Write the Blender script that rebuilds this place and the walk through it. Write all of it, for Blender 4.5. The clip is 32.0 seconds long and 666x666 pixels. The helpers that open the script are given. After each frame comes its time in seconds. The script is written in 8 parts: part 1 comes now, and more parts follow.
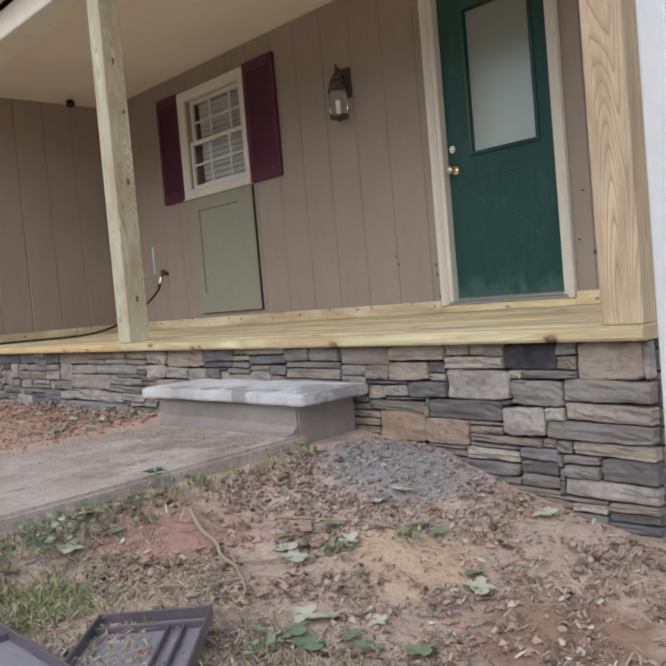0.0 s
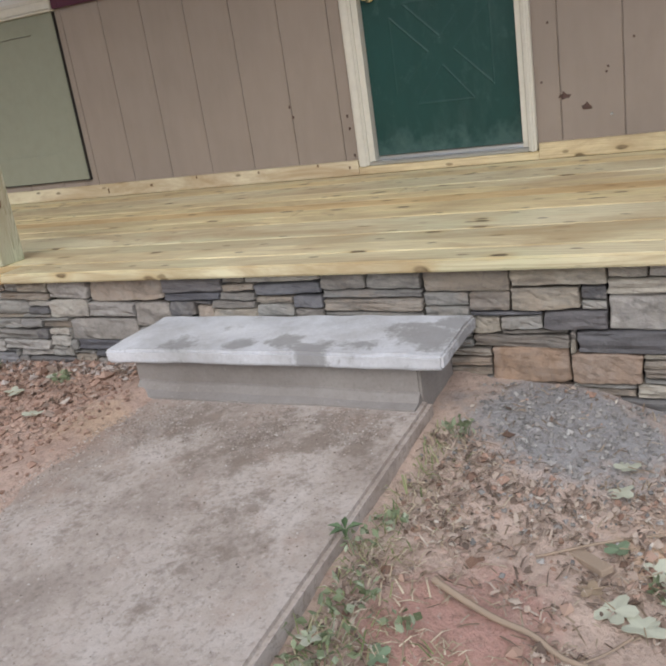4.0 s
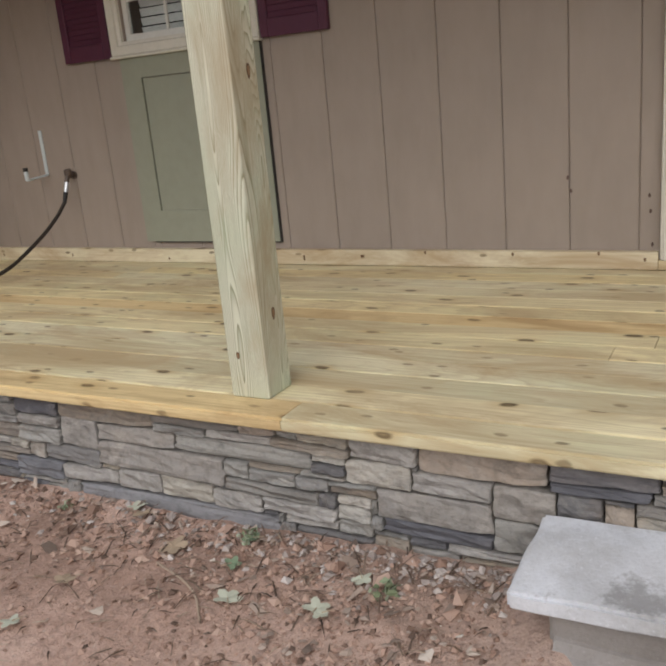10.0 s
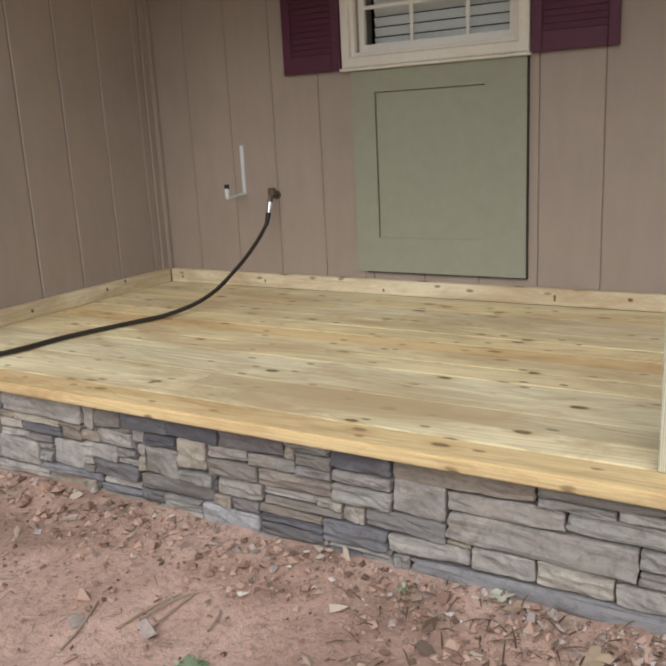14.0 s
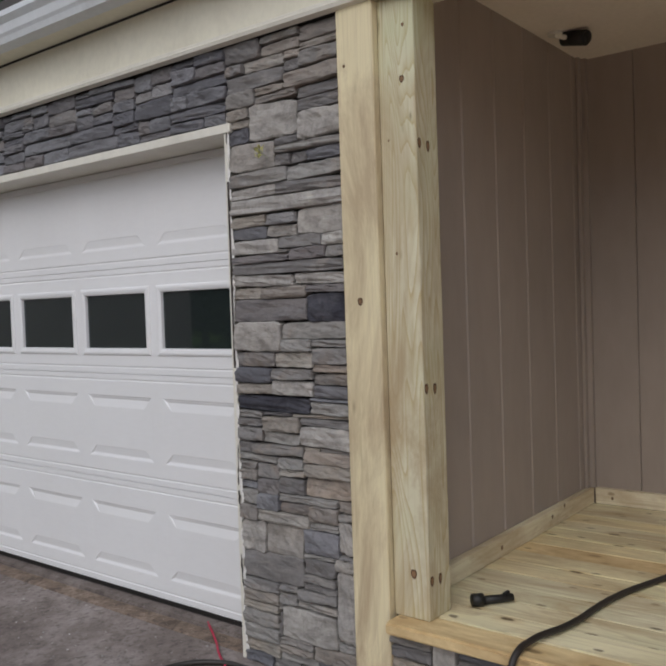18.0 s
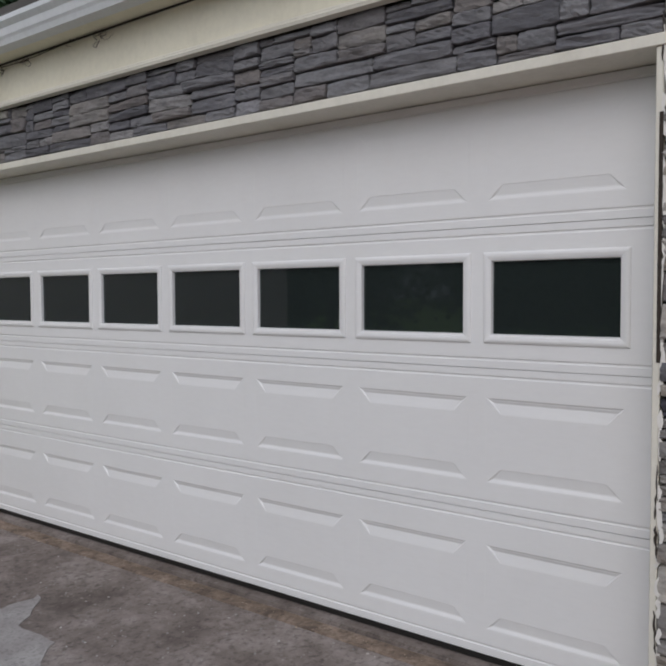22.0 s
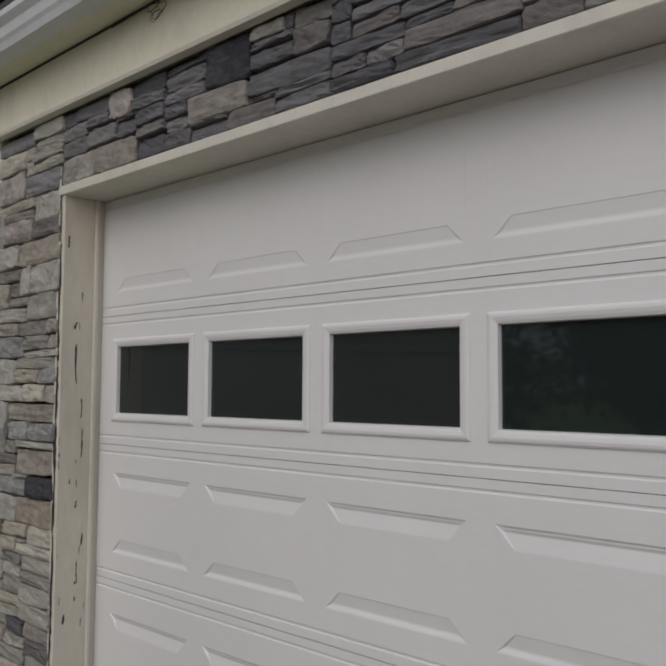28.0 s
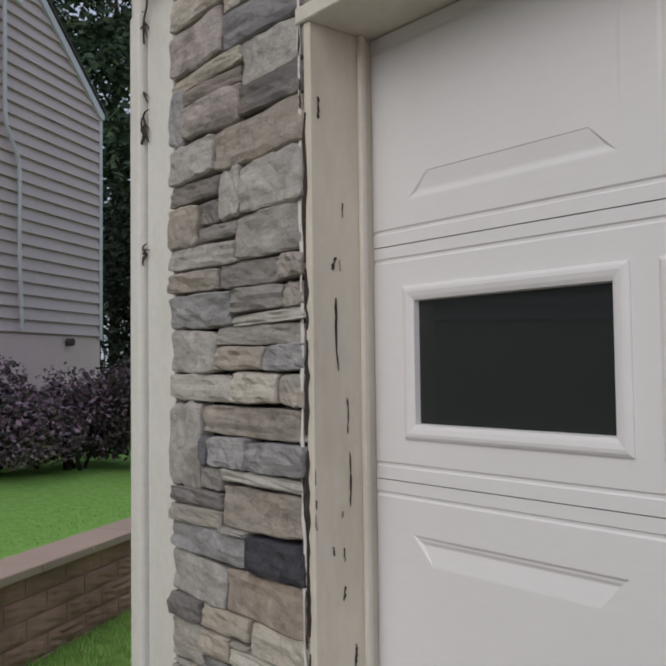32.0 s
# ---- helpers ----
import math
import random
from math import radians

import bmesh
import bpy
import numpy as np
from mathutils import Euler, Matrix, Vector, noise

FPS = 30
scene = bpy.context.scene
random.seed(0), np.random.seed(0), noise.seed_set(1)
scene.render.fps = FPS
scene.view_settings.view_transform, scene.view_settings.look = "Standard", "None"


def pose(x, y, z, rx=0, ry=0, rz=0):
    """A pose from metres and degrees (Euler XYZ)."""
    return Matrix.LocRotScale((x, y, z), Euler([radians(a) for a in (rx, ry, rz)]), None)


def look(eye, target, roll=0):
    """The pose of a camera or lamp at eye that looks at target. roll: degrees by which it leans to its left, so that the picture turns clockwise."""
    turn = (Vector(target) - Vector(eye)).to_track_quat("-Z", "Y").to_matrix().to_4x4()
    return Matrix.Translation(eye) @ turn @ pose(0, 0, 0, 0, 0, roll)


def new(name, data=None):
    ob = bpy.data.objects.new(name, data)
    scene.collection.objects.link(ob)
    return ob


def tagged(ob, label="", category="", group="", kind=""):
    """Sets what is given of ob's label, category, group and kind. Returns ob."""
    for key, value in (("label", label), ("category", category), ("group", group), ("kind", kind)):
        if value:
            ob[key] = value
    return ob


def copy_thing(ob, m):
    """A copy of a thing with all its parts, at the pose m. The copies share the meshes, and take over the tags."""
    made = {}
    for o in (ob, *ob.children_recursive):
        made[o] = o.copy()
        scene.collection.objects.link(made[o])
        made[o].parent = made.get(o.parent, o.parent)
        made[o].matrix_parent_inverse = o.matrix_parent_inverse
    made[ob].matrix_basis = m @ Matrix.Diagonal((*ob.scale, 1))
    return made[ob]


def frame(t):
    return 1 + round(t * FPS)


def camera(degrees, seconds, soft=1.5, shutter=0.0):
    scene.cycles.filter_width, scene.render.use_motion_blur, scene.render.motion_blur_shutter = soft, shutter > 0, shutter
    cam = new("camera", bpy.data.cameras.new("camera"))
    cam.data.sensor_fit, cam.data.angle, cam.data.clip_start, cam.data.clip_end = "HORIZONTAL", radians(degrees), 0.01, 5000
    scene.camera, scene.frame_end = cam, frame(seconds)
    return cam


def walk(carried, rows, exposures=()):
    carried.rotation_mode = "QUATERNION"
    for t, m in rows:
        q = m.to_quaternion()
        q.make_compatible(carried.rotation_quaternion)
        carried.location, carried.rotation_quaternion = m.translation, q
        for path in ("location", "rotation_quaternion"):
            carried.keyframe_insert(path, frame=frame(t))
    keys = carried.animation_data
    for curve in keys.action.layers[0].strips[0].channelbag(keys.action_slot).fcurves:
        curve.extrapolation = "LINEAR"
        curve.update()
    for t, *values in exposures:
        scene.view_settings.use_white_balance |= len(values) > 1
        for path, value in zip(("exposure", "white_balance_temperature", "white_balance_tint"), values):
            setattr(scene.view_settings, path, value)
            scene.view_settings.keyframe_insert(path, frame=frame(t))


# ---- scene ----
cam = camera(44.6, 32.0, soft=2.4)
PATH = [
    (0, (0.062, 0.077, 1.522), (1.422, 1.54, 1.437), -4.9),
    (0.5, (0.024, 0.315, 1.559), (1.41, 1.754, 1.461), -5.2),
    (1, (0.04, 0.549, 1.658), (1.454, 1.951, 1.47), -6.1),
    (1.5, (-0.05, 0.759, 1.723), (1.454, 2.022, 1.345), -6.9),
    (2, (-0.06, 0.897, 1.768), (1.469, 2.093, 1.287), -7.7),
    (2.5, (0.051, 1.13, 1.797), (1.608, 2.285, 1.303), -8.8),
    (4.5, (0.032, 1.881, 2.023), (1.747, 2.679, 1.373), -8.0),
    (5, (0.103, 2.045, 2.058), (1.819, 2.829, 1.395), -7.7),
    (5.5, (0.109, 2.247, 2.096), (1.862, 2.941, 1.43), -6.5),
    (6, (0.097, 2.355, 2.159), (1.882, 2.962, 1.492), -5.6),
    (6.5, (0.144, 2.346, 2.181), (1.975, 2.85, 1.555), -4.9),
    (7, (0.159, 2.361, 2.179), (2.006, 2.826, 1.568), -4.9),
    (7.5, (0.232, 2.409, 2.17), (2.08, 2.879, 1.567), -5.2),
    (8, (0.334, 2.502, 2.153), (2.162, 3.057, 1.559), -4.6),
    (8.5, (0.389, 2.738, 2.153), (2.183, 3.412, 1.581), -4.8),
    (9, (0.387, 2.906, 2.222), (2.147, 3.671, 1.66), -5.1),
    (9.5, (0.476, 3.042, 2.214), (2.207, 3.872, 1.654), -5.0),
    (10, (0.547, 3.166, 2.243), (2.226, 4.096, 1.681), -5.4),
    (10.5, (0.541, 3.308, 2.26), (2.186, 4.298, 1.701), -4.9),
    (11, (0.495, 3.528, 2.266), (2.143, 4.511, 1.704), -5.0),
    (11.5, (0.473, 3.666, 2.272), (2.12, 4.651, 1.708), -4.6),
    (12, (0.589, 3.843, 2.27), (2.239, 4.829, 1.715), -4.9),
    (12.5, (0.632, 3.957, 2.312), (2.304, 4.941, 1.827), -5.3),
    (13, (0.541, 4.038, 2.342), (2.259, 4.995, 1.979), -4.9),
    (13.5, (0.428, 4.183, 2.297), (2.141, 5.136, 1.9), -3.9),
    (14, (0.439, 4.331, 2.248), (2.102, 5.332, 1.765), -2.9),
    (14.5, (0.494, 4.636, 2.197), (2.109, 5.704, 1.697), -3.2),
    (16.5, (0.362, 5.789, 2.409), (2.028, 6.804, 1.971), -5.8),
    (17, (0.32, 5.964, 2.463), (2.03, 6.997, 2.353), -6.1),
    (17.5, (0.201, 6.16, 2.489), (1.887, 7.233, 2.564), -6.2),
    (18, (0.103, 6.295, 2.455), (1.679, 7.525, 2.39), -1.9),
    (18.5, (0.082, 6.382, 2.428), (1.557, 7.722, 2.248), -0.3),
    (19, (0.073, 6.604, 2.435), (1.484, 8.014, 2.295), -0.9),
    (19.5, (0.027, 6.839, 2.428), (1.418, 8.269, 2.284), -0.4),
    (20, (-0.061, 7.078, 2.423), (1.336, 8.502, 2.275), -0.3),
    (20.5, (-0.073, 7.252, 2.411), (1.349, 8.65, 2.258), -0.2),
    (21, (-0.002, 7.46, 2.427), (1.456, 8.822, 2.291), -0.4),
    (21.5, (0.0, 7.628, 2.433), (1.49, 8.957, 2.317), 0.2),
    (22, (-0.076, 7.878, 2.421), (1.487, 9.123, 2.333), -0.2),
    (22.5, (-0.116, 8.083, 2.412), (1.46, 9.311, 2.324), -0.5),
    (23, (-0.011, 8.346, 2.389), (1.569, 9.57, 2.313), -2.3),
    (23.5, (0.059, 8.53, 2.439), (1.648, 9.744, 2.393), -2.6),
    (24, (0.051, 8.716, 2.441), (1.667, 9.894, 2.434), -1.8),
    (24.5, (0.006, 8.941, 2.454), (1.663, 10.06, 2.498), -1.9),
    (26.5, (0.486, 9.929, 2.358), (2.073, 11.139, 2.484), 0.6),
    (27, (0.6, 10.134, 2.356), (2.142, 11.403, 2.466), 0.6),
    (27.5, (0.768, 10.336, 2.392), (2.243, 11.68, 2.517), 0.3),
    (28, (0.832, 10.543, 2.382), (2.284, 11.912, 2.521), 0.3),
    (28.5, (0.852, 10.757, 2.402), (2.298, 12.13, 2.551), 0.2),
    (29, (0.986, 10.932, 2.397), (2.429, 12.309, 2.553), 0.5),
    (29.5, (1.148, 11.086, 2.422), (2.574, 12.479, 2.582), 0.9),
    (30, (1.222, 11.254, 2.422), (2.607, 12.689, 2.573), 1.3),
    (30.5, (1.279, 11.479, 2.466), (2.644, 12.932, 2.63), 1.4),
    (31, (1.317, 11.673, 2.449), (2.651, 13.155, 2.605), 0.8),
    (31.5, (1.388, 11.95, 2.438), (2.696, 13.456, 2.583), -0.9),
    (32, (1.363, 12.202, 2.409), (2.648, 13.733, 2.492), -0.7),
]
walk(cam, [(t, look(eye, target, roll)) for t, eye, target, roll in PATH], [(0.0, -0.25, 6300, 10), (1.0, -0.09, 6300, 10), (2.0, -0.1, 6300, 10), (5.0, -0.22, 6350, 10), (7.0, -0.28, 6350, 10), (10.0, -0.27, 6500, 10), (13.0, -0.13, 6550, 11), (14.5, 0.0, 6500, 10), (16.5, 0.1, 6250, 10), (17.0, -0.1, 6250, 9), (18.0, -0.65, 6250, 10), (19.0, -0.5, 6250, 10), (20.0, -0.63, 6250, 10), (22.0, -0.74, 6250, 10), (23.0, -0.82, 6300, 10), (24.0, -1.0, 6450, 9), (28.0, -1.02, 6550, 10), (29.0, -0.88, 6550, 10), (30.0, -0.88, 6550, 10), (31.0, -0.8, 6550, 10), (32.0, -0.75, 6500, 12)])

# ---- world, sun ----
world = bpy.data.worlds.new("world")
scene.world = world
world.use_nodes = True
wn = world.node_tree.nodes
sky = wn.new("ShaderNodeTexSky")
sky.sky_type = "NISHITA"
sky.sun_disc = False
sky.sun_elevation, sky.sun_rotation = radians(39), radians(-104)
sky.air_density, sky.dust_density, sky.ozone_density = 1.0, 4.0, 1.0
soften = wn.new("ShaderNodeMixRGB")
soften.inputs["Fac"].default_value = 0.6
soften.inputs["Color2"].default_value = (6.45, 7.2, 8.5, 1)
world.node_tree.links.new(sky.outputs["Color"], soften.inputs["Color1"])
world.node_tree.links.new(soften.outputs["Color"], wn["Background"].inputs["Color"])
wn["Background"].inputs["Strength"].default_value = 0.15

sun_data = bpy.data.lights.new("sun", "SUN")
sun_data.energy, sun_data.angle, sun_data.color = 1.7, radians(60), (1.0, 0.97, 0.95)
sun = new("sun", sun_data)
sun.matrix_world = look((-17.5, 0.9, 18.1), (3, 6, 1))


# ---- node helpers ----
def material(name, color=(0.5, 0.5, 0.5), rough=0.6, metal=0.0, spec=0.4):
    m = bpy.data.materials.new(name)
    m.use_nodes = True
    b = m.node_tree.nodes["Principled BSDF"]
    b.inputs["Base Color"].default_value = (*color, 1)
    b.inputs["Roughness"].default_value = rough
    b.inputs["Metallic"].default_value = metal
    b.inputs["Specular IOR Level"].default_value = spec
    return m


class Net:
    """Short hand for building a material's nodes."""

    def __init__(self, m):
        self.m, self.t = m, m.node_tree
        self.b = self.t.nodes["Principled BSDF"]

    def node(self, kind, **sets):
        n = self.t.nodes.new("ShaderNode" + kind)
        for k, v in sets.items():
            n.inputs[k.replace("_", " ")].default_value = v
        return n

    def link(self, a, b):
        self.t.links.new(a, b)

    def pos(self, scale=(1, 1, 1), turn=(0, 0, 0), kind="world", shift=0.0):
        if kind == "world":
            out = self.t.nodes.new("ShaderNodeNewGeometry").outputs["Position"]
        else:
            out = self.t.nodes.new("ShaderNodeTexCoord").outputs["Object"]
        if shift:
            r = self.t.nodes.new("ShaderNodeObjectInfo")
            mul = self.node("Math")
            mul.operation = "MULTIPLY"
            mul.inputs[1].default_value = shift
            self.link(r.outputs["Random"], mul.inputs[0])
            add = self.t.nodes.new("ShaderNodeVectorMath")
            self.link(out, add.inputs[0])
            self.link(mul.outputs[0], add.inputs[1])
            out = add.outputs[0]
        mp = self.t.nodes.new("ShaderNodeMapping")
        mp.inputs["Scale"].default_value = scale
        mp.inputs["Rotation"].default_value = turn
        self.link(out, mp.inputs["Vector"])
        return mp.outputs["Vector"]

    def noise(self, vec, scale, detail=4.0, rough=0.6, distort=0.0):
        n = self.node("TexNoise", Scale=scale, Detail=detail, Roughness=rough, Distortion=distort)
        self.link(vec, n.inputs["Vector"])
        return n.outputs["Fac"]

    def ramp(self, fac, stops):
        n = self.t.nodes.new("ShaderNodeValToRGB")
        e = n.color_ramp.elements
        while len(e) < len(stops):
            e.new(0.5)
        for el, (p, c) in zip(e, stops):
            el.position = p
            el.color = (*c, 1) if len(c) == 3 else c
        self.link(fac, n.inputs["Fac"])
        return n.outputs["Color"]

    def mix(self, fac, a, b, mode="MIX"):
        n = self.t.nodes.new("ShaderNodeMixRGB")
        n.blend_type = mode
        for i, v in ((0, fac), (1, a), (2, b)):
            if hasattr(v, "is_linked"):
                self.link(v, n.inputs[i])
            else:
                n.inputs[i].default_value = v if i == 0 else (*v, 1)
        return n.outputs["Color"]

    def bump(self, height, strength=0.3, dist=0.01):
        n = self.node("Bump", Strength=strength, Distance=dist)
        self.link(height, n.inputs["Height"])
        self.link(n.outputs["Normal"], self.b.inputs["Normal"])

    def color(self, c):
        self.link(c, self.b.inputs["Base Color"])

    def rough(self, c):
        self.link(c, self.b.inputs["Roughness"])

    def random(self):
        return self.t.nodes.new("ShaderNodeObjectInfo").outputs["Random"]


def painted(name, color, rough=0.55, var=0.12, grain=(6, 6, 1.0), bump=0.15, dirt=0.0, dirt_color=(0.2, 0.17, 0.13), mottle=0.25):
    m = material(name, color, rough)
    n = Net(m)
    v = n.pos()
    a = n.noise(v, 1.3, 5)
    b = n.noise(n.pos(grain), 14.0, 4)
    lo = tuple(c * (1 - var) for c in color)
    hi = tuple(min(1, c * (1 + var * 0.6)) for c in color)
    c = n.ramp(a, [(0.3, lo), (0.7, hi)])
    c = n.mix(mottle, c, n.ramp(b, [(0.35, tuple(x * 0.8 for x in color)), (0.6, color)]))
    if dirt:
        d = n.ramp(n.noise(n.pos((1, 1, 0.35)), 5.0, 6, 0.7), [(0.52, (0, 0, 0)), (0.72, (dirt,) * 3)])
        c = n.mix(d, c, dirt_color)
    n.color(c)
    n.bump(b, bump, 0.004)
    return m


def timber(name, base, late, along="y", rings=18.0, strength=0.6, knots=1.0, green=(0.42, 0.46, 0.28), green_amt=0.3, tone_var=0.14, cross=7.0, stretch=0.42):
    """Softwood: growth rings drawn out along one axis, knots, streaks and a preservative tint."""
    m = material(name, base, 0.6, spec=0.3)
    n = Net(m)
    k = {"x": 0, "y": 1, "z": 2}[along]
    sc = [cross] * 3
    sc[k] = stretch
    w1 = n.noise(n.pos(tuple(sc), shift=17.0), 1.0, 1.5, 0.35, 0.25)
    fine = [90.0] * 3
    fine[k] = 3.0
    st = n.noise(n.pos(tuple(fine), shift=3.0), 1.0, 3)
    mul = n.node("Math")
    mul.operation = "MULTIPLY_ADD"
    mul.inputs[1].default_value = rings
    n.link(w1, mul.inputs[0])
    jit = n.node("Math")
    jit.operation = "MULTIPLY"
    jit.inputs[1].default_value = 0.35
    n.link(st, jit.inputs[0])
    n.link(jit.outputs[0], mul.inputs[2])
    fr = n.node("Math")
    fr.operation = "FRACT"
    n.link(mul.outputs[0], fr.inputs[0])
    tone = n.ramp(n.random(), [(0.0, tuple(c * (1 - tone_var) for c in base)), (0.25, tuple(c * f for c, f in zip(base, (1.02, 1.06, 1.12)))), (0.5, base), (0.75, tuple(c * f for c, f in zip(base, (1.06, 1.0, 0.86)))), (1.0, tuple(min(1, c * (1 + tone_var * 0.7)) for c in base))])
    s = strength
    c = n.mix(n.ramp(fr.outputs[0], [(0.0, (0, 0, 0)), (0.45, (0.12 * s,) * 3), (0.8, (0.55 * s,) * 3), (0.93, (s,) * 3), (1.0, (0, 0, 0))]), tone, late)
    g = n.ramp(n.noise(n.pos((1.5, 1.5, 1.5), shift=5.0), 1.6, 3), [(0.42, (0, 0, 0)), (0.72, (green_amt,) * 3)])
    c = n.mix(g, c, green)
    if knots:
        def knot_field(across, down, shift, share):
            sk = [across] * 3
            sk[k] = down
            vo = n.node("TexVoronoi", Scale=1.0)
            if along == "y":
                vo.voronoi_dimensions = "2D"
            wob = n.t.nodes.new("ShaderNodeVectorMath")
            wob.operation = "MULTIPLY_ADD"
            nz = n.node("TexNoise", Scale=2.2, Detail=2.0)
            vec = n.pos(tuple(sk), (0, radians(45), 0) if along == "y" else (0, 0, 0), shift=shift)
            n.link(vec, nz.inputs["Vector"])
            n.link(nz.outputs["Color"], wob.inputs[0])
            wob.inputs[1].default_value = (0.16, 0.16, 0.16)
            n.link(vec, wob.inputs[2])
            n.link(wob.outputs[0], vo.inputs["Vector"])
            sep = n.t.nodes.new("ShaderNodeSeparateColor")
            n.link(vo.outputs["Color"], sep.inputs[0])
            gate = n.node("Math")
            gate.operation = "GREATER_THAN"
            gate.inputs[1].default_value = share
            n.link(sep.outputs[0], gate.inputs[0])
            far = n.node("Math")
            far.operation = "ADD"
            n.link(vo.outputs["Distance"], far.inputs[0])
            n.link(gate.outputs[0], far.inputs[1])
            return far.outputs[0]

        dist = knot_field(8.5, 2.9, 9.0, 0.6)
        dk = tuple(x * 0.25 for x in late)
        c = n.mix(n.ramp(dist, [(0.05, (0.75 * knots,) * 3), (0.24, (0, 0, 0))]), c, tuple(x * f for x, f in zip(base, (0.72, 0.6, 0.45))))
        c = n.mix(n.ramp(dist, [(0.0, (0.75, 0.75, 0.75)), (0.055, (knots, knots, knots)), (0.10, (0, 0, 0))]), c, dk)
        small = knot_field(13.0, 4.5, 29.0, 0.45)
        c = n.mix(n.ramp(small, [(0.0, (0.8, 0.8, 0.8)), (0.06, (0.75 * knots,) * 3), (0.105, (0, 0, 0))]), c, dk)
    c = n.mix(n.ramp(st, [(0.54, (0, 0, 0)), (0.76, (0.42, 0.42, 0.42))]), c, late)
    if knots:
        hair = [55.0] * 3
        hair[k] = 1.1
        c = n.mix(n.ramp(n.noise(n.pos(tuple(hair), shift=17.0), 1.0, 5, 0.7), [(0.56, (0, 0, 0)), (0.70, (0.5, 0.5, 0.5))]), c, tuple(x * f for x, f in zip(base, (0.50, 0.42, 0.34))))
    wide = [2.5] * 3
    wide[k] = 0.8
    smear = n.noise(n.pos(tuple(wide)), 1.6, 6, 0.7, 0.7)
    c = n.mix(n.ramp(smear, [(0.44, (0, 0, 0)), (0.64, (0.85, 0.85, 0.85))]), c, tuple(x * f for x, f in zip(base, (0.60, 0.50, 0.42))))
    n.color(c)
    n.bump(st, 0.25, 0.003)
    return m


M_SIDING = painted("taupe_siding_paint", (0.335, 0.279, 0.237), 0.6, 0.11, (1, 1, 0.25), 0.35, 0.12)
M_CREAM = painted("cream_trim_paint", (0.72, 0.695, 0.61), 0.5, 0.08, (3, 3, 3), 0.1, 0.2, (0.34, 0.31, 0.25))
M_CEIL = painted("cream_ceiling_paint", (0.84, 0.77, 0.67), 0.7, 0.06, (3, 3, 3), 0.2, 0.05)
M_FRIEZE = painted("aged_cream_frieze", (0.76, 0.73, 0.60), 0.6, 0.08, (2, 2, 2), 0.15, 0.25, (0.45, 0.42, 0.32))
M_DOORWHITE = painted("white_garage_door_enamel", (0.77, 0.77, 0.77), 0.38, 0.03, (4, 1.2, 4), 0.08, 0.05, (0.6, 0.55, 0.48), 0.07)
M_WHITE = painted("white_gutter_metal", (0.68, 0.71, 0.73), 0.35, 0.06, (2, 2, 2), 0.05, 0.10)
M_BURG = painted("burgundy_shutter_vinyl", (0.088, 0.021, 0.045), 0.5, 0.15, (2, 2, 2), 0.05)
M_GREEN = painted("dark_green_door_paint", (0.016, 0.068, 0.061), 0.38, 0.25, (2, 2, 0.5), 0.1, 0.14, (0.16, 0.24, 0.22))
gn = Net(M_GREEN)
g_col = gn.b.inputs["Base Color"].links[0].from_socket
g_sep = gn.t.nodes.new("ShaderNodeSeparateXYZ")
gn.link(gn.pos(), g_sep.inputs[0])
g_low = gn.node("MapRange")
for key, val in (("From Min", 1.45), ("From Max", 1.62), ("To Min", 0.32), ("To Max", 0.0)):
    g_low.inputs[key].default_value = val
gn.link(g_sep.outputs["Z"], g_low.inputs["Value"])
g_add = gn.node("Math")
g_add.operation = "ADD"
gn.link(g_low.outputs[0], g_add.inputs[0])
gn.link(gn.noise(gn.pos((1, 1, 0.9)), 11.0, 5, 0.65), g_add.inputs[1])
gn.color(gn.mix(gn.ramp(g_add.outputs[0], [(0.58, (0, 0, 0)), (0.86, (0.2, 0.2, 0.2))]), g_col, (0.22, 0.33, 0.31)))
M_SAGE = painted("sage_panel_paint", (0.29, 0.30, 0.235), 0.6, 0.06, (1, 1, 1), 0.1)
M_BRASS = material("polished_brass", (0.80, 0.72, 0.50), 0.22, 1.0)
M_STEEL = material("galvanised_steel", (0.6, 0.61, 0.62), 0.35, 1.0)
M_BLACK = material("black_rubber", (0.015, 0.014, 0.013), 0.5)
# near-black colour in place of the darkness inside the rooms
M_DARK = material("near_black_room", (0.02, 0.02, 0.02), 0.9)
M_GLASS = material("window_glass", (0.9, 0.93, 0.93), 0.02)
M_GLASS.node_tree.nodes["Principled BSDF"].inputs["Transmission Weight"].default_value = 1.0
M_GLASS.node_tree.nodes["Principled BSDF"].inputs["IOR"].default_value = 1.2
# dark, faintly green base paints in the dim room and mirrored trees
M_DIM_PANE = material("dim_room_pane", (0.026, 0.034, 0.033), 0.03)
M_DIM_PANE.node_tree.nodes["Principled BSDF"].inputs["Transmission Weight"].default_value = 0.3
M_FROST = material("obscured_door_glass", (0.72, 0.78, 0.76), 0.10)
M_FROST.node_tree.nodes["Principled BSDF"].inputs["Transmission Weight"].default_value = 1.0
M_CORNER = painted("white_corner_paint", (0.76, 0.76, 0.71), 0.5, 0.06, (3, 3, 3), 0.1, 0.2, (0.5, 0.47, 0.4))
M_BLIND = painted("white_blind_slat", (0.78, 0.79, 0.76), 0.5, 0.05)
M_DECK = timber("new_pine_decking", (0.775, 0.70, 0.465), (0.33, 0.22, 0.105), "y", 20.0, 0.42, 1.0, (0.52, 0.54, 0.33), 0.4, 0.2)
M_DECK.node_tree.nodes["Principled BSDF"].inputs["Roughness"].default_value = 0.45
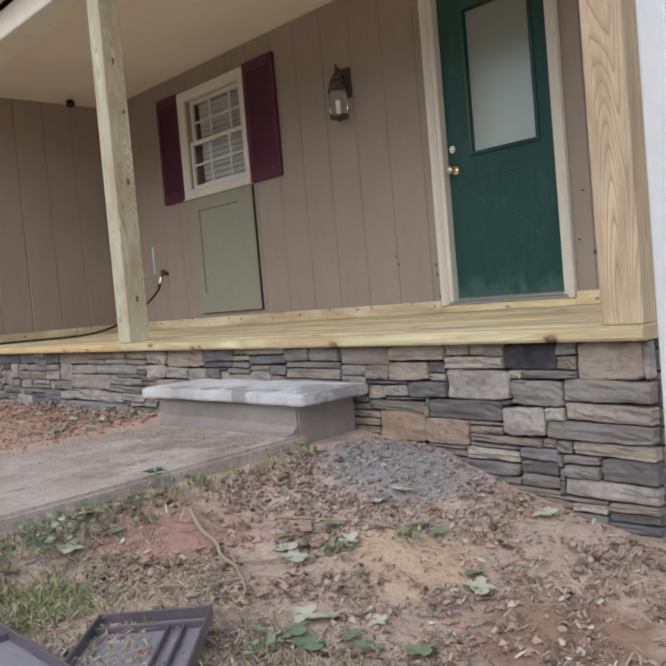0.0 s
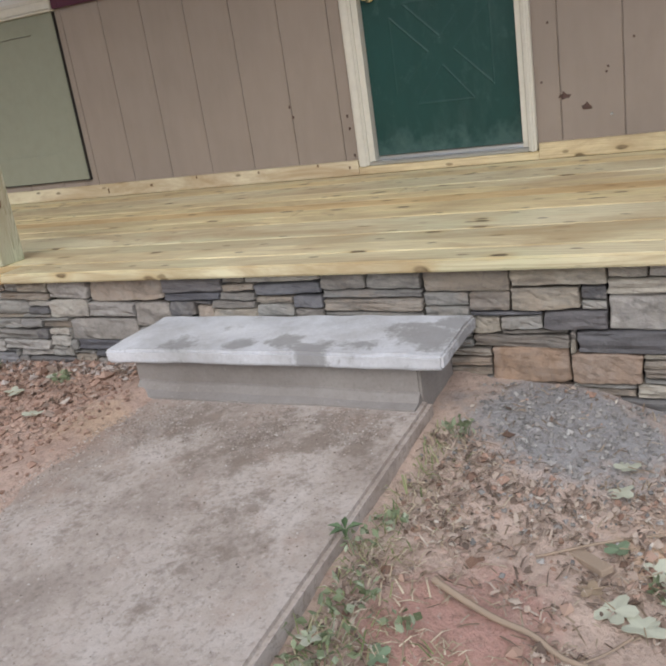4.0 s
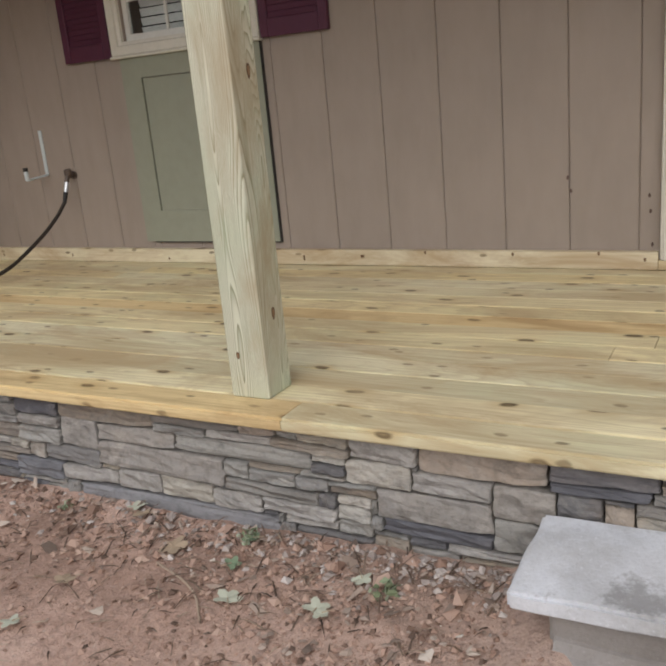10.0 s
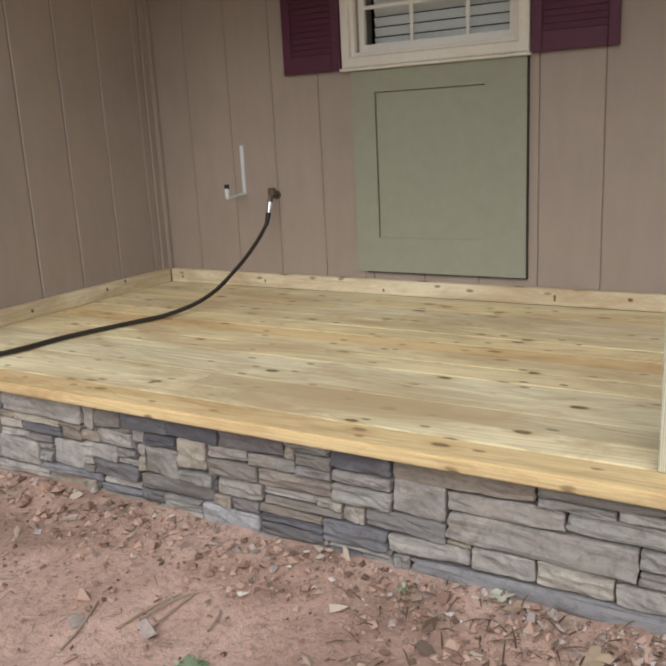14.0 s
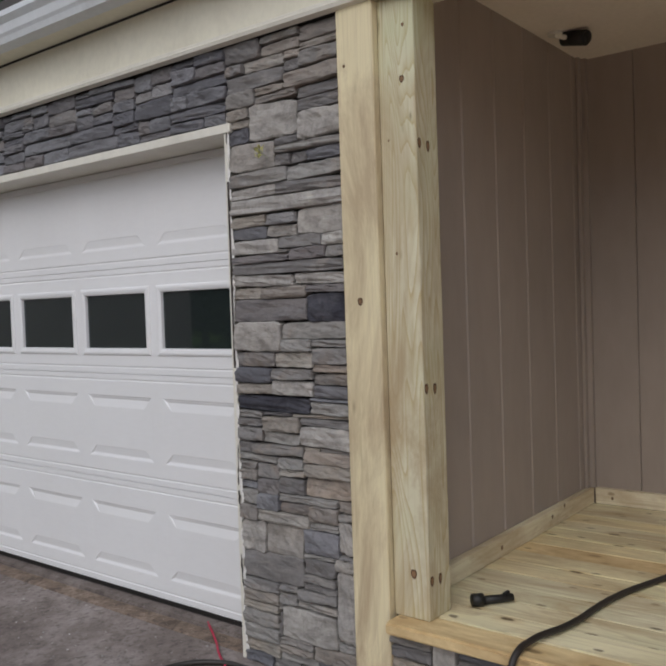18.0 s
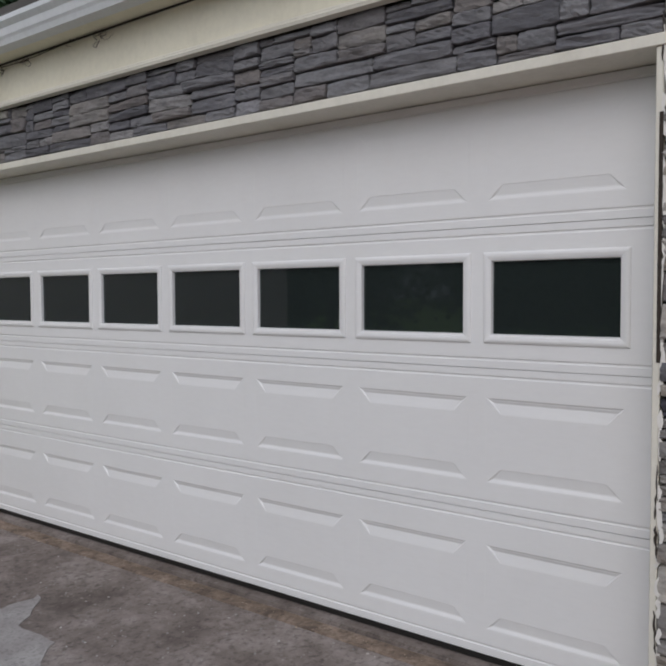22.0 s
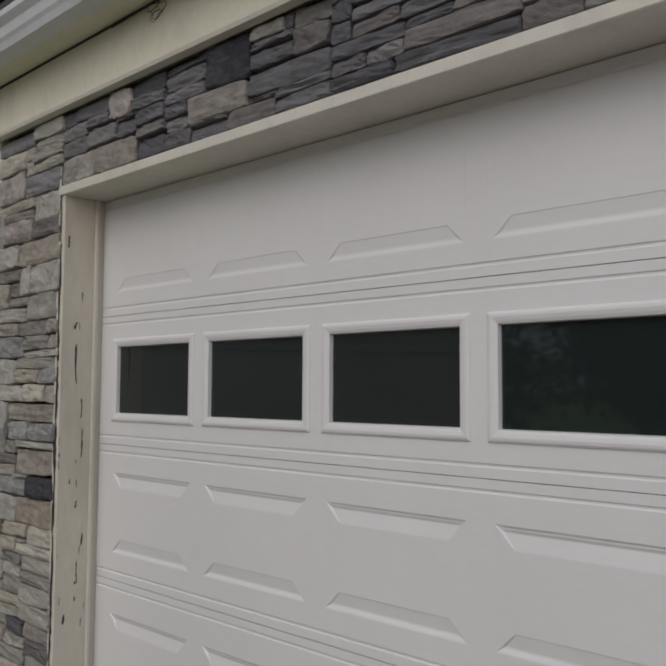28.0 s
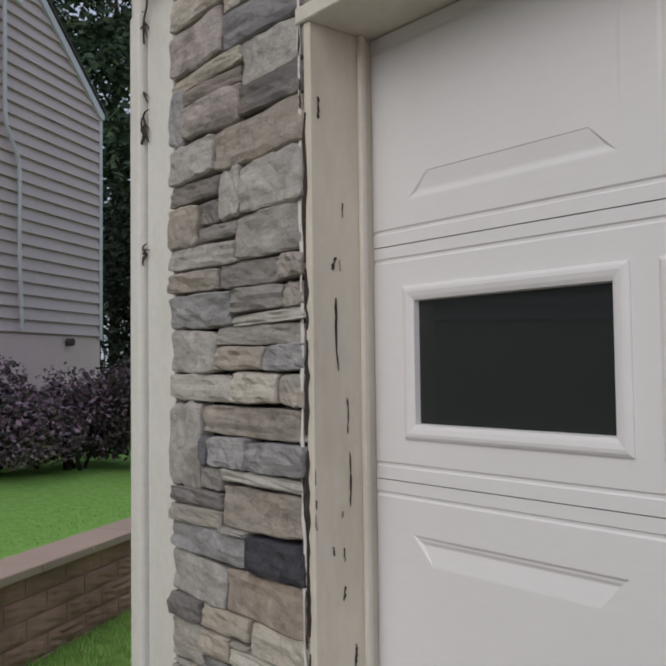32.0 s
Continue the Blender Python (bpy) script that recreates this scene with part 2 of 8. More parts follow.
M_DECK_GOLD = timber("golden_pine_decking", (0.74, 0.59, 0.335), (0.40, 0.26, 0.12), "y", 20.0, 0.3, 0.8, (0.62, 0.52, 0.28), 0.2)
M_POST = timber("treated_pine_post", (0.65, 0.62, 0.465), (0.20, 0.185, 0.10), "z", 52.0, 1.0, 0.0, (0.44, 0.53, 0.36), 0.55, 0.05, 8.5, 0.6)
M_POST_BROWN = timber("arched_grain_pine_post", (0.64, 0.555, 0.425), (0.25, 0.155, 0.08), "z", 44.0, 0.8, 0.0, (0.60, 0.56, 0.42), 0.2, 0.05)
M_POST_GOLD = timber("yellow_treated_pine_post", (0.66, 0.61, 0.43), (0.42, 0.31, 0.13), "z", 22.0, 0.75, 0.3, (0.50, 0.56, 0.33), 0.45, 0.05, 8.0, 0.8)
M_KICK = timber("pale_pine_kick_board", (0.72, 0.64, 0.46), (0.42, 0.30, 0.15), "y", 14.0, 0.3, 1.0, (0.62, 0.62, 0.42), 0.2, 0.05)
M_KICK_X = timber("pale_pine_kick_return", (0.70, 0.61, 0.41), (0.42, 0.30, 0.15), "x", 14.0, 0.3, 0.0, (0.62, 0.62, 0.42), 0.2, 0.05)
M_PINE = timber("new_pine_board", (0.72, 0.67, 0.505), (0.54, 0.44, 0.28), "z", 15.0, 0.25, 0.25, (0.55, 0.54, 0.34), 0.2, 0.06, 9.0)


def stone_material(name, lift=1.0, warm=1.0, tan=1.0, hue=(1.0, 1.0, 1.0), calm=0.7):
    """Ledge stone: a colour for each stone, clouded with dark, pale and rusty patches."""
    m = material(name, (0.2, 0.2, 0.2), 0.85, spec=0.25)
    n = Net(m)
    cols = [(0.0, (0.115, 0.113, 0.122)), (0.13, (0.22, 0.215, 0.218)), (0.30, (0.30, 0.295, 0.285)), (0.46, (0.40, 0.395, 0.375)), (0.6, (0.24, 0.228, 0.215)), (0.72, (0.31, 0.265, 0.225)), (0.86, (0.44, 0.40, 0.33)), (0.95, (0.52, 0.50, 0.46)), (1.0, (0.42, 0.42 - 0.12 * warm, 0.42 - 0.22 * warm))]
    cols = [(p, tuple(m0 + (x - m0) * calm for x, m0 in zip(c, (0.30, 0.288, 0.272)))) for p, c in cols]
    base = n.ramp(n.random(), [(p, tuple(x * lift * h for x, h in zip(c, hue))) for p, c in cols])
    v = n.pos(shift=31.0)
    a = n.noise(n.pos((1, 1, 3.2), shift=31.0), 6.0, 8, 0.72, 0.5)
    c = n.mix(n.ramp(a, [(0.34, (0.62, 0.62, 0.62)), (0.54, (0, 0, 0))]), base, tuple(x * lift * h for x, h in zip((0.145, 0.138, 0.132), hue)))
    p = n.noise(n.pos((1, 1, 3.2), shift=71.0), 5.5, 8, 0.74, 0.8)
    c = n.mix(n.ramp(p, [(0.52, (0, 0, 0)), (0.70, (0.55, 0.55, 0.55))]), c, tuple(x * lift * h for x, h in zip((0.46, 0.44, 0.405), hue)))
    r = n.noise(n.pos(shift=57.0), 4.0, 4, 0.6, 0.8)
    c = n.mix(n.ramp(r, [(0.55, (0, 0, 0)), (0.70, (0.62 * tan,) * 3)]), c, tuple(x * lift for x in (0.39, 0.29, 0.205)))
    grit = n.noise(v, 55.0, 5, 0.75)
    c = n.mix(n.ramp(grit, [(0.34, (0.32, 0.32, 0.32)), (0.48, (0, 0, 0))]), c, tuple(x * lift for x in (0.13, 0.125, 0.12)))
    n.color(c)
    layers = n.noise(n.pos((5, 5, 13), shift=11.0), 3.0, 6, 0.6)
    both = n.mix(0.55, n.ramp(layers, [(0.2, (0, 0, 0)), (0.8, (1, 1, 1))]), n.ramp(n.noise(v, 26.0, 6, 0.7), [(0.2, (0, 0, 0)), (0.8, (1, 1, 1))]))
    n.bump(both, 0.6, 0.012)
    return m


def odd_stone(name, base, other):
    """A single striking stone with clouds of a second colour."""
    m = material(name, base, 0.85, spec=0.25)
    n = Net(m)
    v = n.pos(shift=13.0)
    c = n.mix(n.ramp(n.noise(v, 7.0, 6, 0.65, 0.8), [(0.42, (0, 0, 0)), (0.64, (0.85, 0.85, 0.85))]), base, other)
    c = n.mix(n.ramp(n.random(), [(0.0, (0, 0, 0)), (1.0, (0.5, 0.5, 0.5))]), c, tuple(0.5 * x + 0.5 * max(base) * 0.8 for x in base))
    e = n.noise(n.pos((1, 1, 2), shift=41.0), 5.0, 6, 0.7, 1.0)
    c = n.mix(n.ramp(e, [(0.36, (0.65, 0.65, 0.65)), (0.5, (0, 0, 0))]), c, tuple(x * 0.45 for x in base))
    g = n.noise(v, 32.0, 6, 0.72)
    c = n.mix(n.ramp(g, [(0.34, (0.55, 0.55, 0.55)), (0.52, (0, 0, 0))]), c, tuple(x * 0.5 for x in base))
    c = n.mix(n.ramp(n.noise(n.pos(shift=83.0), 6.0, 6, 0.7, 0.8), [(0.54, (0, 0, 0)), (0.7, (0.5, 0.5, 0.5))]), c, tuple(min(0.7, x * 1.5) for x in base))
    n.color(c)
    layers = n.noise(n.pos((5, 5, 13), shift=11.0), 3.0, 6, 0.6)
    n.bump(n.mix(0.5, n.ramp(layers, [(0.2, (0, 0, 0)), (0.8, (1, 1, 1))]), n.ramp(g, [(0.2, (0, 0, 0)), (0.8, (1, 1, 1))])), 0.6, 0.012)
    return m


M_STONE = stone_material("ledge_stone", 0.85, 0.6, 0.5, (1.005, 0.99, 0.955), 1.0)
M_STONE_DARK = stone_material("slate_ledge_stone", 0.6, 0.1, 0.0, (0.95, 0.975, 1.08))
M_STONE_PIER = stone_material("pier_ledge_stone", 0.84, 0.8, 0.5, (1.0, 0.985, 0.97), 0.6)
# corner copy of the stone, brightened to make up for weak light there
M_STONE_LEFT = stone_material("lifted_corner_ledge_stone", 1.32, 0.5, 0.55, (0.99, 0.99, 0.94), 0.55)
M_PINK = odd_stone("pink_grey_stone", (0.42, 0.37, 0.345), (0.44, 0.415, 0.385))
M_BLUE = odd_stone("blue_grey_stone", (0.34, 0.34, 0.345), (0.42, 0.41, 0.4))
M_BUFF = odd_stone("buff_ledge_stone", (0.33, 0.3, 0.265), (0.285, 0.27, 0.25))
M_LIGHT = odd_stone("light_ledge_stone", (0.39, 0.365, 0.33), (0.33, 0.31, 0.29))
M_NAVY = odd_stone("navy_slate", (0.052, 0.052, 0.066), (0.11, 0.108, 0.12))
M_RUST = odd_stone("rust_brown_stone", (0.365, 0.315, 0.265), (0.4, 0.31, 0.235))
M_OCHRE = odd_stone("ochre_brown_stone", (0.36, 0.245, 0.165), (0.31, 0.25, 0.205))
M_TAN = odd_stone("tan_ledge_stone", (0.375, 0.335, 0.285), (0.34, 0.32, 0.285))
M_PALE = odd_stone("pale_tan_stone", (0.46, 0.44, 0.4), (0.4, 0.385, 0.36))
M_MORTAR = painted("dark_mortar", (0.042, 0.039, 0.037), 0.95, 0.2, (9, 9, 9), 0.8)


def concrete(name, base, light, dark, blotch=2.2, grit=60.0, speck=0.6):
    m = material(name, base, 0.88, spec=0.2)
    n = Net(m)
    v = n.pos()
    c = n.ramp(n.noise(v, blotch, 8, 0.7, 0.1), [(0.32, dark), (0.5, base), (0.66, light)])
    g = n.noise(v, grit, 3, 0.7)
    c = n.mix(n.ramp(g, [(0.32, (speck,) * 3), (0.5, (0, 0, 0))]), c, tuple(x * 0.6 for x in dark))
    c = n.mix(n.ramp(n.noise(v, grit * 0.7, 2), [(0.64, (0, 0, 0)), (0.72, (0.5, 0.5, 0.5))]), c, light)
    n.color(c)
    n.bump(g, 0.4, 0.006)
    return m


def spread(m, colour, spots, lo=0.60, hi=0.70, most=0.72, grain=8.0):
    """A stain laid over a material, its outline broken by clouds; spots: (x, y, reach, strength)."""
    n = Net(m)
    c = n.b.inputs["Base Color"].links[0].from_socket
    cloud = n.noise(n.pos(), grain, 9, 0.75, 0.0)
    total = None
    for x, y, reach, amount in spots:
        d = n.t.nodes.new("ShaderNodeVectorMath")
        d.operation = "DISTANCE"
        n.link(n.pos((1, 1, 0)), d.inputs[0])
        d.inputs[1].default_value = (x, y, 0)
        f = n.node("MapRange")
        for key, val in (("From Min", 0.0), ("From Max", reach), ("To Min", amount), ("To Max", 0.0)):
            f.inputs[key].default_value = val
        n.link(d.outputs["Value"], f.inputs["Value"])
        if total is None:
            total = f.outputs[0]
        else:
            mx = n.node("Math")
            mx.operation = "MAXIMUM"
            n.link(total, mx.inputs[0])
            n.link(f.outputs[0], mx.inputs[1])
            total = mx.outputs[0]
    add = n.node("Math")
    add.operation = "ADD"
    n.link(cloud, add.inputs[0])
    n.link(total, add.inputs[1])
    n.color(n.mix(n.ramp(add.outputs[0], [(lo, (0, 0, 0)), (hi, (most,) * 3)]), c, colour))
    return m


def stained(name, base, light, dark, stain, blotch, grit, spots, speck=0.15):
    """Concrete with grime that gathers in damp or dirty places."""
    return spread(concrete(name, base, light, dark, blotch, grit, speck), stain, spots)


M_WALK = stained("weathered_path_concrete", (0.46, 0.395, 0.345), (0.59, 0.53, 0.485), (0.33, 0.275, 0.235), (0.23, 0.185, 0.15), 3.4, 62, [(1.93, 2.72, 0.4, 0.24), (1.90, 3.2, 0.3, 0.22), (1.5, 2.75, 0.3, 0.18), (1.75, 2.9, 0.35, 0.2), (1.45, 3.2, 0.25, 0.14), (1.2, 2.8, 0.2, 0.12)], 0.5)
spread(M_WALK, (0.40, 0.295, 0.235), [(2.0, 3.5, 0.3, 0.3), (1.75, 3.52, 0.35, 0.3), (1.5, 3.54, 0.32, 0.28), (1.25, 3.54, 0.3, 0.26), (1.0, 3.54, 0.3, 0.24), (1.98, 3.0, 0.16, 0.14), (1.98, 2.7, 0.14, 0.12)], 0.55, 0.85, 0.9, 6.0)
M_CAP = stained("fresh_step_concrete", (0.59, 0.595, 0.61), (0.72, 0.73, 0.755), (0.44, 0.435, 0.43), (0.25, 0.24, 0.23), 3.0, 90, [(2.24, 2.52, 0.2, 0.36), (2.33, 2.47, 0.13, 0.36), (2.112, 3.36, 0.1, 0.34), (2.112, 3.13, 0.09, 0.34), (2.16, 2.98, 0.1, 0.33), (2.10, 2.86, 0.1, 0.3), (2.15, 2.70, 0.09, 0.26), (2.28, 3.25, 0.12, 0.12)])
# grey set darker to carry the shade of the overhanging cap
M_STEP = concrete("grey_block_face", (0.29, 0.265, 0.245), (0.35, 0.325, 0.30), (0.24, 0.215, 0.195), 2.0, 90, 0.2)
M_DRIVE = concrete("stained_drive_concrete", (0.205, 0.172, 0.155), (0.31, 0.272, 0.252), (0.115, 0.094, 0.083), 3.2, 34)
M_EDGE = concrete("broken_drive_edge", (0.20, 0.15, 0.115), (0.32, 0.25, 0.20), (0.10, 0.078, 0.062), 9.0, 40)
M_PATCH = concrete("pale_worn_patch", (0.33, 0.31, 0.30), (0.40, 0.38, 0.37), (0.26, 0.24, 0.23), 4, 60)


# ---- mesh helpers ----
def hang(ob, parent=None, label=""):
    """Hang a mesh, modelled in world coordinates, on its thing or part."""
    if parent:
        ob.parent = parent
        if parent.type == "EMPTY":
            ob.matrix_parent_inverse = Matrix.Translation(-Vector(parent.location))
    if label:
        ob["label"] = label
    return ob


def finish(name, bm, mat=None, parent=None, label="", smooth=False):
    me = bpy.data.meshes.new(name)
    bm.normal_update()
    bm.to_mesh(me)
    bm.free()
    if smooth:
        for p in me.polygons:
            p.use_smooth = True
    ob = new(name, me)
    if mat:
        me.materials.append(mat)
    return hang(ob, parent, label)


part = finish


def box_bm(x0, x1, y0, y1, z0, z1, bevel=0.0, seg=1):
    bm = bmesh.new()
    bmesh.ops.create_cube(bm, size=1)
    for v in bm.verts:
        v.co = Vector((x0 + (v.co.x + 0.5) * (x1 - x0), y0 + (v.co.y + 0.5) * (y1 - y0), z0 + (v.co.z + 0.5) * (z1 - z0)))
    if bevel:
        bmesh.ops.bevel(bm, geom=bm.edges[:], offset=bevel, segments=seg, affect="EDGES", profile=0.5)
    return bm


def box(name, x0, x1, y0, y1, z0, z1, mat, parent=None, label="", bevel=0.0, seg=1):
    return finish(name, box_bm(x0, x1, y0, y1, z0, z1, bevel, seg), mat, parent, label)


def join(bms):
    out = bmesh.new()
    for b in bms:
        me = bpy.data.meshes.new("tmp")
        b.to_mesh(me)
        b.free()
        out.from_mesh(me)
        bpy.data.meshes.remove(me)
    return out


def cyl_bm(p, q, r, r2=None, n=14):
    p, q = Vector(p), Vector(q)
    bm = bmesh.new()
    bmesh.ops.create_cone(bm, cap_ends=True, segments=n, radius1=r, radius2=r if r2 is None else r2, depth=(q - p).length)
    turn = (q - p).to_track_quat("Z", "Y").to_matrix().to_4x4()
    bm.transform(Matrix.Translation((p + q) / 2) @ turn)
    return bm


def tube(name, pts, r, mat, parent=None, label="", res=6, cyclic=False, taper=1.0):
    cu = bpy.data.curves.new(name, "CURVE")
    cu.dimensions = "3D"
    cu.bevel_depth, cu.bevel_resolution, cu.resolution_u = r, 3, res
    sp = cu.splines.new("BEZIER")
    sp.bezier_points.add(len(pts) - 1)
    for i, (b, p) in enumerate(zip(sp.bezier_points, pts)):
        b.co = p
        b.radius = 1 + (taper - 1) * i / max(1, len(pts) - 1)
        b.handle_left_type = b.handle_right_type = "AUTO"
    sp.use_cyclic_u = cyclic
    tmp = bpy.data.objects.new(name + "_curve", cu)
    scene.collection.objects.link(tmp)
    me = bpy.data.meshes.new_from_object(tmp.evaluated_get(bpy.context.evaluated_depsgraph_get()))
    bpy.data.objects.remove(tmp)
    bpy.data.curves.remove(cu)
    for p in me.polygons:
        p.use_smooth = True
    me.materials.clear()
    me.materials.append(mat)
    return hang(new(name, me), parent, label)


def base(name, x, y, z, label, category, group="", kind=""):
    e = new(name)
    e.location = (x, y, z)
    e.empty_display_size = 0.1
    return tagged(e, label, category, group, kind)


# ---- ground ----
def ground_z(x, y):
    """Height of the soil: level along the porch, falling away past the path, rising to the lawn side."""
    left = 0.955 + 0.03 * math.exp(-((x - 2.2) ** 2 + (y - 3.85) ** 2) / 0.12) + 0.052 * math.exp(-((y - 3.54) / 0.13) ** 2) * min(1, max(0, (x - 0.5) / 0.6))
    right = 0.925 - 0.215 * (2.45 - y) if y > 0.2 else 0.441 + 0.12 * (y - 0.2)
    right = max(right, -0.2) + 0.03 * (x - 1.8 if abs(x) < 3 else 0)
    flat = min(1, max(0, (1.3 - x) / 0.4)) * min(1, max(0, (y - 0.9) / 0.4))
    right = right * (1 - flat) + (0.80 + 0.10 * min(1, max(0, (y - 2.2) / 0.25))) * flat
    right += 0.05 * math.exp(-((x - 2.3) ** 2 + (y - 2.1) ** 2) / 0.12)
    left -= 0.03 * max(0, 0.3 - x)
    right -= 0.03 * max(0, 0.3 - x)
    k = min(1, max(0, (y - 2.35) / 0.5))
    z = right * (1 - k) + left * k
    if y > 7.8 and x < 2.5:
        z = min(z, 0.90, 0.96 - 0.045 * (2.56 - x))
    if y > 14.2:
        z = 0.95 - 0.03 * (y - 14.2) if y < 16.9 else min(1.05, 0.869 + 0.1 * (y - 16.9))
    if x > 2.6 and y < 14.3:
        z = min(z, 0.6)
    return z


def axis(stops):
    out = []
    for a, b, step in stops:
        n = max(1, round((b - a) / step))
        out += [a + (b - a) * i / n for i in range(n)]
    return out + [stops[-1][1]]


def make_ground():
    xs = axis([(-400, -40, 60), (-40, -4, 4), (-4, -0.6, 0.4), (-0.6, 2.5, 0.045), (2.5, 4, 0.5), (4, 12, 1), (12, 40, 5), (40, 400, 60)])
    ys = axis([(-400, -40, 60), (-40, -3, 4), (-3, 0.4, 0.25), (0.4, 8.2, 0.045), (8.2, 14, 1), (14, 20, 0.3), (20, 40, 4), (40, 400, 60)])
    vs, fs = [], []
    for y in ys:
        for x in xs:
            rough = (1.5 if y > 3.6 else 1.0) * 0.012 * noise.noise((x * 7, y * 7, 0)) + 0.02 * noise.noise((x * 1.7, y * 1.7, 3)) + 0.006 * noise.noise((x * 21, y * 21, 5))
            vs.append((x, y, ground_z(x, y) + rough))
    w = len(xs)
    for j in range(len(ys) - 1):
        for i in range(w - 1):
            a = j * w + i
            fs.append((a, a + 1, a + w + 1, a + w))
    me = bpy.data.meshes.new("ground")
    me.from_pydata(vs, [], fs)
    for p in me.polygons:
        p.use_smooth = True
    me.materials.append(M_SOIL)
    return tagged(new("ground", me), "bare red clay soil with leaf litter and chips", "ground", kind="structure")


def soil_material():
    """Clay with crumbs; clay of other colours lies in a few heaps."""
    m = material("red_clay_soil", (0.25, 0.16, 0.11), 0.95, spec=0.1)
    n = Net(m)
    v = n.pos()
    sep = n.t.nodes.new("ShaderNodeSeparateXYZ")
    n.link(n.pos(), sep.inputs[0])
    side = n.node("MapRange")
    side.inputs["From Min"].default_value, side.inputs["From Max"].default_value = 2.4, 4.6
    n.link(sep.outputs["Y"], side.inputs["Value"])
    cloud = n.noise(v, 1.7, 6, 0.62, 0.5)
    brown = n.ramp(cloud, [(0.30, (0.36, 0.28, 0.23)), (0.45, (0.50, 0.385, 0.315)), (0.58, (0.60, 0.465, 0.385)), (0.72, (0.64, 0.51, 0.43))])
    pink = n.ramp(cloud, [(0.30, (0.30, 0.198, 0.152)), (0.45, (0.49, 0.33, 0.258)), (0.58, (0.59, 0.41, 0.328)), (0.72, (0.64, 0.466, 0.38))])
    c = n.mix(side.outputs[0], brown, pink)
    wob = n.noise(v, 6.0, 5, 0.7)
    for x, y, reach, col in ((1.32, 2.20, 0.34, (0.48, 0.285, 0.235)), (1.76, 1.68, 0.36, (0.66, 0.48, 0.335)), (2.22, 2.10, 0.48, (0.33, 0.325, 0.325)), (1.75, 1.1, 0.4, (0.36, 0.23, 0.165)), (1.85, 3.56, 0.22, (0.55, 0.40, 0.29))):
        d = n.t.nodes.new("ShaderNodeVectorMath")
        d.operation = "DISTANCE"
        n.link(n.pos((1, 1, 0)), d.inputs[0])
        d.inputs[1].default_value = (x, y, 0)
        f = n.node("MapRange")
        for key, val in (("From Min", 0.0), ("From Max", reach), ("To Min", 0.75), ("To Max", 0.0)):
            f.inputs[key].default_value = val
        n.link(d.outputs["Value"], f.inputs["Value"])
        add = n.node("Math")
        add.operation = "ADD"
        n.link(f.outputs[0], add.inputs[0])
        n.link(wob, add.inputs[1])
        c = n.mix(n.ramp(add.outputs[0], [(0.66, (0, 0, 0)), (0.95, (0.95, 0.95, 0.95))]), c, col)
    f = n.noise(v, 38.0, 5, 0.75)
    c = n.mix(n.ramp(f, [(0.34, (0.45, 0.45, 0.45)), (0.50, (0, 0, 0))]), c, (0.15, 0.11, 0.085))
    c = n.mix(n.ramp(n.noise(v, 75.0, 3, 0.7), [(0.6, (0, 0, 0)), (0.72, (0.7, 0.7, 0.7))]), c, (0.46, 0.39, 0.33))
    far = n.node("MapRange")
    far.inputs["From Min"].default_value, far.inputs["From Max"].default_value = 14.0, 14.3
    n.link(sep.outputs["Y"], far.inputs["Value"])
    grass = n.ramp(n.noise(v, 9.0, 5), [(0.3, (0.13, 0.22, 0.05)), (0.7, (0.26, 0.40, 0.10))])
    n.color(n.mix(far.outputs[0], c, grass))
    n.bump(n.mix(0.5, f, n.noise(v, 11.0, 6, 0.7)), 0.9, 0.025)
    return m


M_SOIL = soil_material()
ground = make_ground()


def slab(name, pts, top, bottom, mat, label, bevel=0.006, kind="structure", category="path"):
    bm = bmesh.new()
    vs = [bm.verts.new((x, y, bottom)) for x, y in pts]
    f = bm.faces.new(vs)
    up = bmesh.ops.extrude_face_region(bm, geom=[f])["geom"]
    for v in (g for g in up if isinstance(g, bmesh.types.BMVert)):
        v.co.z = top(v.co.x, v.co.y) if callable(top) else top
    bmesh.ops.recalc_face_normals(bm, faces=bm.faces[:])
    bmesh.ops.bevel(bm, geom=[e for e in bm.edges if min(v.co.z for v in e.verts) > bottom + 0.01], offset=bevel, segments=2, affect="EDGES")
    return tagged(finish(name, bm, mat), label, category, kind=kind)


slab("path", [(-7, 2.49), (2.12, 2.49), (2.12, 3.5), (-7, 3.5)], lambda x, y: 1.0 if x > 0.6 else 1.0 - 0.03 * (0.6 - x), 0.3, M_WALK, "weathered grey concrete garden path", 0.012)


def drive_z(x, y):
    return 1.032 - 0.045 * (2.56 - x)


slab("driveway", [(-9, 8.0), (2.575, 8.0), (2.575, 14.3), (-9, 14.3)], drive_z, 0.2, M_DRIVE, "dark stained concrete driveway slab", 0.01, category="driveway")
slab("garage_floor", [(2.57, 8.0), (9, 8.0), (9, 14.2), (2.57, 14.2)], 1.045, 0.3, M_DRIVE, "grey concrete garage floor slab", 0.006, category="floor")


